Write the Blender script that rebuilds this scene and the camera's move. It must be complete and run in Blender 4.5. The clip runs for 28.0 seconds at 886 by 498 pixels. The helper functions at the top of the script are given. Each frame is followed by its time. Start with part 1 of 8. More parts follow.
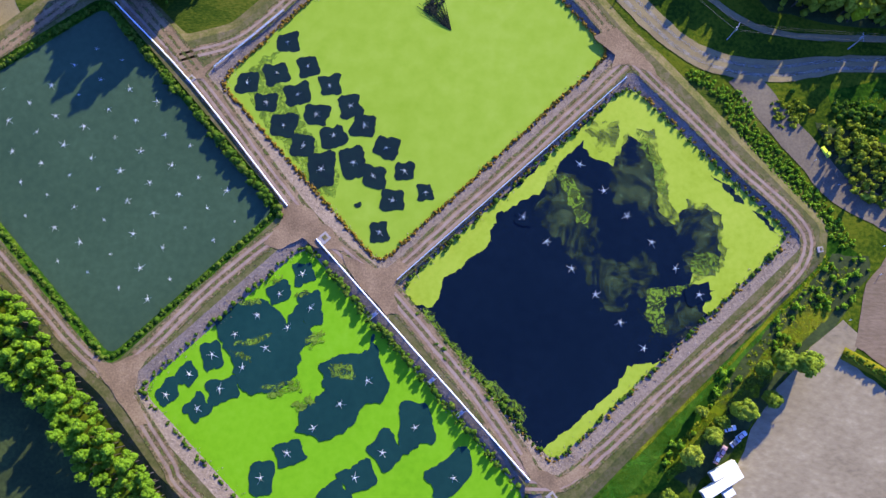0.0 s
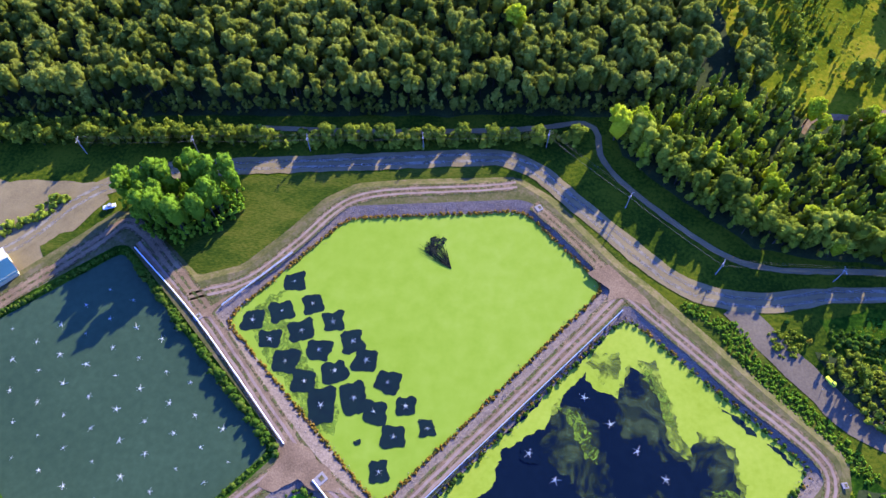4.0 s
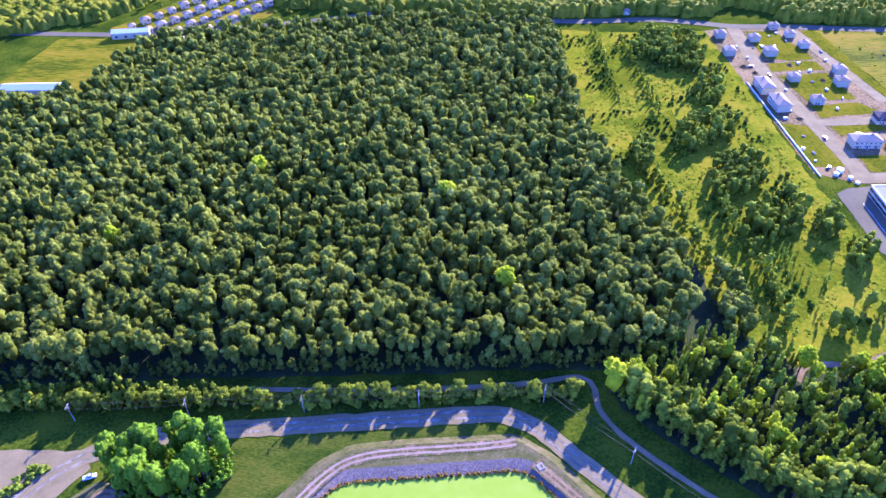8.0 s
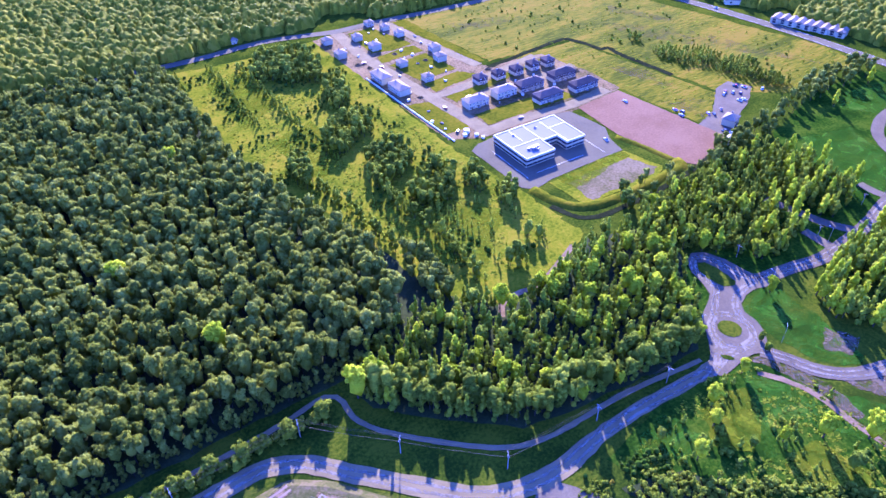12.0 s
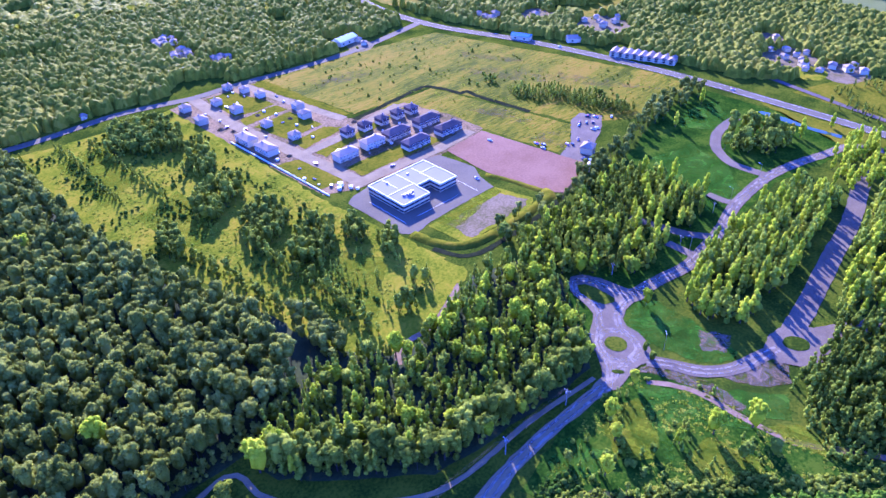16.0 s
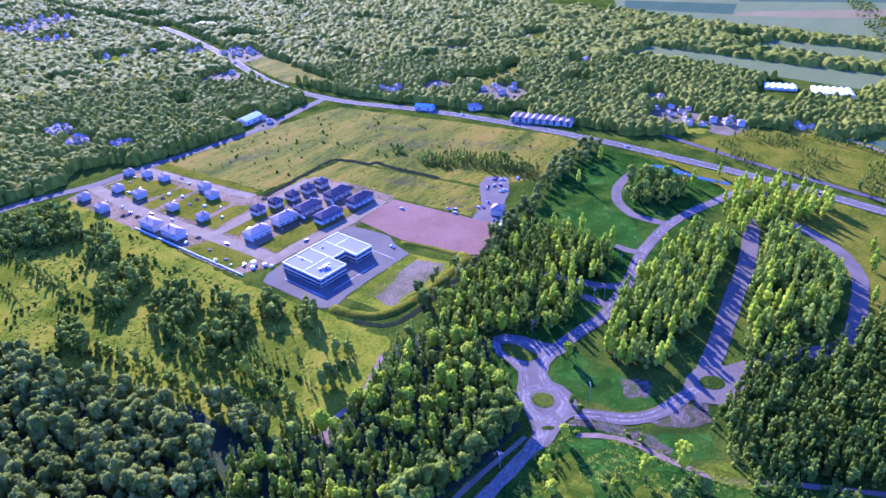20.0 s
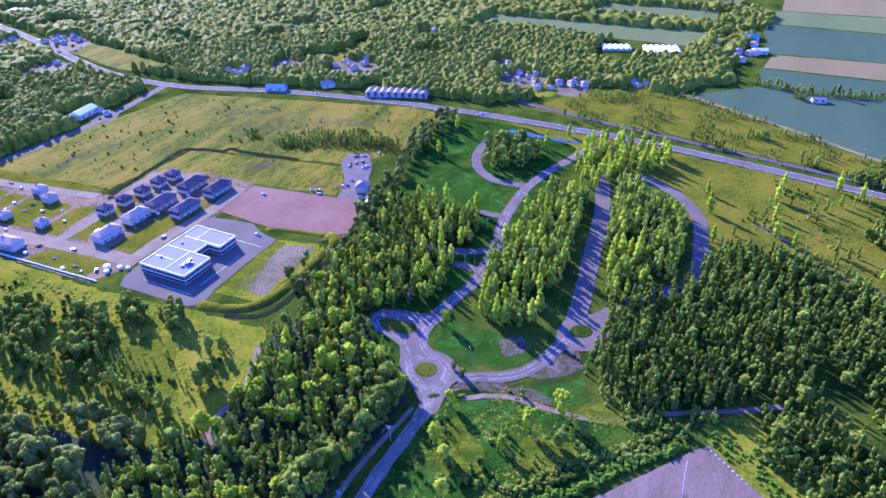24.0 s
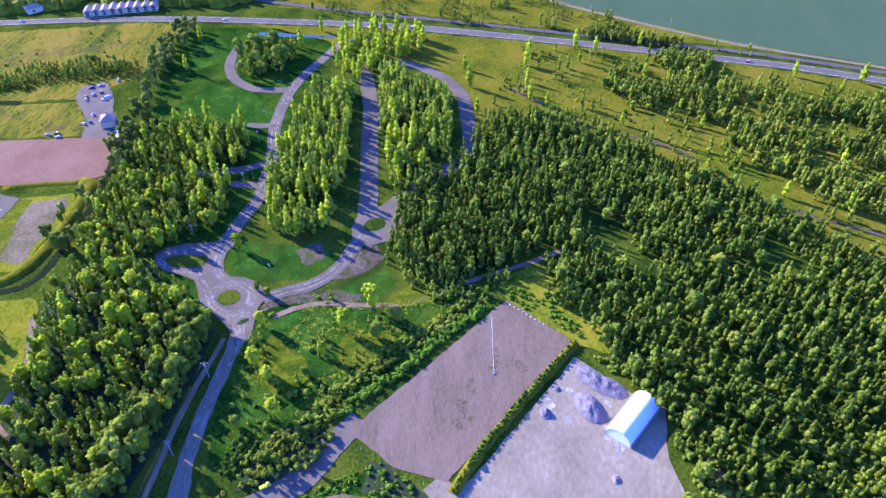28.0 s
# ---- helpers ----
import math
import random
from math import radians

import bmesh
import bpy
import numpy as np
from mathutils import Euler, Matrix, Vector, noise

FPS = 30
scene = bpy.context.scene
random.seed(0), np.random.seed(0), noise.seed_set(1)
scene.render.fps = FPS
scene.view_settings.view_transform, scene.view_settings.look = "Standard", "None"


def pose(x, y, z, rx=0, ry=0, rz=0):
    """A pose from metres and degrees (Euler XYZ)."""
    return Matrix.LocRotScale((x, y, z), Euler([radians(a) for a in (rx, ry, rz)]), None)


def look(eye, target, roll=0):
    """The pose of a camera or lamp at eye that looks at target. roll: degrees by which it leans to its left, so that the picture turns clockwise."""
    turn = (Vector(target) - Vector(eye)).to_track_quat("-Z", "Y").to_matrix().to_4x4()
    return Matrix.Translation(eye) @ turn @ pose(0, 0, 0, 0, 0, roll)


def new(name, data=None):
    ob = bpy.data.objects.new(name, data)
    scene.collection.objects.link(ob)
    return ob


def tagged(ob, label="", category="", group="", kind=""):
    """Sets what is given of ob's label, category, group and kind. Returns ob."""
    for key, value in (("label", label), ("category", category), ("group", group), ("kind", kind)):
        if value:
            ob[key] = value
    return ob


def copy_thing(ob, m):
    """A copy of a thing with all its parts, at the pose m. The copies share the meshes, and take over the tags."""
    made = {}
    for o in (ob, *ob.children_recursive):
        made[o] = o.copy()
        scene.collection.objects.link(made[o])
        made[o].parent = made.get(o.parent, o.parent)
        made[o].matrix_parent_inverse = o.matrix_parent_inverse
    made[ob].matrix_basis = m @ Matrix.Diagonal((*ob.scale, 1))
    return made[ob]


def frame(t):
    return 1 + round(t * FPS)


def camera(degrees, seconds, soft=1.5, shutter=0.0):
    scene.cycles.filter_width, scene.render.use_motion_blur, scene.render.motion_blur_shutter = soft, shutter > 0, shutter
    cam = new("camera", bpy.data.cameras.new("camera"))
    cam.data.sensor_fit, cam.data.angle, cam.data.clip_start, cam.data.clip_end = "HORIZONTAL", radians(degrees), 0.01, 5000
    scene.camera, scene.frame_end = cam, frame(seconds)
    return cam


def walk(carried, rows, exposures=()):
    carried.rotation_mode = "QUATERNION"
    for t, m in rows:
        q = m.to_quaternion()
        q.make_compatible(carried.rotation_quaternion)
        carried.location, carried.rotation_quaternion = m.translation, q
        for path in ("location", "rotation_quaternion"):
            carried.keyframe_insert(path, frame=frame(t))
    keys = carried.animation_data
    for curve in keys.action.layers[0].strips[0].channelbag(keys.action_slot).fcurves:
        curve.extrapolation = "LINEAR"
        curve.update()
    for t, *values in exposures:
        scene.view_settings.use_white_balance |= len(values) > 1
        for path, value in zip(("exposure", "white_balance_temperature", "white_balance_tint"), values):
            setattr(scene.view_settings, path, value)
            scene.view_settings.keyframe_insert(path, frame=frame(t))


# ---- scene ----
# the drone hangs still, high over the ponds, and only turns
cam = camera(65.04, 28.0)
UNIT = 1.38
HEIGHT = 190.0 * UNIT
TURNS = [
    (0.0, 9.49, -0.41, 2.47),
    (0.5, 10.83, -0.40, 2.33),
    (1.0, 12.32, -0.41, 2.24),
    (1.5, 14.83, -0.35, 2.12),
    (2.0, 17.05, -0.34, 2.09),
    (2.5, 19.71, -0.27, 2.01),
    (3.0, 22.75, -0.20, 1.93),
    (3.5, 25.75, -0.12, 1.85),
    (5.5, 37.21, -0.10, 2.13),
    (6.0, 40.42, 0.02, 1.94),
    (6.5, 43.64, 0.16, 1.80),
    (7.0, 46.30, 0.31, 1.67),
    (7.5, 48.05, 0.39, 1.58),
    (8.0, 49.55, 0.50, 0.57),
    (8.5, 51.02, 0.57, -1.59),
    (9.0, 51.33, 0.63, -5.43),
    (9.5, 51.27, 0.67, -9.56),
    (10.0, 51.21, 0.76, -14.13),
    (10.5, 51.16, 0.85, -18.53),
    (11.0, 51.15, 1.07, -23.15),
    (11.5, 51.08, 1.07, -27.53),
    (12.0, 51.01, 1.14, -32.03),
    (12.5, 51.08, 1.20, -35.82),
    (14.5, 54.68, 1.33, -38.78),
    (15.0, 54.68, 1.29, -39.78),
    (15.5, 54.66, 1.29, -41.86),
    (16.0, 54.74, 1.26, -43.92),
    (16.5, 55.30, 1.30, -45.75),
    (17.0, 55.91, 1.31, -47.34),
    (17.5, 57.03, 1.39, -48.66),
    (18.0, 57.73, 1.41, -49.30),
    (18.5, 58.79, 1.37, -49.59),
    (19.0, 60.14, 1.51, -50.14),
    (19.5, 60.13, 1.48, -51.22),
    (20.0, 60.12, 1.43, -52.00),
    (20.5, 60.12, 1.39, -53.36),
    (21.0, 60.07, 1.34, -54.88),
    (21.5, 60.06, 1.32, -56.47),
    (23.5, 58.32, 1.11, -61.07),
    (24.0, 57.89, 0.97, -64.19),
    (24.5, 57.86, 0.87, -67.61),
    (25.0, 57.54, 0.88, -70.67),
    (25.5, 56.69, 0.78, -73.83),
    (26.0, 55.84, 0.70, -77.05),
    (26.5, 55.07, 0.60, -79.83),
    (27.0, 54.18, 0.65, -82.31),
    (27.5, 52.03, 0.62, -84.07),
    (28.0, 49.45, 0.55, -85.27),
]
EXPOSURES = [(0, 1.54, 6450, 3), (3, 1.68, 6150, 10), (6, 2.04, 5700, 17), (8, 2.32, 5200, 31), (12, 2.32, 4900, 43), (17, 2.20, 4700, 49), (20, 2.02, 4580, 50), (25, 1.92, 4800, 40), (28, 2.0, 5150, 26)]
walk(cam, [(t, pose(0, 0, HEIGHT, rx, ry, rz)) for t, rx, ry, rz in TURNS], EXPOSURES)

# ---- light ----
SUN_EL, SUN_AZ = 23.0, 30.5          # degrees; azimuth clockwise from +y
world = bpy.data.worlds.new("sky")
scene.world = world
world.use_nodes = True
wn = world.node_tree
sky = wn.nodes.new("ShaderNodeTexSky")
sky.sky_type, sky.sun_disc = "NISHITA", False
sky.sun_elevation, sky.sun_rotation = radians(SUN_EL), radians(SUN_AZ)
sky.dust_density, sky.ozone_density = 0.3, 6.0
blue = wn.nodes.new("ShaderNodeVectorMath")      # clear, deep blue morning sky
blue.operation = "MULTIPLY"
blue.inputs[1].default_value = (0.80, 0.86, 1.76)
wn.links.new(sky.outputs[0], blue.inputs[0])
wn.links.new(blue.outputs[0], wn.nodes["Background"].inputs[0])
wn.nodes["Background"].inputs[1].default_value = 0.15
sun = new("sun", bpy.data.lights.new("sun", "SUN"))
sun.data.energy, sun.data.angle, sun.data.color = 5.0, radians(0.6), (1.0, 0.87, 0.63)
ca, ce = radians(SUN_AZ), radians(SUN_EL)
sun.matrix_world = look((math.sin(ca) * math.cos(ce) * 500, math.cos(ca) * math.cos(ce) * 500, math.sin(ce) * 500), (0, 0, 0))


# ---- materials ----
def material(name, cols, scale=0.3, fine=4.0, rough=0.9, bump=0.3, metal=0.0, contrast=0.5, spec=0.04, island=0.0, obrand=0.0, translucent=0.0, stretch=None, cells=0.0, alpha=None, relief=0.3, spread=0.26):
    """Two scales of noise between the colours, with relief; island and obrand vary loose pieces and objects."""
    m = bpy.data.materials.new(name)
    m.use_nodes = True
    nt = m.node_tree
    bsdf = nt.nodes["Principled BSDF"]
    bsdf.inputs["Roughness"].default_value, bsdf.inputs["Metallic"].default_value = rough, metal
    bsdf.inputs["Specular IOR Level"].default_value = spec
    tc = nt.nodes.new("ShaderNodeTexCoord")
    mp = nt.nodes.new("ShaderNodeMapping")
    nt.links.new(tc.outputs["Object"], mp.inputs[0])
    if stretch:
        mp.inputs["Rotation"].default_value = (0, 0, radians(stretch[2]))
        mp.inputs["Scale"].default_value = (stretch[0], stretch[1], 1)
    big, small = nt.nodes.new("ShaderNodeTexNoise"), nt.nodes.new("ShaderNodeTexNoise")
    for n, s, d in ((big, scale, 5), (small, fine, 4)):
        n.inputs["Scale"].default_value, n.inputs["Detail"].default_value = s, d
        n.inputs["Roughness"].default_value = 0.6
        nt.links.new(mp.outputs[0], n.inputs["Vector"])
    mix = nt.nodes.new("ShaderNodeMath")
    mix.operation = "MULTIPLY_ADD"
    mix.inputs[1].default_value = 0.45
    nt.links.new(small.outputs[0], mix.inputs[0])
    scaled = nt.nodes.new("ShaderNodeMath")
    scaled.operation = "MULTIPLY"
    scaled.inputs[1].default_value = 0.55
    nt.links.new(big.outputs[0], scaled.inputs[0])
    nt.links.new(scaled.outputs[0], mix.inputs[2])
    fac = mix.outputs[0]
    if cells:
        vo = nt.nodes.new("ShaderNodeTexVoronoi")
        vo.inputs["Scale"].default_value = cells
        nt.links.new(mp.outputs[0], vo.inputs["Vector"])
        sep = nt.nodes.new("ShaderNodeSeparateColor")
        nt.links.new(vo.outputs["Color"], sep.inputs[0])
        add = nt.nodes.new("ShaderNodeMath")
        add.operation = "MULTIPLY_ADD"
        add.inputs[1].default_value, add.inputs[2].default_value = spread, -spread / 2
        nt.links.new(sep.outputs[0], add.inputs[0])
        tot = nt.nodes.new("ShaderNodeMath")
        nt.links.new(fac, tot.inputs[0])
        nt.links.new(add.outputs[0], tot.inputs[1])
        fac = tot.outputs[0]
    for amount, source in ((island, "geo"), (obrand, "ob")):
        if amount:
            src = nt.nodes.new("ShaderNodeNewGeometry" if source == "geo" else "ShaderNodeObjectInfo")
            add = nt.nodes.new("ShaderNodeMath")
            add.operation = "MULTIPLY_ADD"
            add.inputs[1].default_value, add.inputs[2].default_value = amount, -amount / 2
            nt.links.new(src.outputs["Random Per Island" if source == "geo" else "Random"], add.inputs[0])
            tot = nt.nodes.new("ShaderNodeMath")
            nt.links.new(fac, tot.inputs[0])
            nt.links.new(add.outputs[0], tot.inputs[1])
            fac = tot.outputs[0]
    ramp = nt.nodes.new("ShaderNodeValToRGB")
    lo, hi = 0.5 - contrast / 2, 0.5 + contrast / 2
    el = ramp.color_ramp.elements
    while len(el) < len(cols):
        el.new(0.5)
    for i, c in enumerate(cols):
        el[i].position, el[i].color = lo + (hi - lo) * i / max(1, len(cols) - 1), (*c, 1)
    nt.links.new(fac, ramp.inputs[0])
    nt.links.new(ramp.outputs[0], bsdf.inputs["Base Color"])
    if bump:
        b = nt.nodes.new("ShaderNodeBump")
        b.inputs["Strength"].default_value, b.inputs["Distance"].default_value = bump, relief
        nt.links.new(small.outputs[0], b.inputs["Height"])
        nt.links.new(b.outputs[0], bsdf.inputs["Normal"])
    if translucent:
        tr = nt.nodes.new("ShaderNodeBsdfTranslucent")
        nt.links.new(ramp.outputs[0], tr.inputs[0])
        mx = nt.nodes.new("ShaderNodeMixShader")
        mx.inputs[0].default_value = translucent
        nt.links.new(bsdf.outputs[0], mx.inputs[1])
        nt.links.new(tr.outputs[0], mx.inputs[2])
        nt.links.new(mx.outputs[0], nt.nodes["Material Output"].inputs[0])
    if alpha:
        # thin films let the water show between their flecks
        an = nt.nodes.new("ShaderNodeTexNoise")
        an.inputs["Scale"].default_value, an.inputs["Detail"].default_value, an.inputs["Roughness"].default_value = alpha[2], 6, 0.65
        an.inputs["Distortion"].default_value = alpha[3] if len(alpha) > 3 else 1.2
        nt.links.new(mp.outputs[0], an.inputs["Vector"])
        ar = nt.nodes.new("ShaderNodeMapRange")
        ar.inputs["From Min"].default_value, ar.inputs["From Max"].default_value = alpha[0], alpha[1]
        nt.links.new(an.outputs[0], ar.inputs["Value"])
        nt.links.new(ar.outputs[0], bsdf.inputs["Alpha"])
    return m


M_GROUND = material("rough_grass", [(0.017, 0.033, 0.004), (0.038, 0.059, 0.005), (0.071, 0.083, 0.007)], 0.05, 0.9, bump=0.8, contrast=0.16, spec=0.0)
M_MEADOW = material("dry_meadow", [(0.064, 0.087, 0.005), (0.109, 0.125, 0.007), (0.153, 0.148, 0.009), (0.191, 0.159, 0.014)], 0.06, 0.6, bump=1.0, contrast=0.2, spec=0.0)
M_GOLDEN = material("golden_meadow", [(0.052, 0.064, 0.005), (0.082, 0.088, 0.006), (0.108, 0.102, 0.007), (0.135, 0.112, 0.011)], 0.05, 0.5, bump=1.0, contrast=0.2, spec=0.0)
M_HAY = material("hay_meadow", [(0.042, 0.055, 0.002), (0.085, 0.090, 0.003), (0.127, 0.111, 0.005), (0.169, 0.119, 0.011)], 0.03, 0.4, bump=0.9, contrast=0.15, stretch=(0.35, 1.6, 8), spec=0.015)
M_LAWN = material("mown_grass", [(0.019, 0.036, 0.005), (0.042, 0.060, 0.007), (0.077, 0.079, 0.012)], 0.08, 1.5, bump=0.5, contrast=0.18, stretch=(0.5, 1.6, 30), spec=0.0)
M_LUSH = material("lush_grass", [(0.009, 0.028, 0.003), (0.020, 0.052, 0.004), (0.047, 0.077, 0.006)], 0.07, 0.8, bump=0.9, contrast=0.16, spec=0.0)
M_GRAVEL = material("gravel_road", [(0.113, 0.086, 0.045), (0.157, 0.123, 0.062), (0.199, 0.157, 0.078)], 0.12, 2.5, bump=0.2, contrast=0.34)
M_DIRT = material("packed_dirt", [(0.101, 0.068, 0.040), (0.155, 0.104, 0.061), (0.215, 0.151, 0.090)], 0.15, 2.0, bump=0.3, contrast=0.26)
M_RUT = material("wheel_rut", [(0.149, 0.103, 0.081), (0.199, 0.141, 0.112), (0.232, 0.170, 0.139)], 0.3, 2.5, bump=0.2, contrast=0.26)
M_VERGE = material("dry_verge", [(0.040, 0.050, 0.012), (0.078, 0.072, 0.026), (0.120, 0.094, 0.056)], 0.25, 1.2, bump=0.5, contrast=0.3)
M_ASPHALT = material("old_asphalt", [(0.072, 0.058, 0.043), (0.106, 0.085, 0.059), (0.138, 0.113, 0.075)], 0.08, 1.5, bump=0.15, contrast=0.3, rough=0.85)
M_HIGHWAY = material("highway_asphalt", [(0.078, 0.068, 0.045), (0.099, 0.086, 0.055), (0.113, 0.099, 0.062)], 0.05, 1.0, bump=0.1, contrast=0.26)
M_BALLAST = material("rail_ballast", [(0.059, 0.045, 0.038), (0.084, 0.068, 0.053), (0.109, 0.091, 0.072)], 0.2, 2.0, bump=0.4, contrast=0.4)
M_YARD = material("salty_yard", [(0.134, 0.107, 0.066), (0.171, 0.136, 0.084), (0.206, 0.166, 0.103), (0.254, 0.212, 0.137)], 0.06, 0.7, bump=0.3, contrast=0.3, stretch=(0.6, 1.1, 38))
M_LOT = material("worn_lot", [(0.062, 0.056, 0.017), (0.111, 0.080, 0.048), (0.149, 0.107, 0.069), (0.172, 0.125, 0.081)], 0.07, 1.1, bump=0.3, contrast=0.4, stretch=(0.4, 1.4, 140))
M_RED = material("red_fill", [(0.133, 0.069, 0.037), (0.153, 0.083, 0.047), (0.172, 0.097, 0.056)], 0.05, 0.9, bump=0.3, contrast=0.16)
M_SAND = material("bare_pad", [(0.065, 0.061, 0.016), (0.114, 0.089, 0.041), (0.157, 0.120, 0.066)], 0.06, 0.8, bump=0.3, contrast=0.18)
M_TUFT = material("track_grass", [(0.039, 0.052, 0.013), (0.075, 0.081, 0.023), (0.109, 0.101, 0.044)], 0.4, 2.0, bump=0.5, contrast=0.3, alpha=(0.42, 0.60, 0.5))
M_TUSSOCK = material("grass_tussocks", [(0.041, 0.077, 0.006), (0.099, 0.147, 0.008), (0.176, 0.206, 0.013), (0.236, 0.227, 0.021)], 0.05, 0.5, bump=0.0, contrast=0.4, rough=0.8, island=0.5, translucent=0.3, spec=0.0)
M_BARE = material("thin_stony_soil", [(0.065, 0.051, 0.027), (0.100, 0.076, 0.049), (0.125, 0.097, 0.067)], 0.1, 0.9, bump=0.4, contrast=0.3, alpha=(0.34, 0.60, 0.25))
M_WILD = material("wild_yellow_grass", [(0.060, 0.090, 0.005), (0.100, 0.122, 0.006), (0.140, 0.142, 0.010)], 0.1, 0.9, bump=0.8, contrast=0.2, alpha=(0.30, 0.62, 0.12), spec=0.0)
M_BROWN = material("browned_grass", [(0.060, 0.046, 0.018), (0.092, 0.066, 0.030), (0.120, 0.084, 0.044)], 0.1, 0.8, bump=0.6, contrast=0.3, alpha=(0.45, 0.95, 0.09))
M_FRESH = material("fresh_green_grass", [(0.017, 0.060, 0.005), (0.029, 0.082, 0.007), (0.048, 0.100, 0.010)], 0.1, 0.9, bump=0.8, contrast=0.2, alpha=(0.28, 0.62, 0.10), spec=0.0)
M_BUILDSITE = material("building_site_soil", [(0.054, 0.046, 0.008), (0.101, 0.067, 0.029), (0.147, 0.099, 0.044), (0.180, 0.122, 0.055)], 0.045, 0.7, bump=0.5, contrast=0.16)
M_CROP = material("green_crop", [(0.040, 0.066, 0.029), (0.050, 0.080, 0.034), (0.065, 0.090, 0.041)], 0.012, 0.5, bump=0.3, contrast=0.4, stretch=(0.4, 2, 65), spec=0.0)
M_CROP2 = material("pale_crop", [(0.075, 0.097, 0.023), (0.100, 0.120, 0.031), (0.125, 0.138, 0.042)], 0.012, 0.5, bump=0.3, contrast=0.4, stretch=(0.4, 2, 65), spec=0.015)
M_STUBBLE = material("stubble_field", [(0.124, 0.094, 0.029), (0.155, 0.122, 0.039), (0.177, 0.147, 0.052)], 0.015, 0.5, bump=0.3, contrast=0.4, stretch=(0.4, 2, 65), spec=0.015)
M_RIPRAP = material("riprap_bed", [(0.098, 0.074, 0.057), (0.148, 0.114, 0.089), (0.199, 0.156, 0.123)], 0.4, 1.6, bump=0.8, contrast=0.6, cells=2.4)
M_ROCK = material("riprap_rock", [(0.110, 0.083, 0.065), (0.180, 0.141, 0.111), (0.254, 0.209, 0.163)], 0.6, 3.0, bump=0.3, contrast=0.5, island=0.5)
M_DUCK3 = material("duckweed_yellow_green", [(0.134, 0.208, 0.011), (0.174, 0.250, 0.024), (0.216, 0.285, 0.043)], 0.008, 0.2, bump=0.03, contrast=0.5, rough=0.75)
M_DUCK2 = material("duckweed_bright_green", [(0.088, 0.213, 0.005), (0.113, 0.251, 0.007), (0.134, 0.278, 0.013)], 0.04, 0.5, bump=0.05, contrast=0.4, rough=0.75)
M_DUCK4 = material("duckweed_pale", [(0.162, 0.218, 0.013), (0.205, 0.265, 0.025), (0.238, 0.291, 0.035)], 0.06, 0.7, bump=0.05, contrast=0.4, rough=0.75)
M_FILM = material("thin_algae_film", [(0.012, 0.022, 0.013), (0.026, 0.042, 0.020), (0.048, 0.070, 0.028)], 0.16, 0.5, bump=0.0, contrast=0.3, rough=0.5, alpha=(0.42, 0.66, 0.10, 2.4))
M_DUCKTHIN = material("thin_duckweed", [(0.020, 0.036, 0.010), (0.080, 0.130, 0.014), (0.124, 0.198, 0.018)], 0.2, 0.9, bump=0.0, contrast=0.3, rough=0.6, alpha=(0.42, 0.55, 0.4, 2.5))
M_DUCKLOT = material("thin_lot_weeds", [(0.075, 0.078, 0.026), (0.105, 0.098, 0.042)], 0.3, 1.5, bump=0.2, contrast=0.3, alpha=(0.45, 0.85, 0.5))
M_WATER_DARK = material("dark_pond_water", [(0.001, 0.003, 0.007), (0.002, 0.005, 0.010), (0.003, 0.007, 0.014)], 0.03, 0.4, bump=0.015, contrast=0.5, rough=0.12, spec=0.15)
M_WATER_TEAL = material("open_pond_water", [(0.005, 0.021, 0.018), (0.007, 0.028, 0.023), (0.010, 0.036, 0.028)], 0.05, 0.5, bump=0.015, contrast=0.5, rough=0.12, spec=0.12)
M_WATER_INK = material("inky_pond_water", [(0.004, 0.007, 0.010), (0.006, 0.013, 0.012), (0.008, 0.018, 0.014)], 0.08, 0.6, bump=0.015, contrast=0.5, rough=0.15, spec=0.12)
M_WATER_GREY = material("murky_pond_water", [(0.023, 0.043, 0.022), (0.029, 0.052, 0.026), (0.035, 0.062, 0.032)], 0.02, 0.5, bump=0.02, contrast=0.3, rough=0.15, spec=0.12)
M_FOAM = material("aerator_foam", [(0.390, 0.425, 0.408), (0.598, 0.625, 0.600)], 2.0, 8.0, bump=0.3, rough=0.6)
# wet soil, made nearly black to include the shade inside a ditch
M_DITCH = material("wet_shaded_ditch_soil", [(0.008, 0.010, 0.005), (0.016, 0.020, 0.009), (0.030, 0.036, 0.014)], 0.2, 1.2, bump=0.4, contrast=0.4, spec=0.0)
M_TRAFFIC = material("wheel_polished_gravel", [(0.165, 0.142, 0.106), (0.196, 0.170, 0.128), (0.222, 0.196, 0.149)], 0.2, 2.0, bump=0.15, contrast=0.3, spec=0.0, alpha=(0.30, 0.62, 0.16))
# woodland soil, darkened further to stand in for shade below the leaves
M_SHADE_FLOOR = material("shaded_floor", [(0.013, 0.019, 0.008), (0.027, 0.037, 0.013), (0.050, 0.066, 0.019)], 0.1, 1.0, bump=0.5, contrast=0.45)
M_WETBARK = material("wet_dark_bark", [(0.008, 0.011, 0.008), (0.020, 0.024, 0.016)], 1.0, 5.0, bump=0.3)
M_LEAF = material("forest_leaves", [(0.109, 0.148, 0.020), (0.186, 0.219, 0.029), (0.268, 0.297, 0.041), (0.360, 0.397, 0.072)], 0.02, 2.2, bump=1.0, contrast=0.66, rough=0.6, island=0.3, translucent=0.45, spec=0.008, relief=1.3, spread=0.4, cells=0.14)
M_LEAF_FAR = material("distant_leaves", [(0.109, 0.142, 0.011), (0.183, 0.210, 0.016), (0.261, 0.271, 0.021), (0.327, 0.304, 0.032)], 0.012, 1.2, bump=0.8, contrast=0.6, rough=0.6, translucent=0.4, spec=0.018, relief=1.3, spread=0.5, cells=0.26)
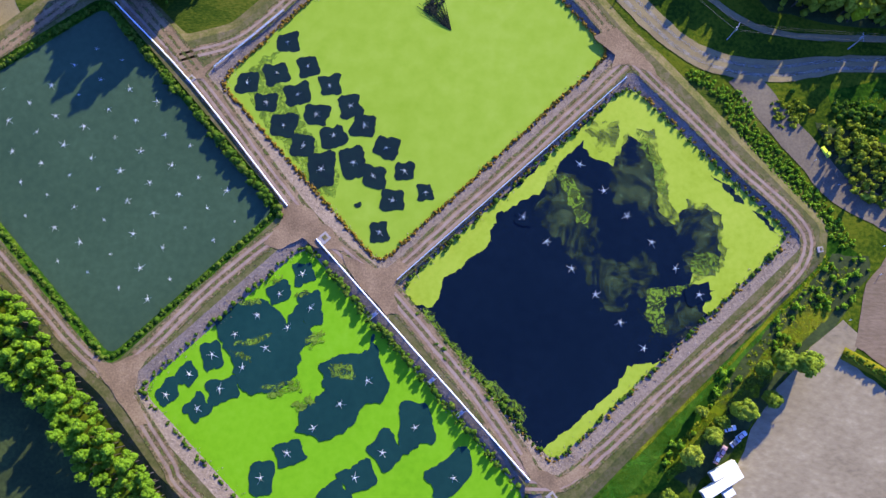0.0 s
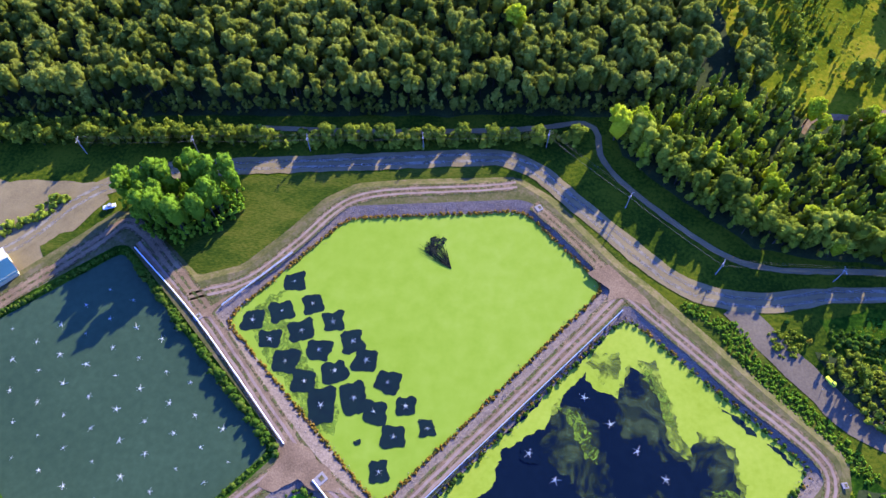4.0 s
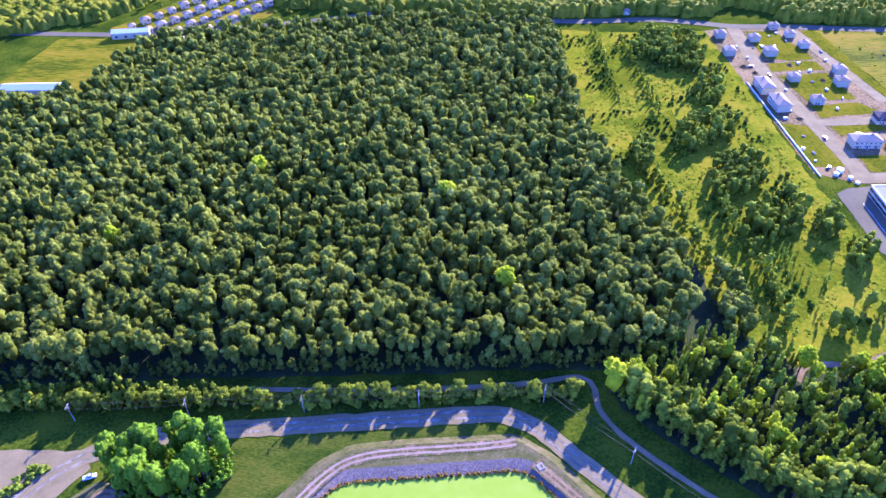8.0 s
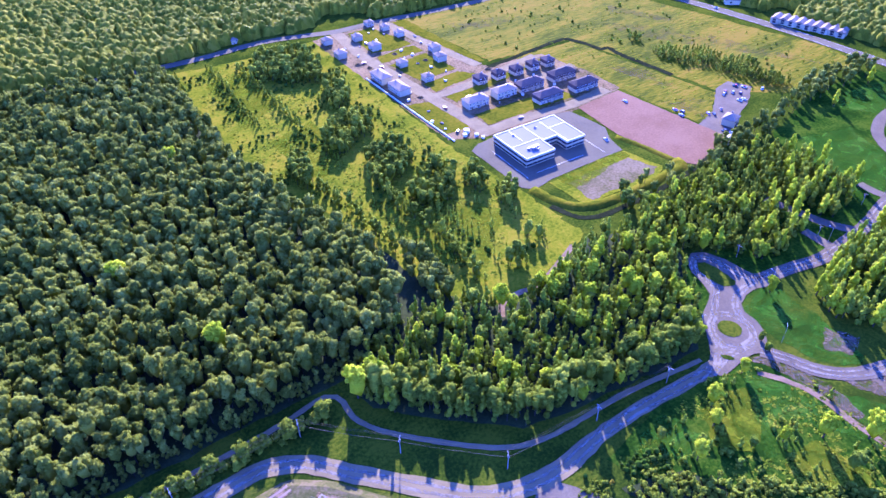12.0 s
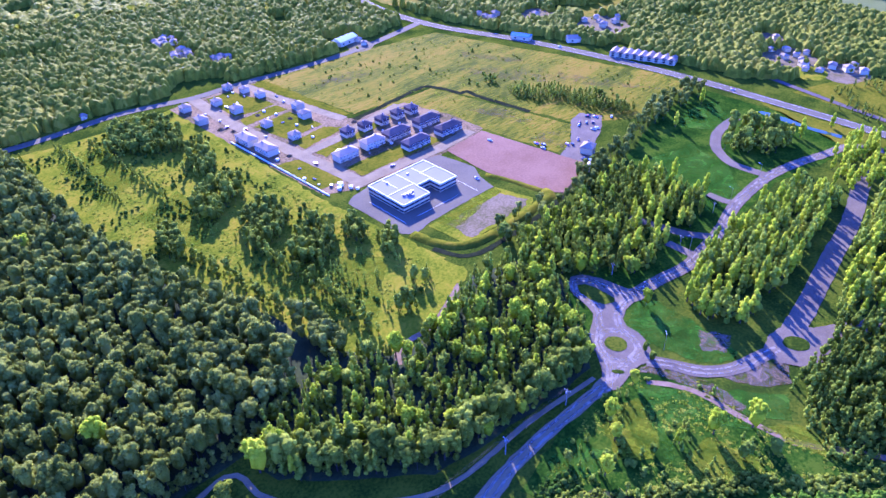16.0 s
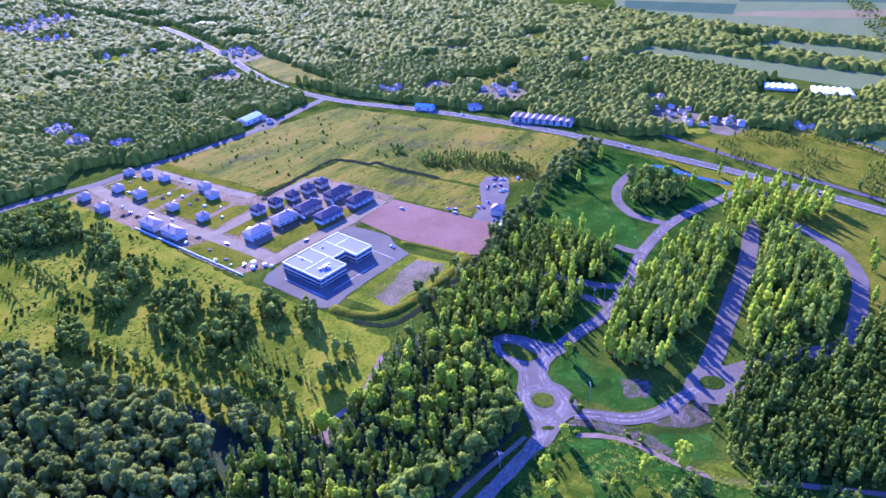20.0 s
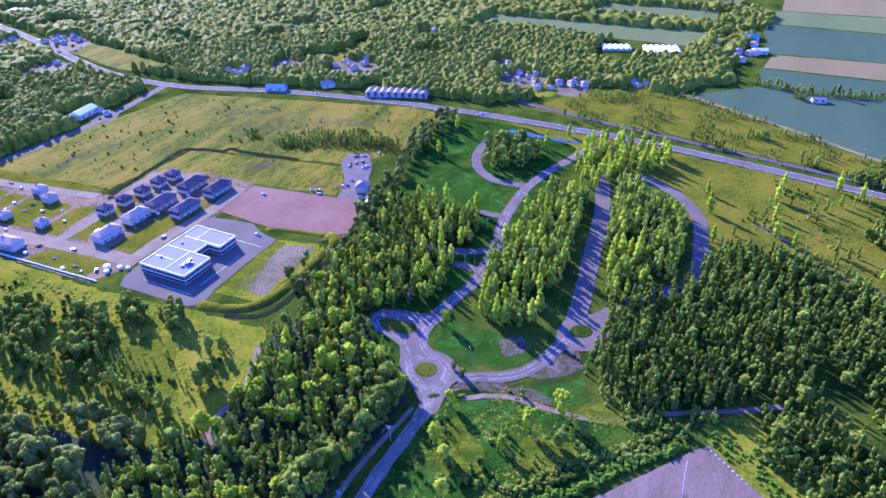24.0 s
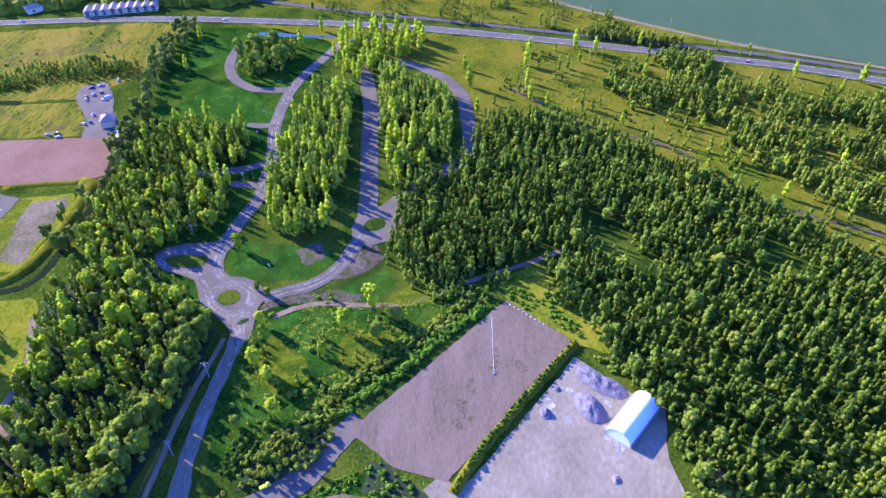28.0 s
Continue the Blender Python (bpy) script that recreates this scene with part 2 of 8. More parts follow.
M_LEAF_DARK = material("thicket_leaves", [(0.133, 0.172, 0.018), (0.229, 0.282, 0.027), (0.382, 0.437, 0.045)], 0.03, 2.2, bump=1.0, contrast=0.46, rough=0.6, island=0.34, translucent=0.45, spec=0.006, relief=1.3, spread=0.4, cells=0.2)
# thicket_leaves with every colour scaled down, for the two eastern thickets
M_LEAF_DARKER = material("dense_thicket_leaves", [(0.103, 0.144, 0.016), (0.179, 0.239, 0.024), (0.301, 0.371, 0.041)], 0.03, 2.2, bump=1.0, contrast=0.46, rough=0.6, island=0.34, translucent=0.45, spec=0.006, relief=1.3, spread=0.4, cells=0.2)
M_LEAF_MID = material("fresh_leaves", [(0.125, 0.204, 0.023), (0.266, 0.345, 0.035), (0.481, 0.505, 0.057)], 0.05, 2.2, bump=1.0, contrast=0.6, rough=0.6, island=0.2, obrand=0.35, translucent=0.45, spec=0.006, relief=1.3)
M_LEAF_LUSH = material("lush_thicket_leaves", [(0.099, 0.205, 0.016), (0.190, 0.333, 0.025), (0.352, 0.498, 0.040)], 0.08, 2.2, bump=1.0, contrast=0.6, rough=0.6, island=0.3, translucent=0.45, spec=0.0, relief=1.3)
M_LEAF_LIME = material("lime_leaves", [(0.296, 0.384, 0.017), (0.528, 0.608, 0.029), (0.724, 0.735, 0.055)], 0.1, 2.2, bump=1.0, contrast=0.55, rough=0.55, island=0.2, obrand=0.3, translucent=0.45, spec=0.0, relief=1.3)
M_LEAF_GOLD = material("yellow_leaves", [(0.355, 0.316, 0.030), (0.519, 0.430, 0.044), (0.656, 0.531, 0.089)], 0.2, 2.2, bump=1.0, contrast=0.55, rough=0.55, island=0.2, translucent=0.45, spec=0.0, relief=1.3)
M_REED = material("shore_reeds", [(0.024, 0.054, 0.006), (0.049, 0.096, 0.010), (0.107, 0.126, 0.020)], 0.25, 1.5, bump=0.0, contrast=0.5, rough=0.7, island=0.25, translucent=0.2, spec=0.0)
M_RUST_WEED = material("rusty_shore_weeds", [(0.090, 0.080, 0.012), (0.190, 0.110, 0.016), (0.250, 0.150, 0.026)], 0.1, 0.8, bump=0.0, contrast=0.4, rough=0.7, island=0.3, translucent=0.2, spec=0.0)
M_BARK = material("bark", [(0.034, 0.028, 0.023), (0.075, 0.065, 0.056)], 1.0, 6.0, bump=0.6)
M_WHITE = material("white_paint", [(0.612, 0.600, 0.551), (0.697, 0.683, 0.620)], 0.4, 3.0, bump=0.05, rough=0.5)
M_TENT = material("white_tent_fabric", [(0.663, 0.671, 0.680), (0.731, 0.731, 0.731)], 0.3, 2.0, bump=0.08, rough=0.55)
M_PIPE = material("white_pipe", [(0.629, 0.629, 0.629), (0.714, 0.714, 0.705)], 0.5, 3.0, bump=0.05, rough=0.4)
M_RAILBLUE = material("blue_grey_pipe", [(0.258, 0.313, 0.374), (0.340, 0.388, 0.435)], 0.6, 3.0, bump=0.05, rough=0.4)
M_CONCRETE = material("pale_concrete", [(0.177, 0.156, 0.148), (0.232, 0.211, 0.198)], 0.6, 4.0, bump=0.3)
M_WALL_W = material("white_siding", [(0.425, 0.370, 0.219), (0.499, 0.439, 0.258)], 0.5, 4.0, bump=0.1, rough=0.7, obrand=0.2)
M_WALL_D = material("dark_brick", [(0.058, 0.044, 0.044), (0.106, 0.082, 0.082)], 0.8, 5.0, bump=0.3, rough=0.8, obrand=0.2)
M_WALL_G = material("grey_housewrap", [(0.323, 0.293, 0.188), (0.443, 0.402, 0.251)], 0.5, 3.0, bump=0.1, rough=0.7, obrand=0.3)
M_ROOF = material("dark_shingles", [(0.053, 0.043, 0.037), (0.108, 0.085, 0.072)], 0.5, 4.0, bump=0.4, obrand=0.35)
M_ROOF_L = material("tan_shingles", [(0.210, 0.163, 0.106), (0.318, 0.249, 0.164)], 0.5, 4.0, bump=0.4, obrand=0.35)
M_ROOF_FLAT = material("pale_membrane", [(0.173, 0.170, 0.152), (0.208, 0.204, 0.183)], 0.15, 2.0, bump=0.1)
M_ROOF_BLUE = material("blue_sheet_roof", [(0.051, 0.158, 0.219), (0.081, 0.214, 0.277)], 0.4, 3.0, bump=0.1, rough=0.45)
M_GLASS = material("dark_window_glass", [(0.015, 0.02, 0.03), (0.03, 0.035, 0.045)], 1.0, 4.0, bump=0.0, rough=0.1, spec=0.6)
M_METAL = material("galvanised_steel", [(0.286, 0.292, 0.306), (0.374, 0.381, 0.388)], 1.0, 6.0, bump=0.05, rough=0.4, metal=0.7)
M_POLE = material("weathered_pole_wood", [(0.177, 0.156, 0.136), (0.258, 0.238, 0.211)], 0.8, 5.0, bump=0.3)
M_WIRE = material("power_wire", [(0.061, 0.061, 0.061), (0.082, 0.082, 0.082)], 1.0, 4.0, bump=0.0, rough=0.5)
M_TYRE = material("tyre_rubber", [(0.014, 0.014, 0.014), (0.027, 0.027, 0.027)], 2.0, 8.0, bump=0.1)
M_CAR = material("car_paint", [(0.05, 0.06, 0.08), (0.55, 0.55, 0.56), (0.62, 0.62, 0.62), (0.35, 0.04, 0.04)], 0.01, 0.01, bump=0.0, contrast=0.9, rough=0.25, spec=0.5, obrand=1.2)
M_YELLOW = material("lime_yellow_paint", [(0.45, 0.55, 0.03), (0.55, 0.62, 0.06)], 1.0, 5.0, bump=0.05, rough=0.4)
M_SALT = material("road_salt_grit", [(0.096, 0.082, 0.080), (0.136, 0.116, 0.114), (0.172, 0.150, 0.148)], 0.3, 1.4, bump=0.9, contrast=0.3)
M_SALTWHITE = material("spilled_salt", [(0.280, 0.265, 0.265), (0.400, 0.385, 0.385)], 0.3, 2.0, bump=0.3, alpha=(0.40, 0.62, 0.22, 2.0))


# ---- shaping helpers ----
RNG = np.random.default_rng(7)


def finish(name, bm, mat, smooth=False):
    me = bpy.data.meshes.new(name)
    bmesh.ops.recalc_face_normals(bm, faces=bm.faces)
    bm.to_mesh(me)
    bm.free()
    for m in (mat if isinstance(mat, (list, tuple)) else [mat]):
        me.materials.append(m)
    if smooth:
        me.polygons.foreach_set("use_smooth", [True] * len(me.polygons))
    return me


def part(name, bm, mat, parent=None, label="", smooth=False):
    ob = new(name, finish(name, bm, mat, smooth))
    ob.parent = parent
    return tagged(ob, label)


def thing(name, label, category, group="", kind=""):
    return tagged(new(name), label, category, group, kind)


def add_box(bm, x, y, z, sx, sy, sz, bevel=0.0):
    """A box whose base centre is x, y, z."""
    made = bmesh.ops.create_cube(bm, size=1, matrix=Matrix.Translation((x, y, z + sz / 2)) @ Matrix.Diagonal((sx, sy, sz, 1)))
    if bevel:
        vs = set(made["verts"])
        bmesh.ops.bevel(bm, geom=[e for e in bm.edges if e.verts[0] in vs and e.verts[1] in vs], offset=bevel, segments=1, affect="EDGES")
    return bm


def box(*a, **k):
    return add_box(bmesh.new(), *a, **k)


def add_tube(bm, a, b, r0, r1=None, n=6):
    a, b = Vector(a), Vector(b)
    m = Matrix.Translation((a + b) / 2) @ (b - a).to_track_quat("Z", "Y").to_matrix().to_4x4()
    bmesh.ops.create_cone(bm, cap_ends=True, segments=n, radius1=r0, radius2=r0 if r1 is None else r1, depth=(b - a).length, matrix=m)
    return bm


def tube_path(pts, r, n=4):
    """One connected tube along a line of points."""
    bm, rings = bmesh.new(), []
    for i, p in enumerate(pts):
        d = (Vector(pts[min(i + 1, len(pts) - 1)]) - Vector(pts[max(i - 1, 0)])).to_track_quat("Z", "Y")
        rings.append([bm.verts.new(Vector(p) + d @ Vector((math.cos(6.2832 * k / n) * r, math.sin(6.2832 * k / n) * r, 0))) for k in range(n)])
    for a, b in zip(rings, rings[1:]):
        for k in range(n):
            bm.faces.new((a[k], a[(k + 1) % n], b[(k + 1) % n], b[k]))
    bm.faces.new(rings[0])
    bm.faces.new(rings[-1])
    return bm


def smooth_line(pts, step=3.0):
    """A Catmull-Rom line through the control points."""
    p = np.array(pts, float)
    q = np.vstack([2 * p[0] - p[1], p, 2 * p[-1] - p[-2]])
    out = []
    for i in range(1, len(q) - 2):
        n = max(2, int(np.linalg.norm(q[i + 1] - q[i]) / step))
        for k in range(n):
            t = k / n
            out.append(0.5 * (2 * q[i] + (q[i + 1] - q[i - 1]) * t + (2 * q[i - 1] - 5 * q[i] + 4 * q[i + 1] - q[i + 2]) * t * t
                              + (3 * q[i] - q[i - 1] - 3 * q[i + 1] + q[i + 2]) * t ** 3))
    out.append(p[-1])
    return np.array(out)


def wob(x, y, s, amp):
    return amp * noise.noise(Vector((x * s, y * s, 3.7)))


def ribbon(name, pts, width, z, mat, label="", ragged=0.35, shift=0.0, parent=None, crown=0.0, kind="structure", category="road", step=3.0):
    """A strip of ground along a line, with slightly uneven edges."""
    c = smooth_line(pts, step)
    d = np.gradient(c, axis=0)
    d /= np.linalg.norm(d, axis=1)[:, None] + 1e-9
    nrm = np.stack([-d[:, 1], d[:, 0]], 1)
    w = width if np.ndim(width) else np.full(len(c), width)
    bm = bmesh.new()
    rows = []
    for i in range(len(c)):
        row = []
        for s in (-1, 0, 1):
            o = s * w[i] / 2 + shift
            x, y = c[i] + nrm[i] * o
            j = wob(x, y, 0.35, ragged) if s else 0
            row.append(bm.verts.new((x + nrm[i, 0] * j, y + nrm[i, 1] * j, z + (crown if s == 0 else 0))))
        rows.append(row)
    for a, b in zip(rows, rows[1:]):
        for k in (0, 1):
            bm.faces.new((a[k], a[k + 1], b[k + 1], b[k]))
    for fc in bm.faces:
        fc.normal_update()
        if fc.normal.z < 0:
            fc.normal_flip()
    me = bpy.data.meshes.new(name)
    bm.to_mesh(me)
    bm.free()
    me.materials.append(mat)
    ob = new(name, me)
    ob.parent = parent
    return tagged(ob, label, category if not parent else "", kind=kind if not parent else "")


def dense(poly, step, ragged, seed=0.0, s=0.3, closed=True):
    """The polygon's outline with more points, made uneven."""
    p = np.array(poly, float)
    out = []
    for a, b in zip(p, np.roll(p, -1, axis=0)):
        n = max(1, int(np.linalg.norm(b - a) / step))
        for k in range(n):
            q = a + (b - a) * k / n
            out.append((q[0] + wob(q[0] + seed, q[1], s, ragged) + wob(q[0], q[1] + seed, s * 3.1, ragged * 0.5),
                        q[1] + wob(q[1] + 51 + seed, q[0], s, ragged) + wob(q[1] - 31, q[0] + seed, s * 3.1, ragged * 0.5)))
    return out


def patch(name, poly, z, mat, label="", ragged=0.8, step=3.0, s=0.25, category="ground", kind="structure", parent=None, seed=0.0):
    """A flat piece of ground with an uneven edge."""
    bm = bmesh.new()
    vs = [bm.verts.new((x, y, z)) for x, y in dense(poly, step, ragged, seed, s)]
    es = [bm.edges.new((vs[i], vs[(i + 1) % len(vs)])) for i in range(len(vs))]
    bmesh.ops.triangle_fill(bm, use_beauty=True, edges=es, normal=(0, 0, 1))
    for fc in bm.faces:
        fc.normal_update()
        if fc.normal.z < 0:
            fc.normal_flip()
    me = bpy.data.meshes.new(name)
    bm.to_mesh(me)
    bm.free()
    me.materials.append(mat)
    ob = new(name, me)
    ob.parent = parent
    return tagged(ob, label, category if not parent else "", kind=kind if not parent else "")


def area(p):
    p = np.array(p)
    return 0.5 * np.sum(p[:, 0] * np.roll(p[:, 1], -1) - p[:, 1] * np.roll(p[:, 0], -1))


def offset(poly, d):
    """Moves each side of a polygon outwards by d."""
    p = np.array(poly, float)
    if area(p) < 0:
        p = p[::-1]
    out = []
    for i in range(len(p)):
        a, b, c = p[i - 1], p[i], p[(i + 1) % len(p)]
        u, v = (b - a) / np.linalg.norm(b - a), (c - b) / np.linalg.norm(c - b)
        n1, n2 = np.array([u[1], -u[0]]), np.array([v[1], -v[0]])
        m = (n1 + n2) / np.linalg.norm(n1 + n2)
        out.append(b + m * d / max(0.35, m @ n1))
    return np.array(out)


def rounded(poly, r, n=6, step=3.0):
    """The polygon with its corners rounded and its sides divided."""
    p = np.array(poly, float)
    out = []
    for i in range(len(p)):
        a, b, c = p[i - 1], p[i], p[(i + 1) % len(p)]
        s, e = b + (a - b) / np.linalg.norm(a - b) * r, b + (c - b) / np.linalg.norm(c - b) * r
        for k in range(n + 1):
            t = k / n
            out.append((1 - t) ** 2 * s + 2 * t * (1 - t) * b + t * t * e)
        nx = c + (b - c) / np.linalg.norm(b - c) * r
        m = max(1, int(np.linalg.norm(nx - e) / step))
        for k in range(1, m):
            out.append(e + (nx - e) * k / m)
    return np.array(out)


def inside(pts, poly):
    """Which of the points lie in the polygon."""
    p, q = np.asarray(pts), np.asarray(poly)
    hit = np.zeros(len(p), bool)
    for a, b in zip(q, np.roll(q, -1, axis=0)):
        cross = (a[1] > p[:, 1]) != (b[1] > p[:, 1])
        with np.errstate(divide="ignore", invalid="ignore"):
            hit ^= cross & (p[:, 0] < (b[0] - a[0]) * (p[:, 1] - a[1]) / (b[1] - a[1]) + a[0])
    return hit


def near_line(pts, line, d):
    """Which of the points lie within d of the line."""
    p, q = np.asarray(pts), np.asarray(line, float)
    best = np.full(len(p), 1e9)
    for a, b in zip(q, q[1:]):
        u = b - a
        t = np.clip(((p - a) @ u) / (u @ u + 1e-9), 0, 1)
        best = np.minimum(best, np.linalg.norm(p - a - t[:, None] * u, axis=1))
    return best < d


def scatter(poly, spacing, jitter=0.45, keep=None, holes=(), lines=()):
    """Uneven points in a polygon, clear of holes and lines."""
    q = np.array(poly, float)
    lo, hi = q.min(0), q.max(0)
    xs, ys = np.arange(lo[0], hi[0], spacing), np.arange(lo[1], hi[1], spacing * 0.87)
    gx, gy = np.meshgrid(xs, ys)
    gx = gx + (np.arange(len(ys)) % 2)[:, None] * spacing / 2
    p = np.stack([gx.ravel(), gy.ravel()], 1) + RNG.uniform(-jitter, jitter, (gx.size, 2)) * spacing
    p = p[inside(p, q)]
    for h in holes:
        p = p[~inside(p, h)]
    for ln, d in lines:
        p = p[~near_line(p, ln, d)]
    if keep is not None:
        p = p[[noise.noise(Vector((x * keep[0], y * keep[0], keep[2] if len(keep) > 2 else 0.0))) > keep[1] for x, y in p]]
    return p


def mesh_np(name, verts, tris, mats, index=None):
    me = bpy.data.meshes.new(name)
    me.vertices.add(len(verts))
    me.vertices.foreach_set("co", np.ascontiguousarray(verts, np.float32).ravel())
    me.loops.add(len(tris) * 3)
    me.loops.foreach_set("vertex_index", np.ascontiguousarray(tris, np.int32).ravel())
    me.polygons.add(len(tris))
    me.polygons.foreach_set("loop_start", np.arange(0, len(tris) * 3, 3, dtype=np.int32))
    for m in mats:
        me.materials.append(m)
    if index is not None:
        me.polygons.foreach_set("material_index", np.ascontiguousarray(index, np.int32))
    me.polygons.foreach_set("use_smooth", np.ones(len(tris), bool))
    me.update(calc_edges=True)
    return me


# ---- trees ----
GR = (1 + 5 ** 0.5) / 2
ICO_V = np.array([(-1, GR, 0), (1, GR, 0), (-1, -GR, 0), (1, -GR, 0), (0, -1, GR), (0, 1, GR), (0, -1, -GR), (0, 1, -GR), (GR, 0, -1), (GR, 0, 1), (-GR, 0, -1), (-GR, 0, 1)]) / (1 + GR * GR) ** 0.5
ICO_F = np.array([(0, 11, 5), (0, 5, 1), (0, 1, 7), (0, 7, 10), (0, 10, 11), (1, 5, 9), (5, 11, 4), (11, 10, 2), (10, 7, 6), (7, 1, 8), (3, 9, 4), (3, 4, 2), (3, 2, 6), (3, 6, 8), (3, 8, 9), (4, 9, 5), (2, 4, 11), (6, 2, 10), (8, 6, 7), (9, 8, 1)])
OCT_V = np.array([(1, 0, 0), (-1, 0, 0), (0, 1, 0), (0, -1, 0), (0, 0, 1), (0, 0, -1)], float)
OCT_F = np.array([(0, 2, 4), (2, 1, 4), (1, 3, 4), (3, 0, 4), (2, 0, 5), (1, 2, 5), (3, 1, 5), (0, 3, 5)])


def crown(rng, lobes, per, size, up=0.8, core=1.0):
    """Lumpy leaf masses (x, y, z, r, rz), ruffled by small folded leaf clumps over their skin."""
    V, F, n = [], [], 0
    bv, bf = ICO_V, ICO_F
    for x, y, z, r, rz in lobes:
        c, rr = np.array((x, y, z)), np.array((r, r, rz))
        if core:
            a = rng.uniform(0, 6.283)
            turn = np.array(((math.cos(a), -math.sin(a), 0), (math.sin(a), math.cos(a), 0), (0, 0, 1)))
            V.append(c + (bv @ turn.T) * rr * core * rng.uniform(0.72, 1.16, (len(bv), 1)))
            F.append(bf + n)
            n += len(bv)
        if not per:
            continue
        d = rng.normal(size=(per, 3))
        d /= np.linalg.norm(d, axis=1)[:, None]
        flip = (d[:, 2] < 0) & (rng.random(per) < up)
        d[flip, 2] *= -1
        p = c + d * rr * rng.uniform(0.92, 1.14, (per, 1))
        nn = d / rr + rng.normal(size=(per, 3)) * 0.45 / r
        nn /= np.linalg.norm(nn, axis=1)[:, None]
        u = np.cross(nn, rng.normal(size=(per, 3)))
        u /= np.linalg.norm(u, axis=1)[:, None]
        v = np.cross(nn, u)
        s = size * rng.uniform(0.6, 1.25, (per, 1))
        V.append(np.stack([p + u * s - nn * s * 0.45, p + v * s * 0.8, p - u * s - nn * s * 0.45, p - v * s * 0.8], 1).reshape(-1, 3))
        k = n + 4 * np.arange(per)[:, None]
        F.append(np.concatenate([k + np.array([0, 1, 3]), k + np.array([1, 2, 3])]))
        n += 4 * per
    return np.concatenate(V), np.concatenate(F)


def lobes_round(rng, R, h, n):
    """Leaf masses of a domed crown of radius R whose top is at h."""
    zc = h - R * 1.05
    out = [(0, 0, zc + R * 0.05, R * 0.74, R * 0.82)]
    if h > 2.6 * R:
        out.append((rng.uniform(-0.2, 0.2) * R, rng.uniform(-0.2, 0.2) * R, zc - R * 0.8, R * 0.8, min(R * 1.3, zc * 0.6)))
    for i in range(n):
        a = 2.4 * i + rng.uniform(-0.4, 0.4)
        z = 0.92 - 1.25 * (i + 0.5) / n + rng.uniform(-0.1, 0.1)
        rad = math.sqrt(max(0.05, 1 - z * z))
        k = R * rng.uniform(0.5, 0.8)
        r = R * rng.uniform(0.28, 0.46) * (8 / max(8, n)) ** 0.4
        out.append((math.cos(a) * rad * k, math.sin(a) * rad * k, zc + z * k * 1.05, r, r * rng.uniform(0.85, 1.1)))
    return out


def lobes_tall(rng, R, h, n):
    """Lobes of a slim, upright crown: full in the middle, with an uneven rounded top."""
    out = []
    for i in range(n):
        t = i / (n - 1)
        w = R * (0.72, 0.9, 0.86, 0.6)[min(3, int(t * 3.99))] * rng.uniform(0.75, 1.0)
        a = 2.4 * i + rng.uniform(-0.5, 0.5)
        o = R * 0.46 * (1 - 0.6 * t)
        out.append((math.cos(a) * o, math.sin(a) * o, h * (0.2 + 0.66 * t), w * 0.8, h * (0.16 - 0.02 * t)))
    return out


def lobes_slim(rng, R, h, n):
    """Lobes of a narrow crown that tapers to its tip."""
    out = []
    for i in range(n):
        t = i / (n - 1)
        w = R * (1.0 - 0.62 * t) * (0.85 if i == 0 else 1)
        a = 2.4 * i + rng.uniform(-0.5, 0.5)
        out.append((math.cos(a) * R * 0.34 * (1 - t), math.sin(a) * R * 0.34 * (1 - t), h * (0.18 + 0.68 * t), w * rng.uniform(0.75, 0.95), h * 0.15))
    return out


LOBES = {"round": lobes_round, "tall": lobes_tall, "slim": lobes_slim}


def forest_template(kind, seed, R, h, n, per, size):
    rng = np.random.default_rng(seed)
    V, F = crown(rng, LOBES[kind](rng, R, h, n), per, size)
    if not per:
        return V, F, np.zeros(len(F), int)
    tv = np.array([(math.cos(a) * r, math.sin(a) * r, z) for z, r in ((-0.2, 0.2), (h * 0.6, 0.1)) for a in (0, 2.1, 4.2)])
    tf = np.array([(0, 1, 4), (0, 4, 3), (1, 2, 5), (1, 5, 4), (2, 0, 3), (2, 3, 5)]) + len(V)
    return np.vstack([V, tv]), np.vstack([F, tf]), np.r_[np.zeros(len(F), int), np.ones(6, int)]


def woodland(name, pts, templates, mat, label, scale=(0.75, 1.2), z=0.0, tall=(0.85, 1.2)):
    """One piece of woodland: a tree at each point, joined into one mesh."""
    pts = np.asarray(pts)
    V, F, I, n = [], [], [], 0
    which = RNG.integers(0, len(templates), len(pts))
    for t, (tv, tf, tm) in enumerate(templates):
        p = pts[which == t]
        if not len(p):
            continue
        a, s, hh = RNG.uniform(0, 6.283, len(p)), RNG.uniform(*scale, len(p)), RNG.uniform(*tall, len(p))
        ca, sa = np.cos(a)[:, None] * s[:, None], np.sin(a)[:, None] * s[:, None]
        x = tv[None, :, 0] * ca - tv[None, :, 1] * sa + p[:, :1]
        y = tv[None, :, 0] * sa + tv[None, :, 1] * ca + p[:, 1:2]
        zz = tv[None, :, 2] * (s * hh)[:, None] + z
        V.append(np.stack([x, y, zz], 2).reshape(-1, 3))
        F.append((tf[None] + (n + np.arange(len(p)) * len(tv))[:, None, None]).reshape(-1, 3))
        I.append(np.tile(tm, len(p)))
        n += len(p) * len(tv)
    if n == 0:
        return None
    ob = new(name, mesh_np(name, np.concatenate(V), np.concatenate(F), [mat, M_BARK], np.concatenate(I)))
    return tagged(ob, label, "woodland", kind="stuff")


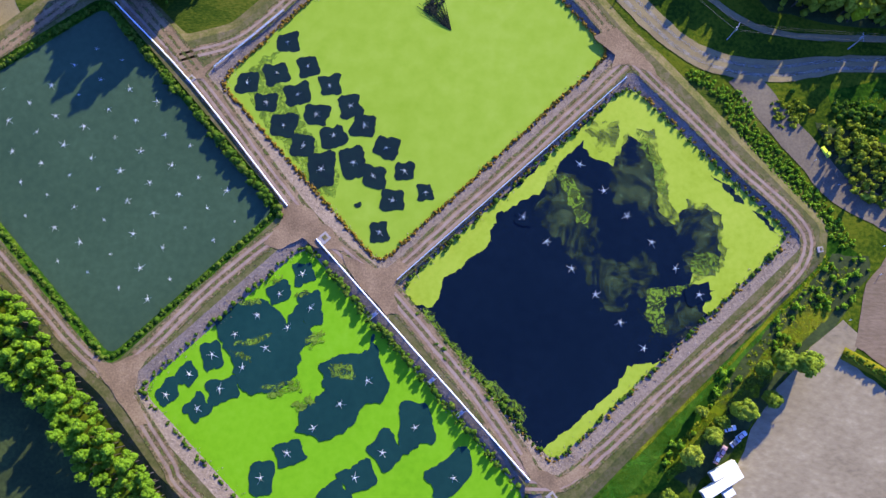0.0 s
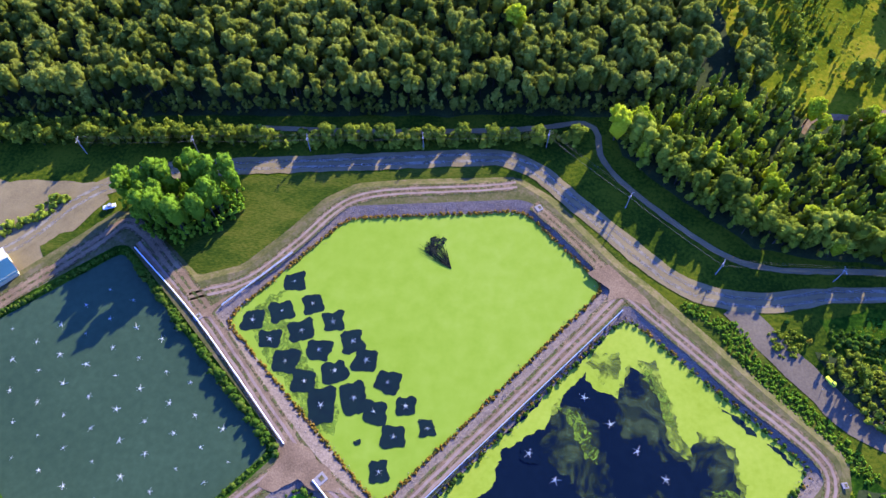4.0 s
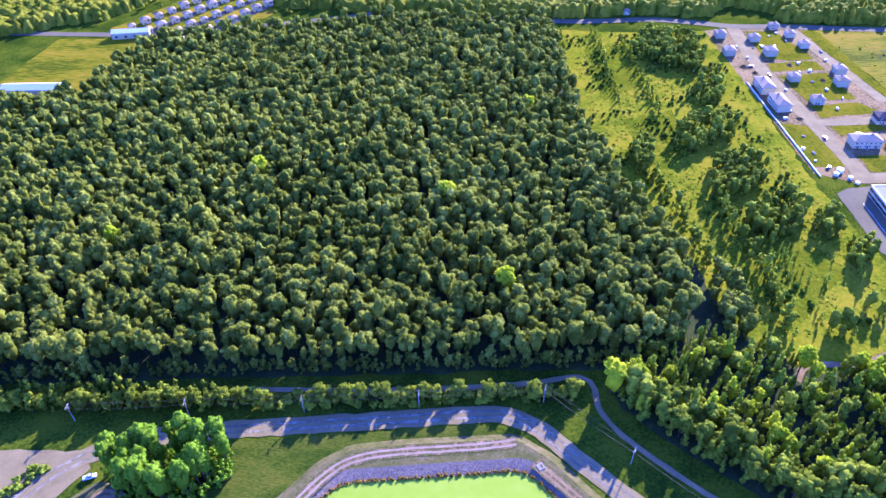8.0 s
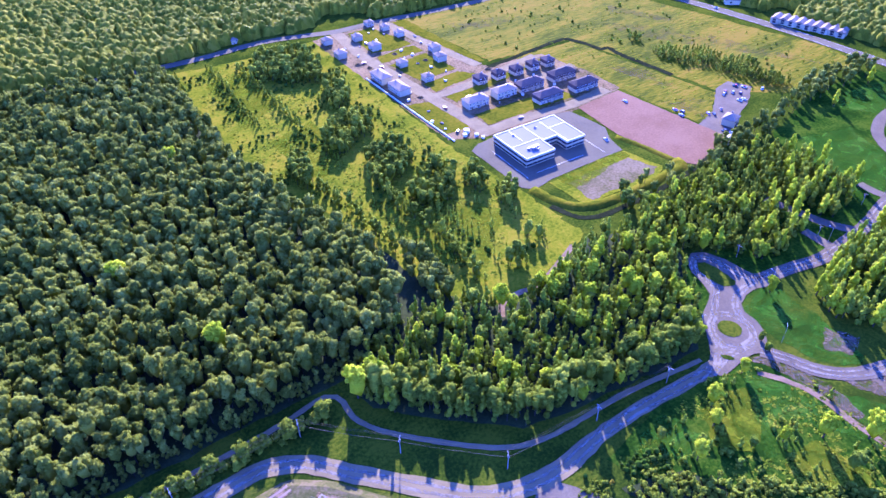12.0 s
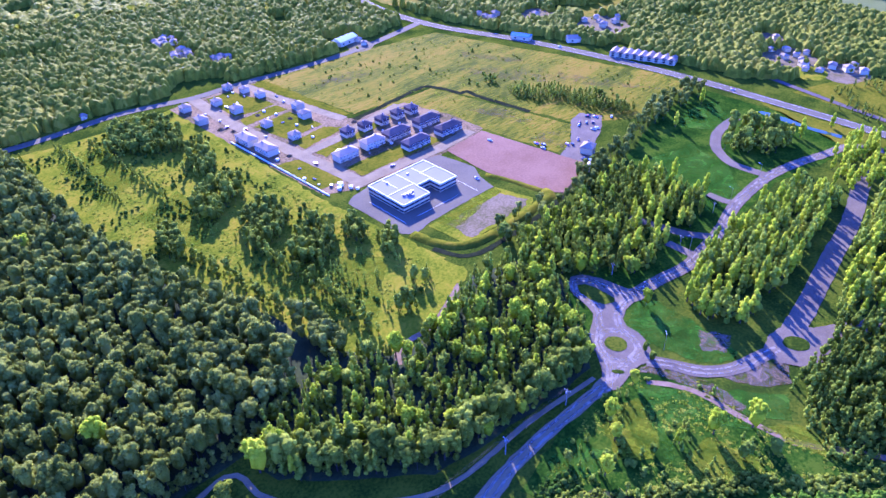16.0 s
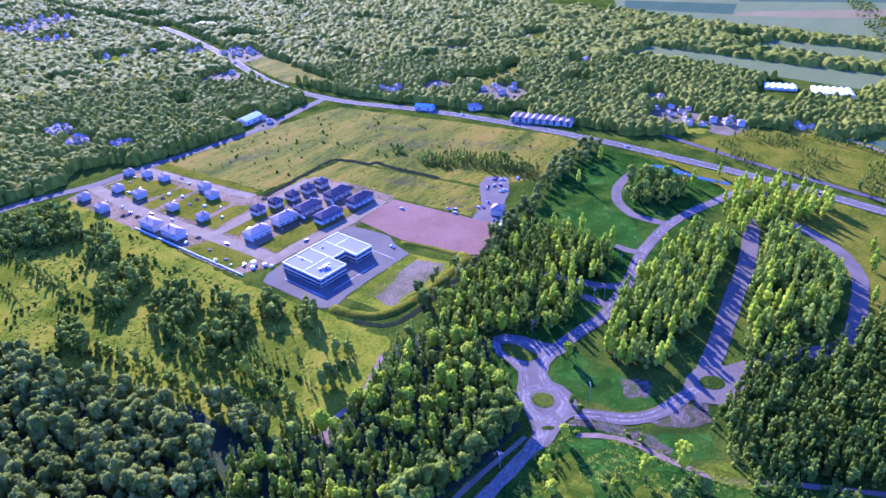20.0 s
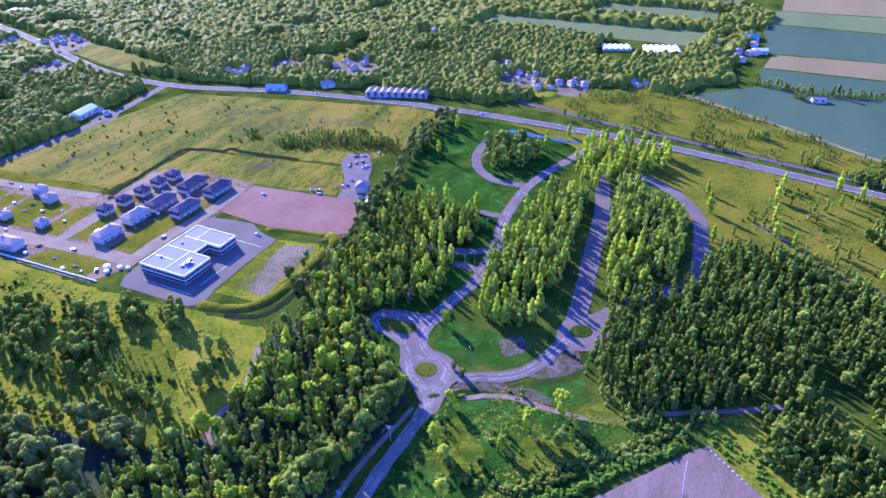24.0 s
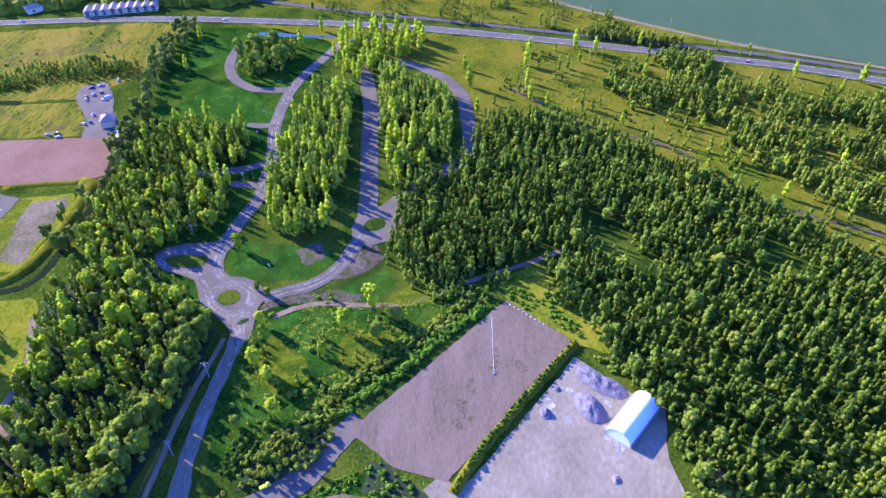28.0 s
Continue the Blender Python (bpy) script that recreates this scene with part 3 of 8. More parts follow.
def canopy(name, poly, spacing, res, mat, label, near=0.0, far=1e9, height=9.0, holes=(), lines=(), keep=None):
    """The closed roof of a far wood: one uneven dome for each tree, grown together, open over glades and roads."""
    q = np.array(poly, float)
    lo, hi = q.min(0) - spacing, q.max(0) + spacing
    nx, ny = (np.ceil((hi - lo) / spacing).astype(int) + 2)
    cx = lo[0] + (np.arange(nx)[:, None] + RNG.uniform(0.12, 0.88, (nx, ny))) * spacing
    cy = lo[1] + (np.arange(ny)[None, :] + RNG.uniform(0.12, 0.88, (nx, ny))) * spacing
    c = np.stack([cx.ravel(), cy.ravel()], 1)
    alive = inside(c, q)
    for h in holes:
        alive &= ~inside(c, h)
    for ln, d in lines:
        alive &= ~near_line(c, ln, d)
    if keep is not None:
        alive &= np.array([noise.noise(Vector((x * keep[0], y * keep[0], keep[2]))) > keep[1] for x, y in c])
    alive = alive.reshape(nx, ny)
    rad, top = spacing * RNG.uniform(0.46, 0.8, (nx, ny)), height * RNG.uniform(0.65, 1.15, (nx, ny))
    gx, gy = np.meshgrid(np.arange(lo[0], hi[0], res), np.arange(lo[1], hi[1], res), indexing="ij")
    x, y = gx + RNG.uniform(-0.32, 0.32, gx.shape) * res, gy + RNG.uniform(-0.32, 0.32, gx.shape) * res
    i0, j0 = ((x - lo[0]) / spacing).astype(int), ((y - lo[1]) / spacing).astype(int)
    z = np.zeros_like(x)
    for di in (-1, 0, 1):
        for dj in (-1, 0, 1):
            i, j = np.clip(i0 + di, 0, nx - 1), np.clip(j0 + dj, 0, ny - 1)
            d2 = ((x - cx[i, j]) ** 2 + (y - cy[i, j]) ** 2) / rad[i, j] ** 2
            dome = top[i, j] * (0.3 + 0.7 * np.sqrt(np.clip(1 - d2, 0, 1)))
            z = np.maximum(z, np.where((d2 < 1) & alive[i, j], dome, 0))
    z += np.where(z > 0, RNG.uniform(-0.3, 0.3, z.shape), -0.2)
    dist = np.hypot(x, y)
    ok = (z > 0) & (dist >= near) & (dist < far)
    n = np.arange(x.size).reshape(x.shape)
    a, b, cc, d = n[:-1, :-1], n[1:, :-1], n[1:, 1:], n[:-1, 1:]
    use = (ok[:-1, :-1] | ok[1:, :-1] | ok[1:, 1:] | ok[:-1, 1:])
    tris = np.concatenate([np.stack([a[use], b[use], cc[use]], 1), np.stack([a[use], cc[use], d[use]], 1)])
    used, tris = np.unique(tris, return_inverse=True)
    verts = np.stack([x.ravel(), y.ravel(), z.ravel()], 1)[used]
    ob = new(name, mesh_np(name, verts, tris.reshape(-1, 3), [mat]))
    return tagged(ob, label, "woodland", kind="stuff")


def tree_thing(name, kind, seed, R, h, n, per, size, mat, label, group, category="tree"):
    """A single tree: tapered trunk with limbs, and a crown of leaf clumps."""
    rng = np.random.default_rng(seed)
    t = thing(name, label, category, group)
    lobes = LOBES[kind](rng, R, h, n)
    bm = bmesh.new()
    add_tube(bm, (0, 0, -0.25), (0, 0, h * 0.45), 0.035 * h ** 0.8 + 0.05, 0.06 + 0.008 * h, 7)
    add_tube(bm, (0, 0, h * 0.42), (0.1, 0.05, h * 0.78), 0.06 + 0.008 * h, 0.04, 6)
    for x, y, z, r, rz in lobes[1:5]:
        add_tube(bm, (0, 0, h * 0.34), (x * 0.9, y * 0.9, z), 0.05 + 0.006 * h, 0.03, 5)
    part("trunk", bm, M_BARK, t)
    V, F = crown(rng, lobes, per, size)
    ob = new("crown", mesh_np("crown", V, F, [mat]))
    ob.parent = t
    return t


USED = {}


def plant(kind_ob, x, y, s=1.0, turn=None, tall=1.0, z=0.0):
    """Stands a copy of a tree at x, y; the first one is the tree itself."""
    turn = RNG.uniform(0, 360) if turn is None else turn
    m = Matrix.LocRotScale((x, y, z), Euler((0, 0, radians(turn))), (s, s, s * tall))
    if kind_ob.name not in USED:
        USED[kind_ob.name] = True
        kind_ob.matrix_basis = m
        return kind_ob
    keep = kind_ob.scale.copy()
    kind_ob.scale = (1, 1, 1)
    made = copy_thing(kind_ob, m)
    kind_ob.scale = keep
    return made


# ---- ground ----
bm = bmesh.new()
bmesh.ops.create_grid(bm, x_segments=40, y_segments=40, size=4500)
tagged(part("ground", bm, M_GROUND), "rough green grassland reaching to the horizon", "ground", kind="structure")

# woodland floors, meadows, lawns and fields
# near woods: floor sheets coloured dark for the shade between the trees
patch("ground_forest_floor", [(-330, 146), (-183, 150), (-103, 153), (46, 158), (67, 159), (110, 166), (114, 186), (106, 206), (94, 230), (86, 256), (80, 277), (75, 305), (72, 341), (69, 375), (68, 450), (-22, 457), (-106, 442), (-192, 427), (-207, 351), (-290, 330), (-360, 260)], 0.03, M_SHADE_FLOOR, "forest floor darkened to paint in the trees' shade", 1.5, 6)
patch("ground_far_forest_floor", [(-130, 486), (66, 466), (134, 472), (276, 455), (330, 456), (400, 474), (425, 540), (452, 680), (480, 860), (500, 1360), (380, 1300), (230, 970), (90, 920), (-60, 740), (-380, 660), (-400, 300), (-330, 300), (-300, 440), (-262, 460), (-240, 480), (-150, 610), (-60, 600)], 0.03, M_GROUND, "shaded grassy floor of far woods", 2.0, 20)
patch("ground_far_forest_floor", [(470, 300), (476, 200), (500, 168), (545, 130), (556, 66), (600, 30), (640, 40), (690, 60), (770, 60), (884, 60), (890, 260), (905, 412), (860, 760), (640, 1140), (510, 1360), (500, 860), (462, 640), (424, 520), (424, 440), (446, 370)], 0.03, M_GROUND, "shaded grassy floor of far woods", 2.0, 20)
patch("ground_lane_wood_floor", [(54, 152), (56, 141), (93, 107), (110, 104.5), (148, 100.5), (168, 100), (184, 116), (203, 142), (207, 165), (178, 172), (143, 159), (122, 156), (113, 173), (75, 172)], 0.04, M_SHADE_FLOOR, "young wood's floor darkened to paint in the shade", 1.5, 5)
patch("ground_thicket_floor", [(226, 38), (262, 46), (280, 22), (330, 4), (333, -36), (271, -111), (205, -175), (90, -190), (95, -85), (129, -64), (160, -46), (178, -38), (206, -12)], 0.03, M_GROUND, "weedy thicket floor", 2.0, 6)
patch("ground_meadow", [(70, 448), (123, 442), (172, 445), (170, 275), (176, 220), (180, 176), (160, 168), (143, 162), (122, 160), (110, 172), (103, 186), (92, 250), (84, 274), (70, 308)],
      0.05, M_MEADOW, "dry yellow-green meadow beside the woodland", 2.5)
patch("ground_hayfield", [(233, 453), (260, 448), (330, 440), (399, 430), (446, 240), (440, 215), (371, 212), (338, 235), (316, 347), (250, 349), (243, 400)],
      0.05, M_HAY, "dry hay meadow behind the new houses", 2.0)
patch("ground_old_field", [(246, 344), (314, 344), (334, 235), (318, 226), (300, 200), (292, 268), (290, 302), (286, 336)], 0.05, M_HAY, "dry grass field behind the red lot", 1.5)
patch("ground_park_grass", [(168, 88), (196, 96), (220, 112), (241, 108), (296, 110), (350, 113), (416, 98), (440, 150), (440, 205), (380, 205), (320, 186), (300, 150), (240, 128), (205, 141), (186, 120)],
      0.05, M_LUSH, "lush green park grass", 1.5)
patch("ground_park_verge", [(182, 84), (190, 70), (186, 44), (196, 16), (201, -4), (120, 60), (108, 84), (140, 90), (168, 92)], 0.06, M_LUSH, "lush weedy grass beside the road", 1.5)
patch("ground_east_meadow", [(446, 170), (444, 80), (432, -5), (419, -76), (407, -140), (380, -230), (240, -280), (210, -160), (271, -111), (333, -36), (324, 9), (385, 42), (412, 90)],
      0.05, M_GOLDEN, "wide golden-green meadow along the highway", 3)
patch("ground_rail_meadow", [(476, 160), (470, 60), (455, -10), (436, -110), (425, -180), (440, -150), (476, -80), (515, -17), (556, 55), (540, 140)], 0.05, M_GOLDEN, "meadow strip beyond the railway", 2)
patch("ground_crop", [(405, -240), (437, -149), (474, -82), (513, -19), (556, 56), (598, 8), (592, -45), (606, -90), (600, -116), (588, -183), (586, -218), (574, -268), (555, -420), (420, -420)], 0.06, M_CROP, "blue-green crop field", 1.0, 12)
patch("ground_crop_far", [(603, 9), (645, 14), (646, -127), (704, -132), (697, -420), (560, -420), (579, -268), (591, -218), (593, -183), (605, -116), (611, -90), (597, -45)], 0.06, M_CROP, "green crop field", 1.0, 12)
patch("ground_stubble", [(648, 12), (690, 6), (704, -129), (700, -150), (650, -130)], 0.075, M_STUBBLE, "tan stubble field", 1.0, 12)
patch("ground_crop_wide", [(694, 10), (800, 25), (800, -420), (700, -420), (706, -140)], 0.06, M_CROP, "green crop field", 1.0, 12)
patch("ground_pale_field", [(804, 30), (862, 20), (900, -420), (804, -420)], 0.06, M_CROP2, "pale green field", 1.0, 12)
patch("ground_tan_field", [(866, 10), (960, 10), (960, -420), (904, -420)], 0.06, M_STUBBLE, "tan field strip", 1.0, 12)
patch("ground_far_field", [(876, 56), (884, 260), (896, 412), (1000, 470), (1900, 640), (1900, -420), (964, -420), (964, 40)], 0.07, M_CROP2, "pale green far fields", 1.0, 20)
patch("ground_far_crop", [(905, 408), (942, 276), (1010, 292), (960, 430)], 0.1, M_CROP, "green strip among the far fields", 1.0, 12)
patch("ground_far_stubble", [(934, 272), (960, 276), (1070, 123), (1009, 108)], 0.1, M_STUBBLE, "tan strip among the far fields", 1.0, 12)
patch("ground_far_crop", [(1030, 296), (1120, 318), (1230, 140), (1120, 120)], 0.1, M_CROP, "green strip among the far fields", 1.0, 12)
patch("ground_field_strip", [(786, 66), (786, 205), (836, 198), (842, 72)], 0.08, M_CROP2, "pale field strip between the woods", 1.5, 8)
# clearings in the far woods, with the houses that stand in them: x, y, radius, houses
POCKETS = [(545, 192, 22, 6), (544, 150, 17, 4), (524, 168, 12, 3), (562, 98, 10, 3), (500, 402, 17, 1), (518, 342, 24, 6), (462, 428, 15, 4), (472, 662, 26, 9), (446, 704, 15, 5), (424, 745, 18, 2), (402, 600, 22, 1), (380, 765, 22, 3),
           (228, 578, 15, 7), (224, 540, 13, 6), (240, 506, 11, 5), (338, 455, 11, 2), (576, 222, 13, 1), (583, 299, 13, 0), (388, 914, 26, 8), (398, 1020, 36, 10), (446, 1042, 36, 10), (640, 330, 13, 1), (620, 470, 14, 0), (700, 420, 12, 1)]


def pocket_outline(x, y, r):
    u = np.array((x, y)) / math.hypot(x, y)
    v = np.array((-u[1], u[0]))
    return [tuple(np.array((x, y)) + u * (math.cos(a) * r * 1.25 - r * 0.5) + v * math.sin(a) * r) for a in np.arange(0, 6.28, 0.42)]


for i, (x, y, r, n) in enumerate(POCKETS):
    patch("ground_clearing", pocket_outline(x, y, r), 0.06 + 0.001 * i, (M_HAY, M_SAND, M_MEADOW)[i % 3 if i % 5 else 1], "grassy clearing among the far woods", r * 0.2, 5, 0.06)
patch("ground_clearing", [(520, 385), (560, 380), (590, 372), (560, 350), (515, 360)], 0.06, M_HAY, "grassy clearing in the woods", 2)
patch("ground_long_clearing", [(700, 300), (738, 300), (742, 160), (752, 66), (690, 66), (690, 160)], 0.06, M_CROP2, "long grassy strip in the woods", 1.5, 8)
patch("ground_glade", [(424, 530), (452, 650), (482, 620), (446, 455)], 0.06, M_HAY, "grassy clearing beside the highway", 2)
patch("ground_ball_field", [(-260, 436), (-198, 437), (-206, 380), (-215, 345), (-275, 330)], 0.05, M_HAY, "dry sports field", 1.2)
patch("ground_lawn_triangle", [(-76, 90), (-63, 95), (-50, 109), (-40, 121), (-30, 127), (17, 131), (8, 135), (-70, 128), (-68, 116), (-84, 100), (-80, 91)], 0.06, M_LAWN, "mown grass between track and road", 0.6)
patch("ground_road_verge", [(33, 123), (54, 100), (66, 86), (84, 82), (96, 62), (114, 38), (104, 44), (62, 88), (52, 98), (32, 120)], 0.06, M_LAWN, "grass verge beside the road", 0.4)
patch("ground_bank_grass", [(106, 42), (118, 34), (108, 18), (81, -10), (60, -30), (36, -36), (104, 32)], 0.05, M_LUSH, "green grass bank below the pond", 0.6)

# ---- settling ponds on their dike ----
CREST, WATER = 1.4, 0.3
P1 = [(-102.1, 99.3), (-47.2, 40.7), (-88.1, -1.6), (-151, 61.9)]
P2 = [(-38.1, 30.7), (24.7, -33.7), (-14.6, -68.8), (-78.5, -9.8)]
P3 = [(-33.8, 113), (22.5, 117.5), (45.7, 91.6), (-17.2, 27.2), (-65.8, 77.5)]
P4 = [(51.4, 81.9), (96.3, 39.7), (31.3, -24.1), (-11.3, 20.1)]
RADIUS = {"P1": 3.0, "P2": 4.0, "P3": 4.0, "P4": 5.0}
BANK = {"P1": 2.4, "P2": 4.2, "P3": 4.4, "P4": 4.2}
DIKE_EDGE = [(-160, 62), (-104.5, 113), (-78, 88.5), (-63, 93.5), (-50, 107), (-40, 119), (-31, 124.5), (-14, 126.5), (20, 128.5), (30, 121.5), (50, 98), (58, 91), (104.5, 42.5), (103.5, 35), (37, -33.5), (25, -40), (-13, -77), (-72, -31), (-88.5, -12), (-101, -2), (-128, 24)]
bm = bmesh.new()
edges = []


def loop_edges(pts, z):
    vs = [bm.verts.new((x, y, z)) for x, y in pts]
    edges.extend(bm.edges.new((vs[i], vs[(i + 1) % len(vs)])) for i in range(len(vs)))
    return vs


outer = rounded(DIKE_EDGE, 2.0, 3)
top = loop_edges(outer, CREST)
for nm, poly in (("P1", P1), ("P2", P2), ("P3", P3), ("P4", P4)):
    loop_edges(rounded(offset(poly, BANK[nm]), RADIUS[nm] + 2.0), CREST)
bmesh.ops.triangle_fill(bm, use_beauty=True, edges=edges, normal=(0, 0, 1))
if area(outer) < 0:
    outer = outer[::-1]
low = rounded(offset(DIKE_EDGE, 3.2), 2.0, 3)
foot = []
for v in top:
    d = np.hypot(*(low - np.array((v.co.x, v.co.y))).T)
    foot.append(bm.verts.new((*low[int(np.argmin(d))], -0.1)))
for i in range(len(top)):
    j = (i + 1) % len(top)
    bm.faces.new((top[i], top[j], foot[j], foot[i]))
dike = tagged(part("ground_dike", bm, M_VERGE), "raised earth dike with dry grass between the ponds", "dike", kind="structure")

ROCKS = []


def pond(nm, poly, mat, label, bank_mat, bank_label):
    """Water in a basin with a sloping stone bank."""
    p = np.array(poly)
    if area(p) < 0:
        p = p[::-1]
    # the bank goes from the crest to below the water
    a, b = rounded(offset(p, BANK[nm]), RADIUS[nm] + 2.0), rounded(offset(p, -1.0), RADIUS[nm])
    k = [int(np.argmin(np.hypot(*(b - q).T))) for q in a]
    bm = bmesh.new()
    va = [bm.verts.new((*q, CREST)) for q in a]
    vb = [bm.verts.new((*b[i], WATER - 0.35)) for i in k]
    for i in range(len(a)):
        j = (i + 1) % len(a)
        bm.faces.new((va[i], va[j], vb[j], vb[i]))
    bmesh.ops.subdivide_edges(bm, edges=[e for e in bm.edges], cuts=1)
    tagged(part("ground_bank", bm, bank_mat), bank_label, "bank", kind="structure")
    for q, i in zip(a, k):
        ROCKS.append((q, b[i]))
    bm = bmesh.new()
    vs = [bm.verts.new((*q, WATER)) for q in rounded(offset(p, 0.6), RADIUS[nm])]
    bm.faces.new(vs)
    tagged(part("water", bm, mat), label, "pond water", kind="structure")


pond("P1", P1, M_WATER_GREY, "murky grey-green water of an aerated pond", M_LUSH, "grassy pond bank")
n1 = len(ROCKS)
pond("P2", P2, M_DUCK2, "pond surface covered in bright green duckweed", M_RIPRAP, "sloping stone riprap bank")
pond("P3", P3, M_DUCK3, "pond surface covered in yellow-green duckweed", M_RIPRAP, "sloping stone riprap bank")
pond("P4", P4, M_WATER_DARK, "dark still water of a settling pond", M_RIPRAP, "sloping stone riprap bank")
# loose stones on the three riprap banks
V, F, n = [], [], 0
for q, w in ROCKS[n1:]:
    for k in range(22):
        t = RNG.uniform(0.02, 0.8)
        x, y = q + (w - q) * t + RNG.uniform(-1.6, 1.6, 2)
        s = RNG.uniform(0.07, 0.2)
        V.append(OCT_V * s * RNG.uniform(0.6, 1.2, (6, 3)) + np.array((x, y, CREST + (WATER - 0.35 - CREST) * t + 0.08)))
        F.append(OCT_F + n)
        n += 6
tagged(new("riprap_stones", mesh_np("riprap_stones", np.concatenate(V), np.concatenate(F), [M_ROCK])), "pale grey loose stones on the pond banks", "stones", kind="stuff")

# open water in the duckweed, kept clear by the aerators: x, y, half widths, turn
LIFT = [0.0]


def open_water(x, y, rx, ry, turn, mat, label, seed, corner=0.45, ragged=0.5):
    LIFT[0] += 0.004
    c, s = math.cos(radians(turn)), math.sin(radians(turn))
    pts = []
    for i in range(28):
        a = 6.2832 * i / 28
        sq = (abs(math.cos(a)) ** 5 + abs(math.sin(a)) ** 5) ** (-1 / 5)
        r = sq * (0.98 - 0.045 * math.cos(4 * a)) * (1 + corner * 0.62 * noise.noise(Vector((math.cos(a) * 0.9, math.sin(a) * 0.9, seed * 3.3))))
        u, v = math.cos(a) * rx * r, math.sin(a) * ry * r
        pts.append((x + u * c - v * s, y + u * s + v * c))
    return patch("water_opening", pts, WATER + 0.02 + LIFT[0], mat, label, ragged, 0.7, 0.9, "open water", seed=seed * 7.1)


HOLES3 = [(-47.6, 90.7), (-41.3, 83.5), (-50.1, 81), (-58.4, 77.7), (-34.7, 77.9), (-43.6, 74.9), (-52.4, 72), (-28.3, 72.2), (-37.8, 69.1), (-46.9, 65.4), (-23.9, 66.5),
          (-32.5, 63.1), (-40.8, 59.7), (-17.3, 60.1), (-26.4, 55.4), (-35.3, 53), (-11.8, 53.5), (-20.6, 51.7), (-5.6, 47.6), (-14.7, 44.9), (-17.9, 35.7)]
BIG3 = {9: (4.0, 3.6), 14: (3.5, 4.6), 15: (3.9, 5.8), 18: (2.3, 2.4), 16: (2.9, 2.6), 6: (3.3, 2.9), 20: (2.7, 3.0)}
for i, (x, y) in enumerate(HOLES3):
    rx, ry = BIG3.get(i, (3.5, 3.2))
    open_water(x, y, rx, ry, RNG.uniform(-18, 18), M_WATER_INK, "dark open water in the duckweed", i + 1.0, corner=0.55)
open_water(-24.3, 43.2, 0.9, 0.8, 30, M_WATER_INK, "small dark gap in the duckweed", 40.0)
patch("water_thin_weed", [(-52, 84), (-46, 93), (-60, 80), (-57, 72), (-50, 63), (-44, 57), (-37, 46), (-31, 45), (-30, 52), (-38, 62)], WATER + 0.012, M_DUCKTHIN, "thin duckweed round the openings", 1.2, 0.9, 0.7, "duckweed")
HOLES2 = [(-37.9, 23.4, 2.7, 3.0, 20), (-44.1, 17.4, 3.4, 2.8, 30), (-34.8, 12.9, 2.9, 5.0, 15), (-60.9, -0.2, 2.9, 3.8, 20), (-66.8, -5.3, 3.1, 2.7, 60), (-72, -10.4, 2.9, 3.0, 30),
          (-63.4, -14, 3.3, 3.0, 50), (-57.2, -8.9, 4.2, 3.0, 20), (-37.7, -24.5, 4.0, 2.9, 20), (-44.9, -31.4, 3.2, 4.0, 0), (-26.1, -35, 4.0, 3.2, 30), (-19.7, -29.9, 4.6, 3.3, 25),
          (-13, -23.1, 4.0, 4.6, 40), (-5.3, -15.3, 4.4, 6.4, 10), (4.6, -28.4, 6.4, 4.4, 35)]
for i, (x, y, rx, ry, a) in enumerate(HOLES2):
    open_water(x, y, rx, ry, a, M_WATER_TEAL, "dark teal open water in the duckweed", i + 60.0, corner=0.7)
for i, poly in enumerate(([(-61, 9), (-55, 14), (-49, 16), (-43.5, 13), (-42, 9.5), (-39, 15), (-36.5, 10), (-33, 6), (-37, 2), (-38, -5), (-43, -9), (-51, -10), (-54, -5), (-57, 1), (-59, 4)],
                          [(-32, -1), (-26, 2), (-19, 3), (-18, 8), (-15.5, 1), (-12.5, -6), (-15, -11), (-19, -11), (-22, -17), (-29, -21), (-37, -19), (-36, -14), (-30, -8), (-31, -4)])):
    LIFT[0] += 0.004
    patch("water_opening", poly, WATER + 0.02 + LIFT[0], M_WATER_TEAL, "wide dark teal open water in the duckweed", 1.0, 0.8, 0.6, "open water", seed=i * 9.0)
for i, (x, y, rx, ry, a) in enumerate(((-49.5, 4.5, 4.5, 0.9, 20), (-53.5, 0.5, 3.0, 0.7, -20), (-33.2, 5.5, 2.6, 1.6, 30), (-40.5, -8, 5.0, 1.6, 10), (-26, -2.5, 3.0, 2.0, 0), (-35, -11.5, 2.8, 1.6, 30), (-52, 14.8, 2.8, 0.8, 10), (-46, 20.5, 2.6, 0.7, 30), (-38, 17.5, 2.2, 0.9, 10))):
    open_water(x, y, rx, ry, a, M_DUCKTHIN, "thin drifting duckweed", i + 90.0, corner=0.9, ragged=1.0)
# the dark pond's duckweed fringe and algae films
FRINGE = [(51.4, 81.6), (59.2, 77), (73.6, 62.9), (96, 40.6), (94.6, 35.3), (80.9, 21.3), (73.4, 14.3), (71.9, 18.6), (75.1, 23.4), (68.2, 25.4), (69.8, 27.9), (76.8, 30.5), (76.6, 41.7), (73.2, 46.7), (66.9, 46.1),
          (64.5, 41.5), (59.8, 45), (59, 55.6), (56.7, 64.6), (51.1, 66.9), (47.1, 58.3), (39.8, 59.7), (39, 64.3), (33.4, 60.2), (29.5, 52.6), (24.1, 47.5), (14.7, 42.2), (11.9, 32.4), (1.3, 24.1), (-2.2, 15.8), (-10.2, 16.6), (-11.2, 21.2), (17.7, 48.4)]
patch("water_duckweed", FRINGE, WATER + 0.03, M_DUCK4, "pale yellow-green duckweed drifted along the shore", 1.1, 0.9, 0.5, "duckweed")
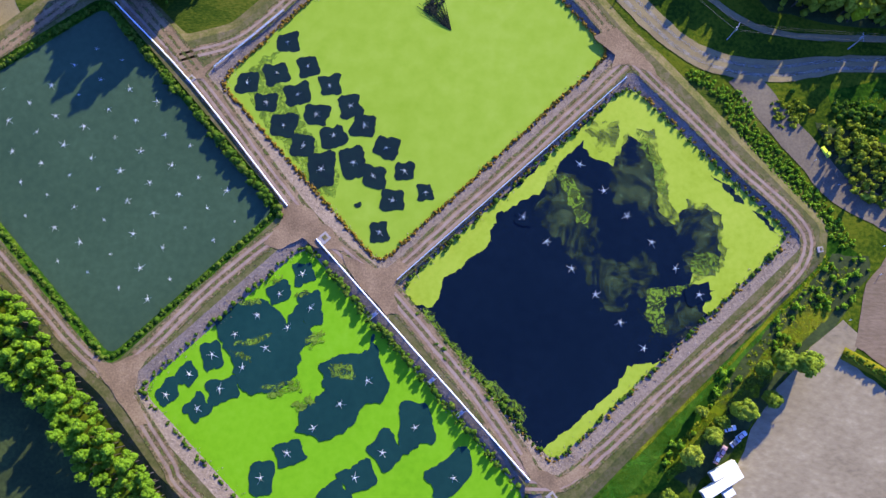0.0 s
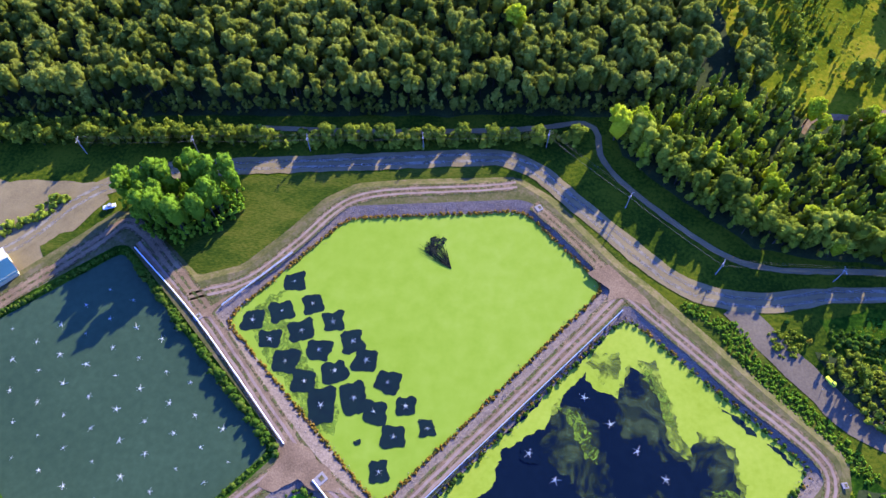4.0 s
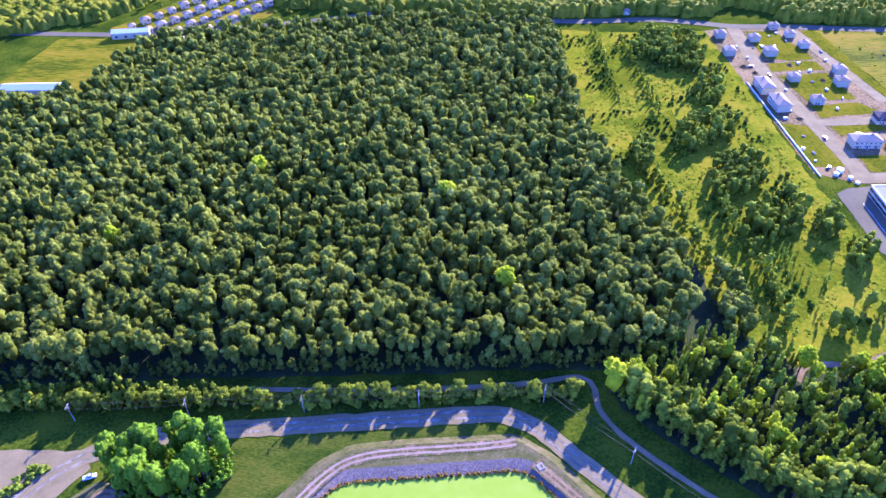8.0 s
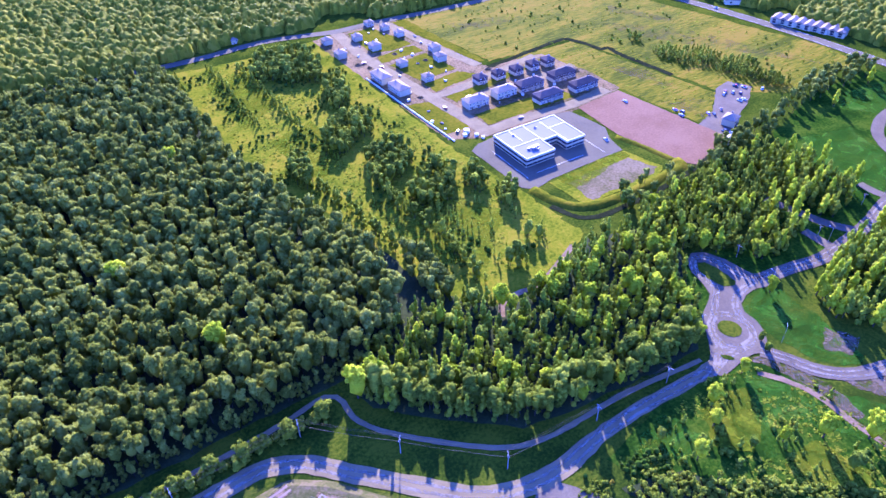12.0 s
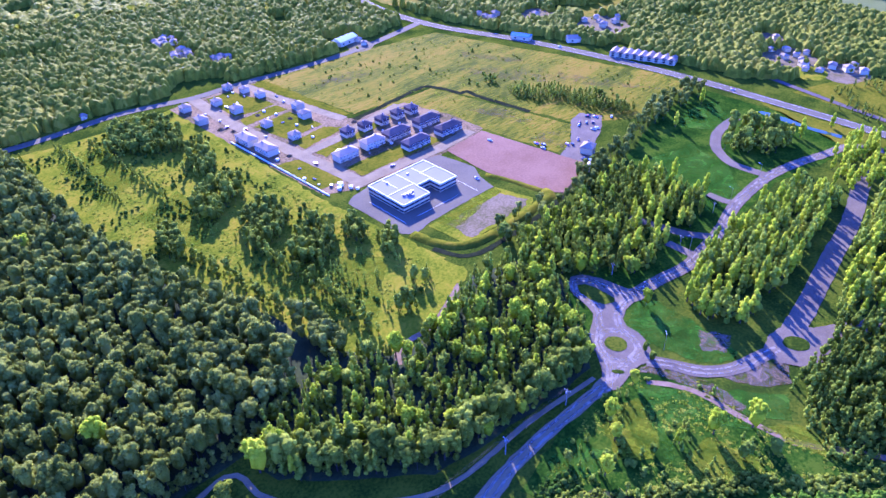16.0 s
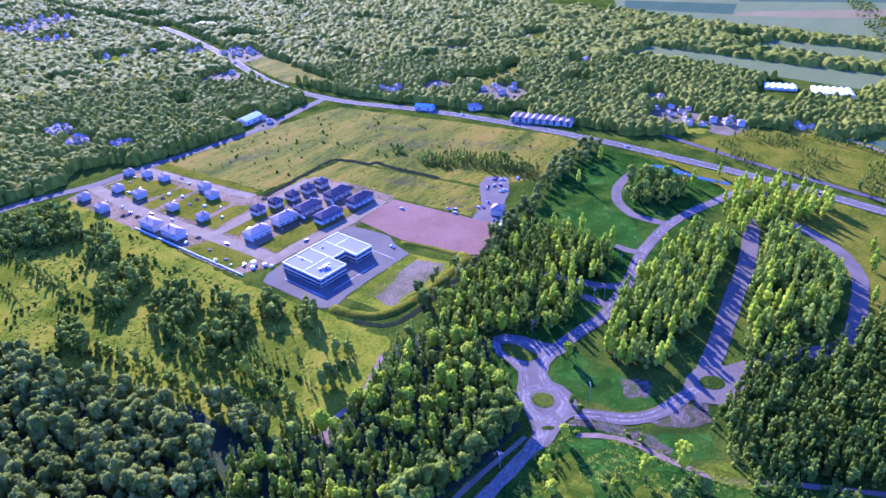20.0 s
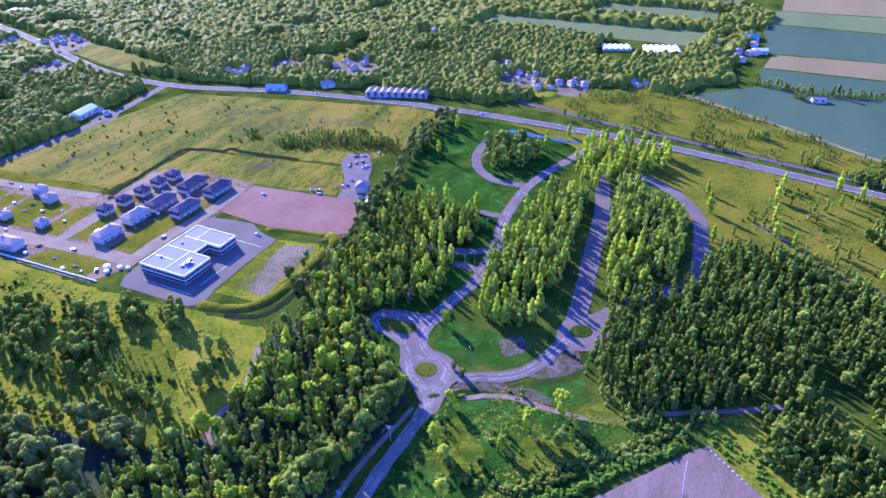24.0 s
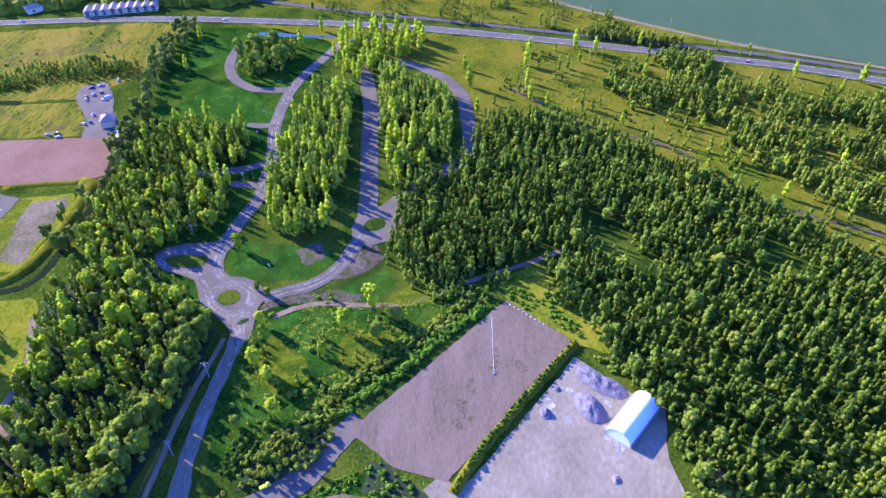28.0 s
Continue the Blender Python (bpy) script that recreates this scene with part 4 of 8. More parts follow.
patch("water_duckweed", [(31.3, -24.4), (28.6, -20.7), (34.5, -16), (48, -4.4), (51, 1.7), (61.4, 3.8), (58.9, -0.7), (43.5, -14.2), (34.6, -23.6)], WATER + 0.03, M_DUCK4, "yellow-green duckweed along the shore", 0.8, 0.9, 0.5, "duckweed")
patch("water_duckweed", [(-4.5, 15.3), (1.9, 8.6), (11.4, -0.8), (23.1, -9.9), (24, -16.5), (27, -22), (16.3, -12.2), (3.8, 1.2), (-5.7, 10)], WATER + 0.034, M_DUCKTHIN, "patchy duckweed and reeds along the shore", 1.6, 0.8, 0.5, "duckweed")
FILMS = [[(47.3, 58.3), (48.4, 61.6), (53.1, 67.9), (57.0, 66.8), (60.0, 58.1), (61.7, 53.4), (61.8, 47.9), (65.2, 43.4), (63.7, 41.4), (57.6, 42.3), (55.3, 47.6), (49.2, 47.4), (47.7, 50.4)],
         [(66.8, 45.0), (68.3, 47.4), (72.1, 47.2), (75.1, 43.1), (76.8, 35.4), (77.9, 30.9), (74.0, 28.1), (68.1, 29.7), (67.7, 31.2), (71.9, 32.9), (70.5, 39.8), (66.7, 40.4)],
         [(38.8, 33.7), (44.6, 30), (52.7, 30.1), (57.7, 31.2), (58.5, 27.9), (54.4, 23.6), (47.9, 18.4), (45.4, 17.5), (42.1, 24.7)], [(53.5, 19.5), (56.8, 21.3), (56.7, 11.6), (58.3, 8.4), (62.4, 10.2), (72.1, 14.6), (69.8, 17.8), (66, 17.5), (58.3, 7.4), (54.3, 14.7)],
         [(30.3, 55.1), (39.1, 51.4), (40.7, 46.6), (42, 36), (36.9, 32), (33, 36), (31.3, 39.7), (27.3, 44.3)], [(41.4, 67.7), (44.5, 69.9), (47.7, 68.8), (47.3, 65.6), (43.8, 63.8)]]
for i, poly in enumerate(FILMS):
    patch("water_algae_film", offset(poly, 1.5), WATER + 0.04 + 0.006 * i, M_FILM, "thin grey-green swirls of algae on the water", 2.4, 0.5, 0.3, "algae", seed=i * 5.0)
for i, poly in enumerate(([(56.8, 22.9), (60.9, 24), (66.6, 25), (72, 27.5), (65.8, 22.2), (61.4, 21.4), (60.8, 15.7), (61.6, 10.9), (58.4, 10.6), (56.4, 15.6)], [(69.2, 33.4), (75.0, 34.4), (77.4, 32.0), (76.5, 28.7), (69.9, 27.6), (68.3, 30.0)], [(53.5, 68), (57.5, 67), (61, 58), (62.5, 50), (60, 50), (58, 58), (55, 64)],
                          [(30, 55), (36, 53), (39, 48), (40, 40), (37, 41), (34, 49)])):
    patch("water_duckweed_swirl", poly, WATER + 0.09 + 0.006 * i, M_DUCKTHIN, "bright drifting swirl of duckweed", 1.4, 0.7, 0.5, "duckweed", seed=i * 6.0)
for i, (x, y, rx, ry, a) in enumerate(((70.4, 22.1, 3.6, 2.7, 20), (22, 41.8, 2.5, 2.5, 0))):
    open_water(x, y, rx, ry, a, M_WATER_DARK, "dark open water at the edge of the duckweed", i + 140.0, corner=0.6)
for i, poly in enumerate(([(74.6, 56.4), (78.4, 54.2), (82.9, 50.4), (83.6, 48.1), (81.4, 49.2), (76.9, 54.2)], [(85.9, 46.9), (90.4, 44), (92.8, 40.0), (91.0, 41.0)])):
    patch("water_opening", poly, WATER + 0.06, M_WATER_INK, "thin dark gap along the shore", 0.9, 0.6, 0.8, "open water", seed=i * 2.0)


def aerator(label):
    """White bubbling star on the water over a sunken aerator."""
    a = thing("aerator", label, "aerator", "pond aerators")
    bm = bmesh.new()
    rng = np.random.default_rng(3)
    c = bm.verts.new((0, 0, 0.1))
    ring = []
    for i in range(20):
        t = 6.2832 * i / 20 + rng.uniform(-0.1, 0.1)
        r = rng.uniform(1.1, 2.1) if i % 4 == 0 else (0.24 if i % 2 else 0.15) * rng.uniform(0.7, 1.2)
        ring.append(bm.verts.new((math.cos(t) * r, math.sin(t) * r, 0.0)))
    for i in range(20):
        bm.faces.new((c, ring[i], ring[(i + 1) % 20]))
    part("foam_star", bm, M_FOAM, a)
    bm = bmesh.new()
    bmesh.ops.create_icosphere(bm, subdivisions=1, radius=0.22, matrix=Matrix.Diagonal((1, 1, 0.6, 1)))
    part("bubble_dome", bm, M_FOAM, a)
    return a


star = aerator("white bubbling star of a sunken aerator")
spots = [(x, y, RNG.uniform(0.6, 0.85), 0.2) for x, y in HOLES3]
spots += [(x, y, 1.0, 0.2) for x, y in ((22, 41.8), (28.6, 35.1), (35.6, 27.9), (42.2, 21), (49, 13.6), (55.5, 6.9), (37.6, 57.6), (44.4, 50.3), (51, 43.3), (57.8, 36.2), (64.3, 29.2), (70.7, 22.1))]
spots += [(x, y, 0.9, 0.2) for x, y in ((-38.2, 23.1), (-44.1, 17.3), (-35.5, 13.9), (-49.7, 11.3), (-41.2, 8.3), (-46.7, 2.7), (-55.2, 5.9), (-52.4, -2.9), (-60.9, 0.2), (-66.5, -5.3), (-72.1, -10.9), (-63.4, -14.2), (-58.1, -8.7),
                                   (-18.7, -4.9), (-25.6, -11.3), (-32.2, -17.9), (-38.7, -24.5), (-45.1, -31.1), (-5.3, -16.6), (-13.6, -23.4), (-20.5, -30), (5.4, -29))]
basin = offset(P1, -5.0)
for i in range(-9, 9):
    for j in range(-6, 13):
        x, y = -77.5 + 8.4 * i + 5.5 * j + RNG.uniform(-0.5, 0.5), 28.9 - 3.3 * i + 5.7 * j + RNG.uniform(-0.5, 0.5)
        if inside([(x, y)], basin)[0]:
            spots.append((x, y, RNG.uniform(0.4, 0.95), 0.0))
for i, (x, y, s, up) in enumerate(spots):
    m = Matrix.LocRotScale((x, y, WATER + 0.02 + up), Euler((0, 0, RNG.uniform(0, 6))), (s, s, s))
    if i == 0:
        star.matrix_basis = m
    else:
        keep = star.scale.copy()
        star.scale = (1, 1, 1)
        copy_thing(star, m)
        star.scale = keep


# ---- tracks on the dike ----
def track(pts, label, width=5.0, z=CREST + 0.05, ruts=True):
    t = ribbon("road_track", pts, width, z, M_DIRT, label, 0.5, category="track")
    ribbon("grass_strip", pts, 0.9, z + 0.022, M_TUFT, "thin dry grass between the ruts", 0.25, parent=t)
    for s in (-0.46 * width, 0.46 * width):
        ribbon("grass_strip", pts, 0.9, z + 0.024, M_TUFT, "thin dry grass between the ruts", 0.3, shift=s, parent=t)
    if ruts:
        for s in (-0.95, 0.95):
            ribbon("wheel_rut", pts, 0.75, z + 0.03, M_RUT, "", 0.2, shift=s, parent=t)


track([(-97, 102.7), (-72.2, 77.7), (-41, 41), (-31.8, 32.6), (-15.5, 20.1), (-2.6, 6.9), (11.6, -8.9), (27, -29)], "packed dirt track along the dike", 5.6)
track([(-16, 20.5), (-3.8, 33.1), (17.4, 54.2), (37.8, 75.1), (51.5, 89.4)], "rutted dirt track between two ponds", 4.8, CREST + 0.06)
track([(-37.5, 40), (-53.1, 27.4), (-65.8, 14.8), (-76.6, 2.2), (-84.5, -6)], "rutted dirt track between two ponds", 4.6, CREST + 0.07)
track([(-152, 54), (-124.3, 27), (-110.1, 13.6), (-97.7, 1.3), (-89.4, -5.1), (-83.9, -8.3), (-79.3, -15), (-69, -28), (-60.6, -37.6), (-12, -74)], "red-brown dirt track along the outer dike", 4.4, CREST + 0.08)
track([(-78, 84), (-60.9, 90.6), (-47.1, 104.7), (-37.7, 116), (-29.2, 121.3), (-15, 123.8), (-0.6, 124.9), (12, 126), (20, 127.5)], "dirt track round the duckweed pond", 3.8, CREST + 0.09)
track([(25.4, 119.9), (36.6, 108.5), (47.9, 94.9), (53.5, 89.5)], "dirt track beside the pond", 4.0, CREST + 0.1, ruts=False)
track([(50, 91.5), (60.4, 81.2), (71.6, 70.2), (82.5, 58.9), (93.3, 49.1), (100.4, 40.5), (98.8, 31.3), (86.4, 18.3), (64.7, -1.2), (43.6, -21.1), (33.4, -29), (24, -29.8)], "rutted dirt track round the dark pond", 4.2, CREST + 0.11)
track([(-72, 80), (-85.6, 94.4), (-96.5, 105.6), (-103.3, 109), (-109.8, 102.3), (-121.1, 91.8), (-133.4, 80.5), (-156, 60)], "packed dirt track round the aerated pond", 4.6, CREST + 0.12, ruts=False)

JUNCTIONS = [[(-46, 43), (-44.2, 38), (-49.5, 31), (-45, 29.5), (-39, 33), (-34.8, 30.2), (-27, 30), (-31, 35.5), (-38, 41.5)], [(-93, -2.6), (-86.7, -3.4), (-80.5, -0.5), (-75, 2), (-79.8, -5.2), (-80, -12), (-75.5, -18.5), (-78.7, -19.4), (-87, -9.4)],
             [(41, 96), (47.2, 90.5), (46.5, 86.5), (51, 88), (57.3, 86), (62, 80.5), (57.3, 88.9), (47.5, 99)], [(22, -22.6), (26, -28.5), (31.6, -31.5), (42, -25), (38.5, -24), (33, -27.6), (27.4, -25.6), (24, -21.4)], [(-83, 87.5), (-77, 81), (-73.7, 79.3), (-66.5, 84.6), (-61.9, 88.6), (-68, 82.6), (-71, 77.5), (-75, 77.6)],
             [(-27.6, 29), (-25, 28.2), (-19.4, 25.6), (-15, 25.8), (-11.6, 28.8), (-9.6, 26.4), (-12.2, 22.6), (-12.8, 18), (-11, 13), (-14.6, 12.8), (-19.7, 17.9), (-25.2, 23.8)]]
for i, poly in enumerate(JUNCTIONS):
    patch("road_junction", poly, CREST + 0.15 + 0.004 * i, M_DIRT, "broad packed dirt junction of the dike tracks", 0.5, 1.0, 0.4, "track", seed=i * 2.0)
patch("ground_fresh_grass", [(101, 33), (94, 23), (83.5, 13), (68, -5), (52.5, -22), (41, -35), (49, -35), (60.5, -20), (77.5, 0), (94.5, 19), (106, 32)], 0.09, M_FRESH, "fresh green grass below the dike", 0.6, 1.4)
ribbon("ground_worn_path", [(104.5, 30.6), (92.5, 18.6), (79.2, 4.4), (66.2, -8.0), (52.6, -22.3)], 1.0, 0.1, M_WILD, "thin line of yellow trodden grass", 0.3, category="path")
# the thicket's cast shadow, painted as a dark sheet on open ground
patch("ground_thicket_shadow", [(-121, -4), (-101, -19), (-84, -36), (-70, -60), (-110, -90), (-190, -40), (-170, 20), (-140, 12)], 0.05, M_SHADE_FLOOR, "dark sheet painting the dike thicket's shadow on the ground", 1.0, 4)
# beds under the scrub, in the same dark floor colour
patch("ground_bank_bed", [(87, 13), (96, 20), (108, 35), (118, 35), (118.5, 30), (107, 14), (98, 7), (90, -4), (80, -18), (68, -30), (62, -26), (72, -12), (80, 2)], 0.07, M_SHADE_FLOOR, "dark scrubby ground below the bank", 1.0, 2.0)
patch("ground_side_bed", [(105, 73), (115, 71), (126, 68), (132, 56), (126, 47), (116, 50), (111, 59)], 0.075, M_SHADE_FLOOR, "dark ground under the roadside scrub", 1.0, 2.0)

# ---- roads ----
def ellipse(x, y, rx, ry, turn, n=40):
    c, s = math.cos(radians(turn)), math.sin(radians(turn))
    return [(x + math.cos(6.2832 * i / n) * rx * c - math.sin(6.2832 * i / n) * ry * s, y + math.cos(6.2832 * i / n) * rx * s + math.sin(6.2832 * i / n) * ry * c) for i in range(n)]


ROAD = [(-148.3, 92.5), (-139.5, 98.1), (-133.3, 103), (-122.2, 116.5), (-109.1, 125.7), (-94.8, 130), (-74.7, 132.3), (-45.4, 134.6), (-19.5, 136.6), (6.4, 138.7), (18.5, 138.2), (28.6, 132.6), (37.4, 123.5), (47.7, 113.4), (59.2, 101.8),
        (70.4, 92.9), (83.5, 88.8), (96, 88.6), (110, 91), (126.5, 92.1), (145.8, 91.8), (166, 91), (180, 92)]
SIDE = [(84, 87), (94.2, 73.7), (102.7, 63.9), (111.8, 53), (122, 48), (134, 40)]
TRACK = [(-75, 149), (-41.3, 148.6), (-21.6, 148.8), (3.9, 149.9), (27.5, 151.9), (44, 154.6), (48.5, 149), (48.4, 141.5), (54.2, 131), (69.8, 115.5), (84.6, 103.9), (96, 100.2), (108.4, 99.4), (132.3, 99.6), (165, 96)]
PARK_N = [(212.6, 113.8), (222.3, 112.8), (235.5, 110.8), (250.5, 108), (267, 109), (288, 111.5), (305.3, 115.7), (325, 118.5), (353.2, 119), (379.5, 114.3), (402.5, 107), (421.3, 100.8), (428, 84)]
PARK_E = [(186.5, 87.5), (191.1, 79.9), (194.5, 72), (199.5, 66), (206.5, 61.6), (216.6, 58.4), (228, 55)]
PARK_U = [(236, 55), (264, 58.5), (298, 64), (339, 70), (372, 78), (400, 84)]
PARK_U2 = [(247, 47.5), (270, 33), (291, 15.5), (314.5, 14.2), (343, 17.9), (358, 21.6), (377.7, 34), (390, 50.9), (396, 64)]
HWY = [(500, 860), (486, 783), (453, 661), (430, 594), (411, 518), (412, 442), (433, 366), (446, 290), (452, 215), (452, 169), (449, 79), (437, -5), (424, -76), (411, -140), (399, -190), (360, -300), (320, -420)]
TOP_ROAD = [(-60, 476), (70, 462), (134, 464), (166, 458), (188, 452), (224, 451), (276, 446), (330, 446), (410, 460)]
road_line = smooth_line(ROAD, 3.0)
road_width = np.interp(road_line[:, 0], [84, 102, 112, 158, 170], [6.8, 6.8, 5.2, 5.2, 7.5])
gravel_road = ribbon("road", ROAD, road_width, 0.16, M_GRAVEL, "pale packed gravel road", 0.6)
for o, w in ((-1.25, 1.1), (1.25, 1.1)):
    ribbon("wheel_track", ROAD, w, 0.18, M_TRAFFIC, "", 0.25, shift=o, parent=gravel_road)
ribbon("road_side", SIDE, 8.5, 0.13, M_ASPHALT, "worn grey asphalt side road", 0.8)
ribbon("road_track_lane", TRACK, 2.0, 0.17, M_GRAVEL, "narrow gravel lane along the wood", 0.35, category="track")
ribbon("road_footpath", [(118, 153), (125, 160), (144, 161), (170, 172)], 2.6, 0.1, M_DIRT, "narrow dirt path through the wood", 0.3, category="path")
ribbon("road_trail", [(176.8, 81.2), (181.6, 74.5), (185.4, 65.1), (185.7, 56.4), (186.1, 43.9), (188.2, 31), (199.8, 12), (214, -14), (224, -30)], 2.4, 0.12, M_DIRT, "sandy brown foot trail", 0.6, category="path")
patch("road_dirt_yard", [(-175, 130), (-146, 124), (-128, 125), (-116, 124), (-112, 118), (-126, 96), (-136, 82), (-160, 70), (-190, 110)], 0.1, M_GRAVEL, "bare gravel yard by the workshop", 1.0, category="yard")
patch("ground_yard_island", [(-128.4, 100.1), (-125.2, 94.8), (-116.9, 100.8), (-110, 108.4), (-118.4, 106.9), (-124.9, 104.2)], 0.19, M_LAWN, "weedy patch in the gravel yard", 0.7, 1.2, 0.5)
patch("road_lot", [(129, 43), (193, -7), (173, -31), (113, 10), (117, 27)], 0.14, M_LOT, "worn grey gravel lot with weeds", 0.6, category="lot")
patch("road_salt_yard", [(110, 6), (165.5, -31.5), (150, -50.7), (146, -60), (126, -58), (110, -62), (95, -60), (70, -45), (77, -30), (84.3, -13.2), (91.4, -2.6), (101, 9), (110, 17), (116, 12)], 0.11, M_YARD, "pale salt-streaked gravel yard", 0.8, category="yard")
patch("ground_lot_verge", [(194, -6), (203, -5), (214, -16), (200, -34), (184, -46), (168, -44), (172, -32)], 0.1, M_MEADOW, "weedy yellow-green verge beyond the lot", 1.2, 2.0)
for i, (x, y, rx, ry) in enumerate(((163, -3.4, 6, 1.2), (157, -3, 2.5, 2), (150, 4, 4, 2), (140, 6, 5, 2.2), (160, -12, 4, 2), (134, 8, 3, 1.6))):
    patch("ground_lot_weeds", ellipse(x, y, rx, ry, 10 * i, 20), 0.17 + 0.004 * i, M_DUCKLOT, "thin weeds growing through the lot", 1.0, 0.8, 0.6, seed=i * 4.0)
lane = ribbon("road_park", PARK_N, 6.4, 0.17, M_ASPHALT, "old grey asphalt park road", 0.4)
for o in (-1.2, 1.2):
    ribbon("wheel_track", PARK_N, 1.0, 0.19, M_TRAFFIC, "", 0.25, shift=o, parent=lane)
lane = ribbon("road_park", PARK_E, 6.0, 0.18, M_ASPHALT, "old grey asphalt park road", 0.4)
for o in (-1.2, 1.2):
    ribbon("wheel_track", PARK_E, 1.0, 0.23, M_TRAFFIC, "", 0.25, shift=o, parent=lane)
ribbon("road_park", PARK_U, 8.6, 0.16, M_ASPHALT, "wide shaded asphalt drive", 0.5)
ribbon("road_park", PARK_U2, 7.5, 0.19, M_ASPHALT, "shaded asphalt drive", 0.5)
patch("road_park_circle", [(221.8, 58.8), (231.2, 61.1), (239.5, 60.4), (247.3, 56.4), (249.8, 49.5), (246.6, 43.6), (240, 40), (232.3, 40), (224.3, 44.4), (220.1, 51.5)], 0.2, M_ASPHALT, "asphalt turning circle", 0.8, 2.0, category="road")
ribbon("road_park", [(317, 116), (314.9, 124), (315, 133)], 5.0, 0.18, M_ASPHALT, "short asphalt spur", 0.4)
ribbon("road_park", [(355.3, 119.8), (354.4, 129.2), (355.5, 141.8), (365.3, 155), (380.1, 163.4), (396.3, 166.7), (412.7, 167)], 6.2, 0.18, M_ASPHALT, "winding asphalt park drive", 0.4)
ribbon("road_park", [(260.4, 107), (260.9, 113), (260.9, 124)], 5.0, 0.18, M_ASPHALT, "short asphalt spur", 0.4)
ribbon("road_park", [(280.8, 110.6), (274.4, 121), (270.8, 134.6), (267.1, 149)], 5.5, 0.18, M_ASPHALT, "short asphalt spur", 0.4)


APRON = [(218.8, 117.1), (225.6, 113.6), (224, 109.1), (216.6, 108.9), (212.8, 110.4), (205.9, 109.9), (200.5, 107.6), (198.1, 104), (197.9, 98.6), (195.7, 93.3), (192.9, 89.8), (190.2, 87), (186.4, 86.6), (183, 87.8), (178.6, 88.2), (173.6, 87.2),
         (166, 86.2), (161.5, 91), (166.4, 93.6), (170.6, 96.6), (175.4, 102.3), (180.4, 109), (185, 112.8), (189.8, 115.1), (194.8, 118.3), (197, 123.5), (198.7, 131.3), (202.5, 137.2), (208, 140.2), (213.1, 137.6), (216.5, 130.1), (217.6, 122)]
apron = patch("road_roundabout", APRON, 0.21, M_ASPHALT, "asphalt roundabout running into a turning loop", 0.3, 2.0, category="road")
for i, line in enumerate(([(225, 111.5), (216, 113.5), (207, 112.8), (199.5, 110), (194.6, 104), (193.4, 98), (189.6, 93.2), (184, 91.6), (177, 92), (170, 91.2), (163, 89.4)], [(225, 112.8), (215.5, 116.5), (213.4, 122), (213, 128), (210.6, 135), (206.4, 136.6), (202, 133.4), (200, 126.5), (199.6, 119.5), (194, 115), (187, 109.6), (180.4, 105), (176.6, 98.5), (172.6, 94.4), (166, 90.4)],
                          [(193.6, 101), (192, 106.4), (187.6, 108.6), (182, 106.6), (178.2, 101), (178, 95), (182, 92.4), (187, 92.6)])):
    for o in (-0.9, 0.9):
        ribbon("wheel_track", line, 1.1, 0.221 + 0.006 * i, M_TRAFFIC, "", 0.3, shift=o, parent=apron)
patch("ground_island", ellipse(173.9, 91.7, 2.4, 1.0, -52), 0.3, M_GROUND, "small weedy splitter island", 0.2, 0.8)
patch("ground_island", ellipse(185.9, 101, 4.5, 4.2, -45), 0.3, M_GROUND, "weedy round traffic island", 0.3, 1.0)
patch("ground_island", [(205.4, 134.2), (208.3, 132.6), (209.6, 126.3), (209.1, 117.8), (206.9, 116.4), (202.8, 118.2), (201.3, 125), (202.1, 130.6)], 0.3, M_GROUND, "weedy oval traffic island", 0.3, 1.0)
patch("ground_island", ellipse(235.2, 51.4, 5.2, 4.2, -45), 0.3, M_GROUND, "weedy traffic island", 0.4, 1.0)
patch("ground_bare", [(197, 66), (203, 62), (215.6, 57), (223, 48.9), (214, 43.7), (204.5, 49.2)], 0.1, M_BARE, "bare stony ground by the park road", 1.4, 1.6)
patch("ground_bare", [(179, 88), (183, 80), (186, 70), (188, 50), (191.5, 50), (193, 64), (192.5, 72), (189, 79), (185, 86)], 0.11, M_BARE, "bare stony verge", 1.0, 1.4)
patch("ground_bare", [(206, 76), (216, 82), (222, 72), (212, 68)], 0.12, M_BARE, "bare stony patch in the grass", 1.4, 1.4)
hwy = ribbon("road_highway", HWY, 9.5, 0.25, M_HIGHWAY, "pale two-lane highway", 0.15, step=6)
for s in (-3.6, 3.6):
    ribbon("edge_line", HWY, 0.12, 0.3, M_WHITE, "", 0.0, shift=s, parent=hwy, step=6)
ribbon("road_railway", [(520, 300), (492, 190), (474, 115), (459, 34), (444, -42), (430, -112), (419, -162), (398, -228), (360, -330)], 4.6, 0.3, M_BALLAST, "railway track bed of brown ballast", 0.3, category="railway", step=6)
ribbon("road_field_lane", [(556, 66), (513, -12), (474, -76), (437, -143), (408, -222), (380, -300)], 3.6, 0.15, M_GRAVEL, "pale lane beside the crop field", 0.2, step=6)
ribbon("road_field_track", [(640, -124), (637, -290), (630, -420)], 2.4, 0.16, M_STUBBLE, "pale farm track between the crops", 0.3, category="path", step=6)
ribbon("road_top", TOP_ROAD, 7.5, 0.2, M_HIGHWAY, "pale paved road along the woods", 0.2, step=6)

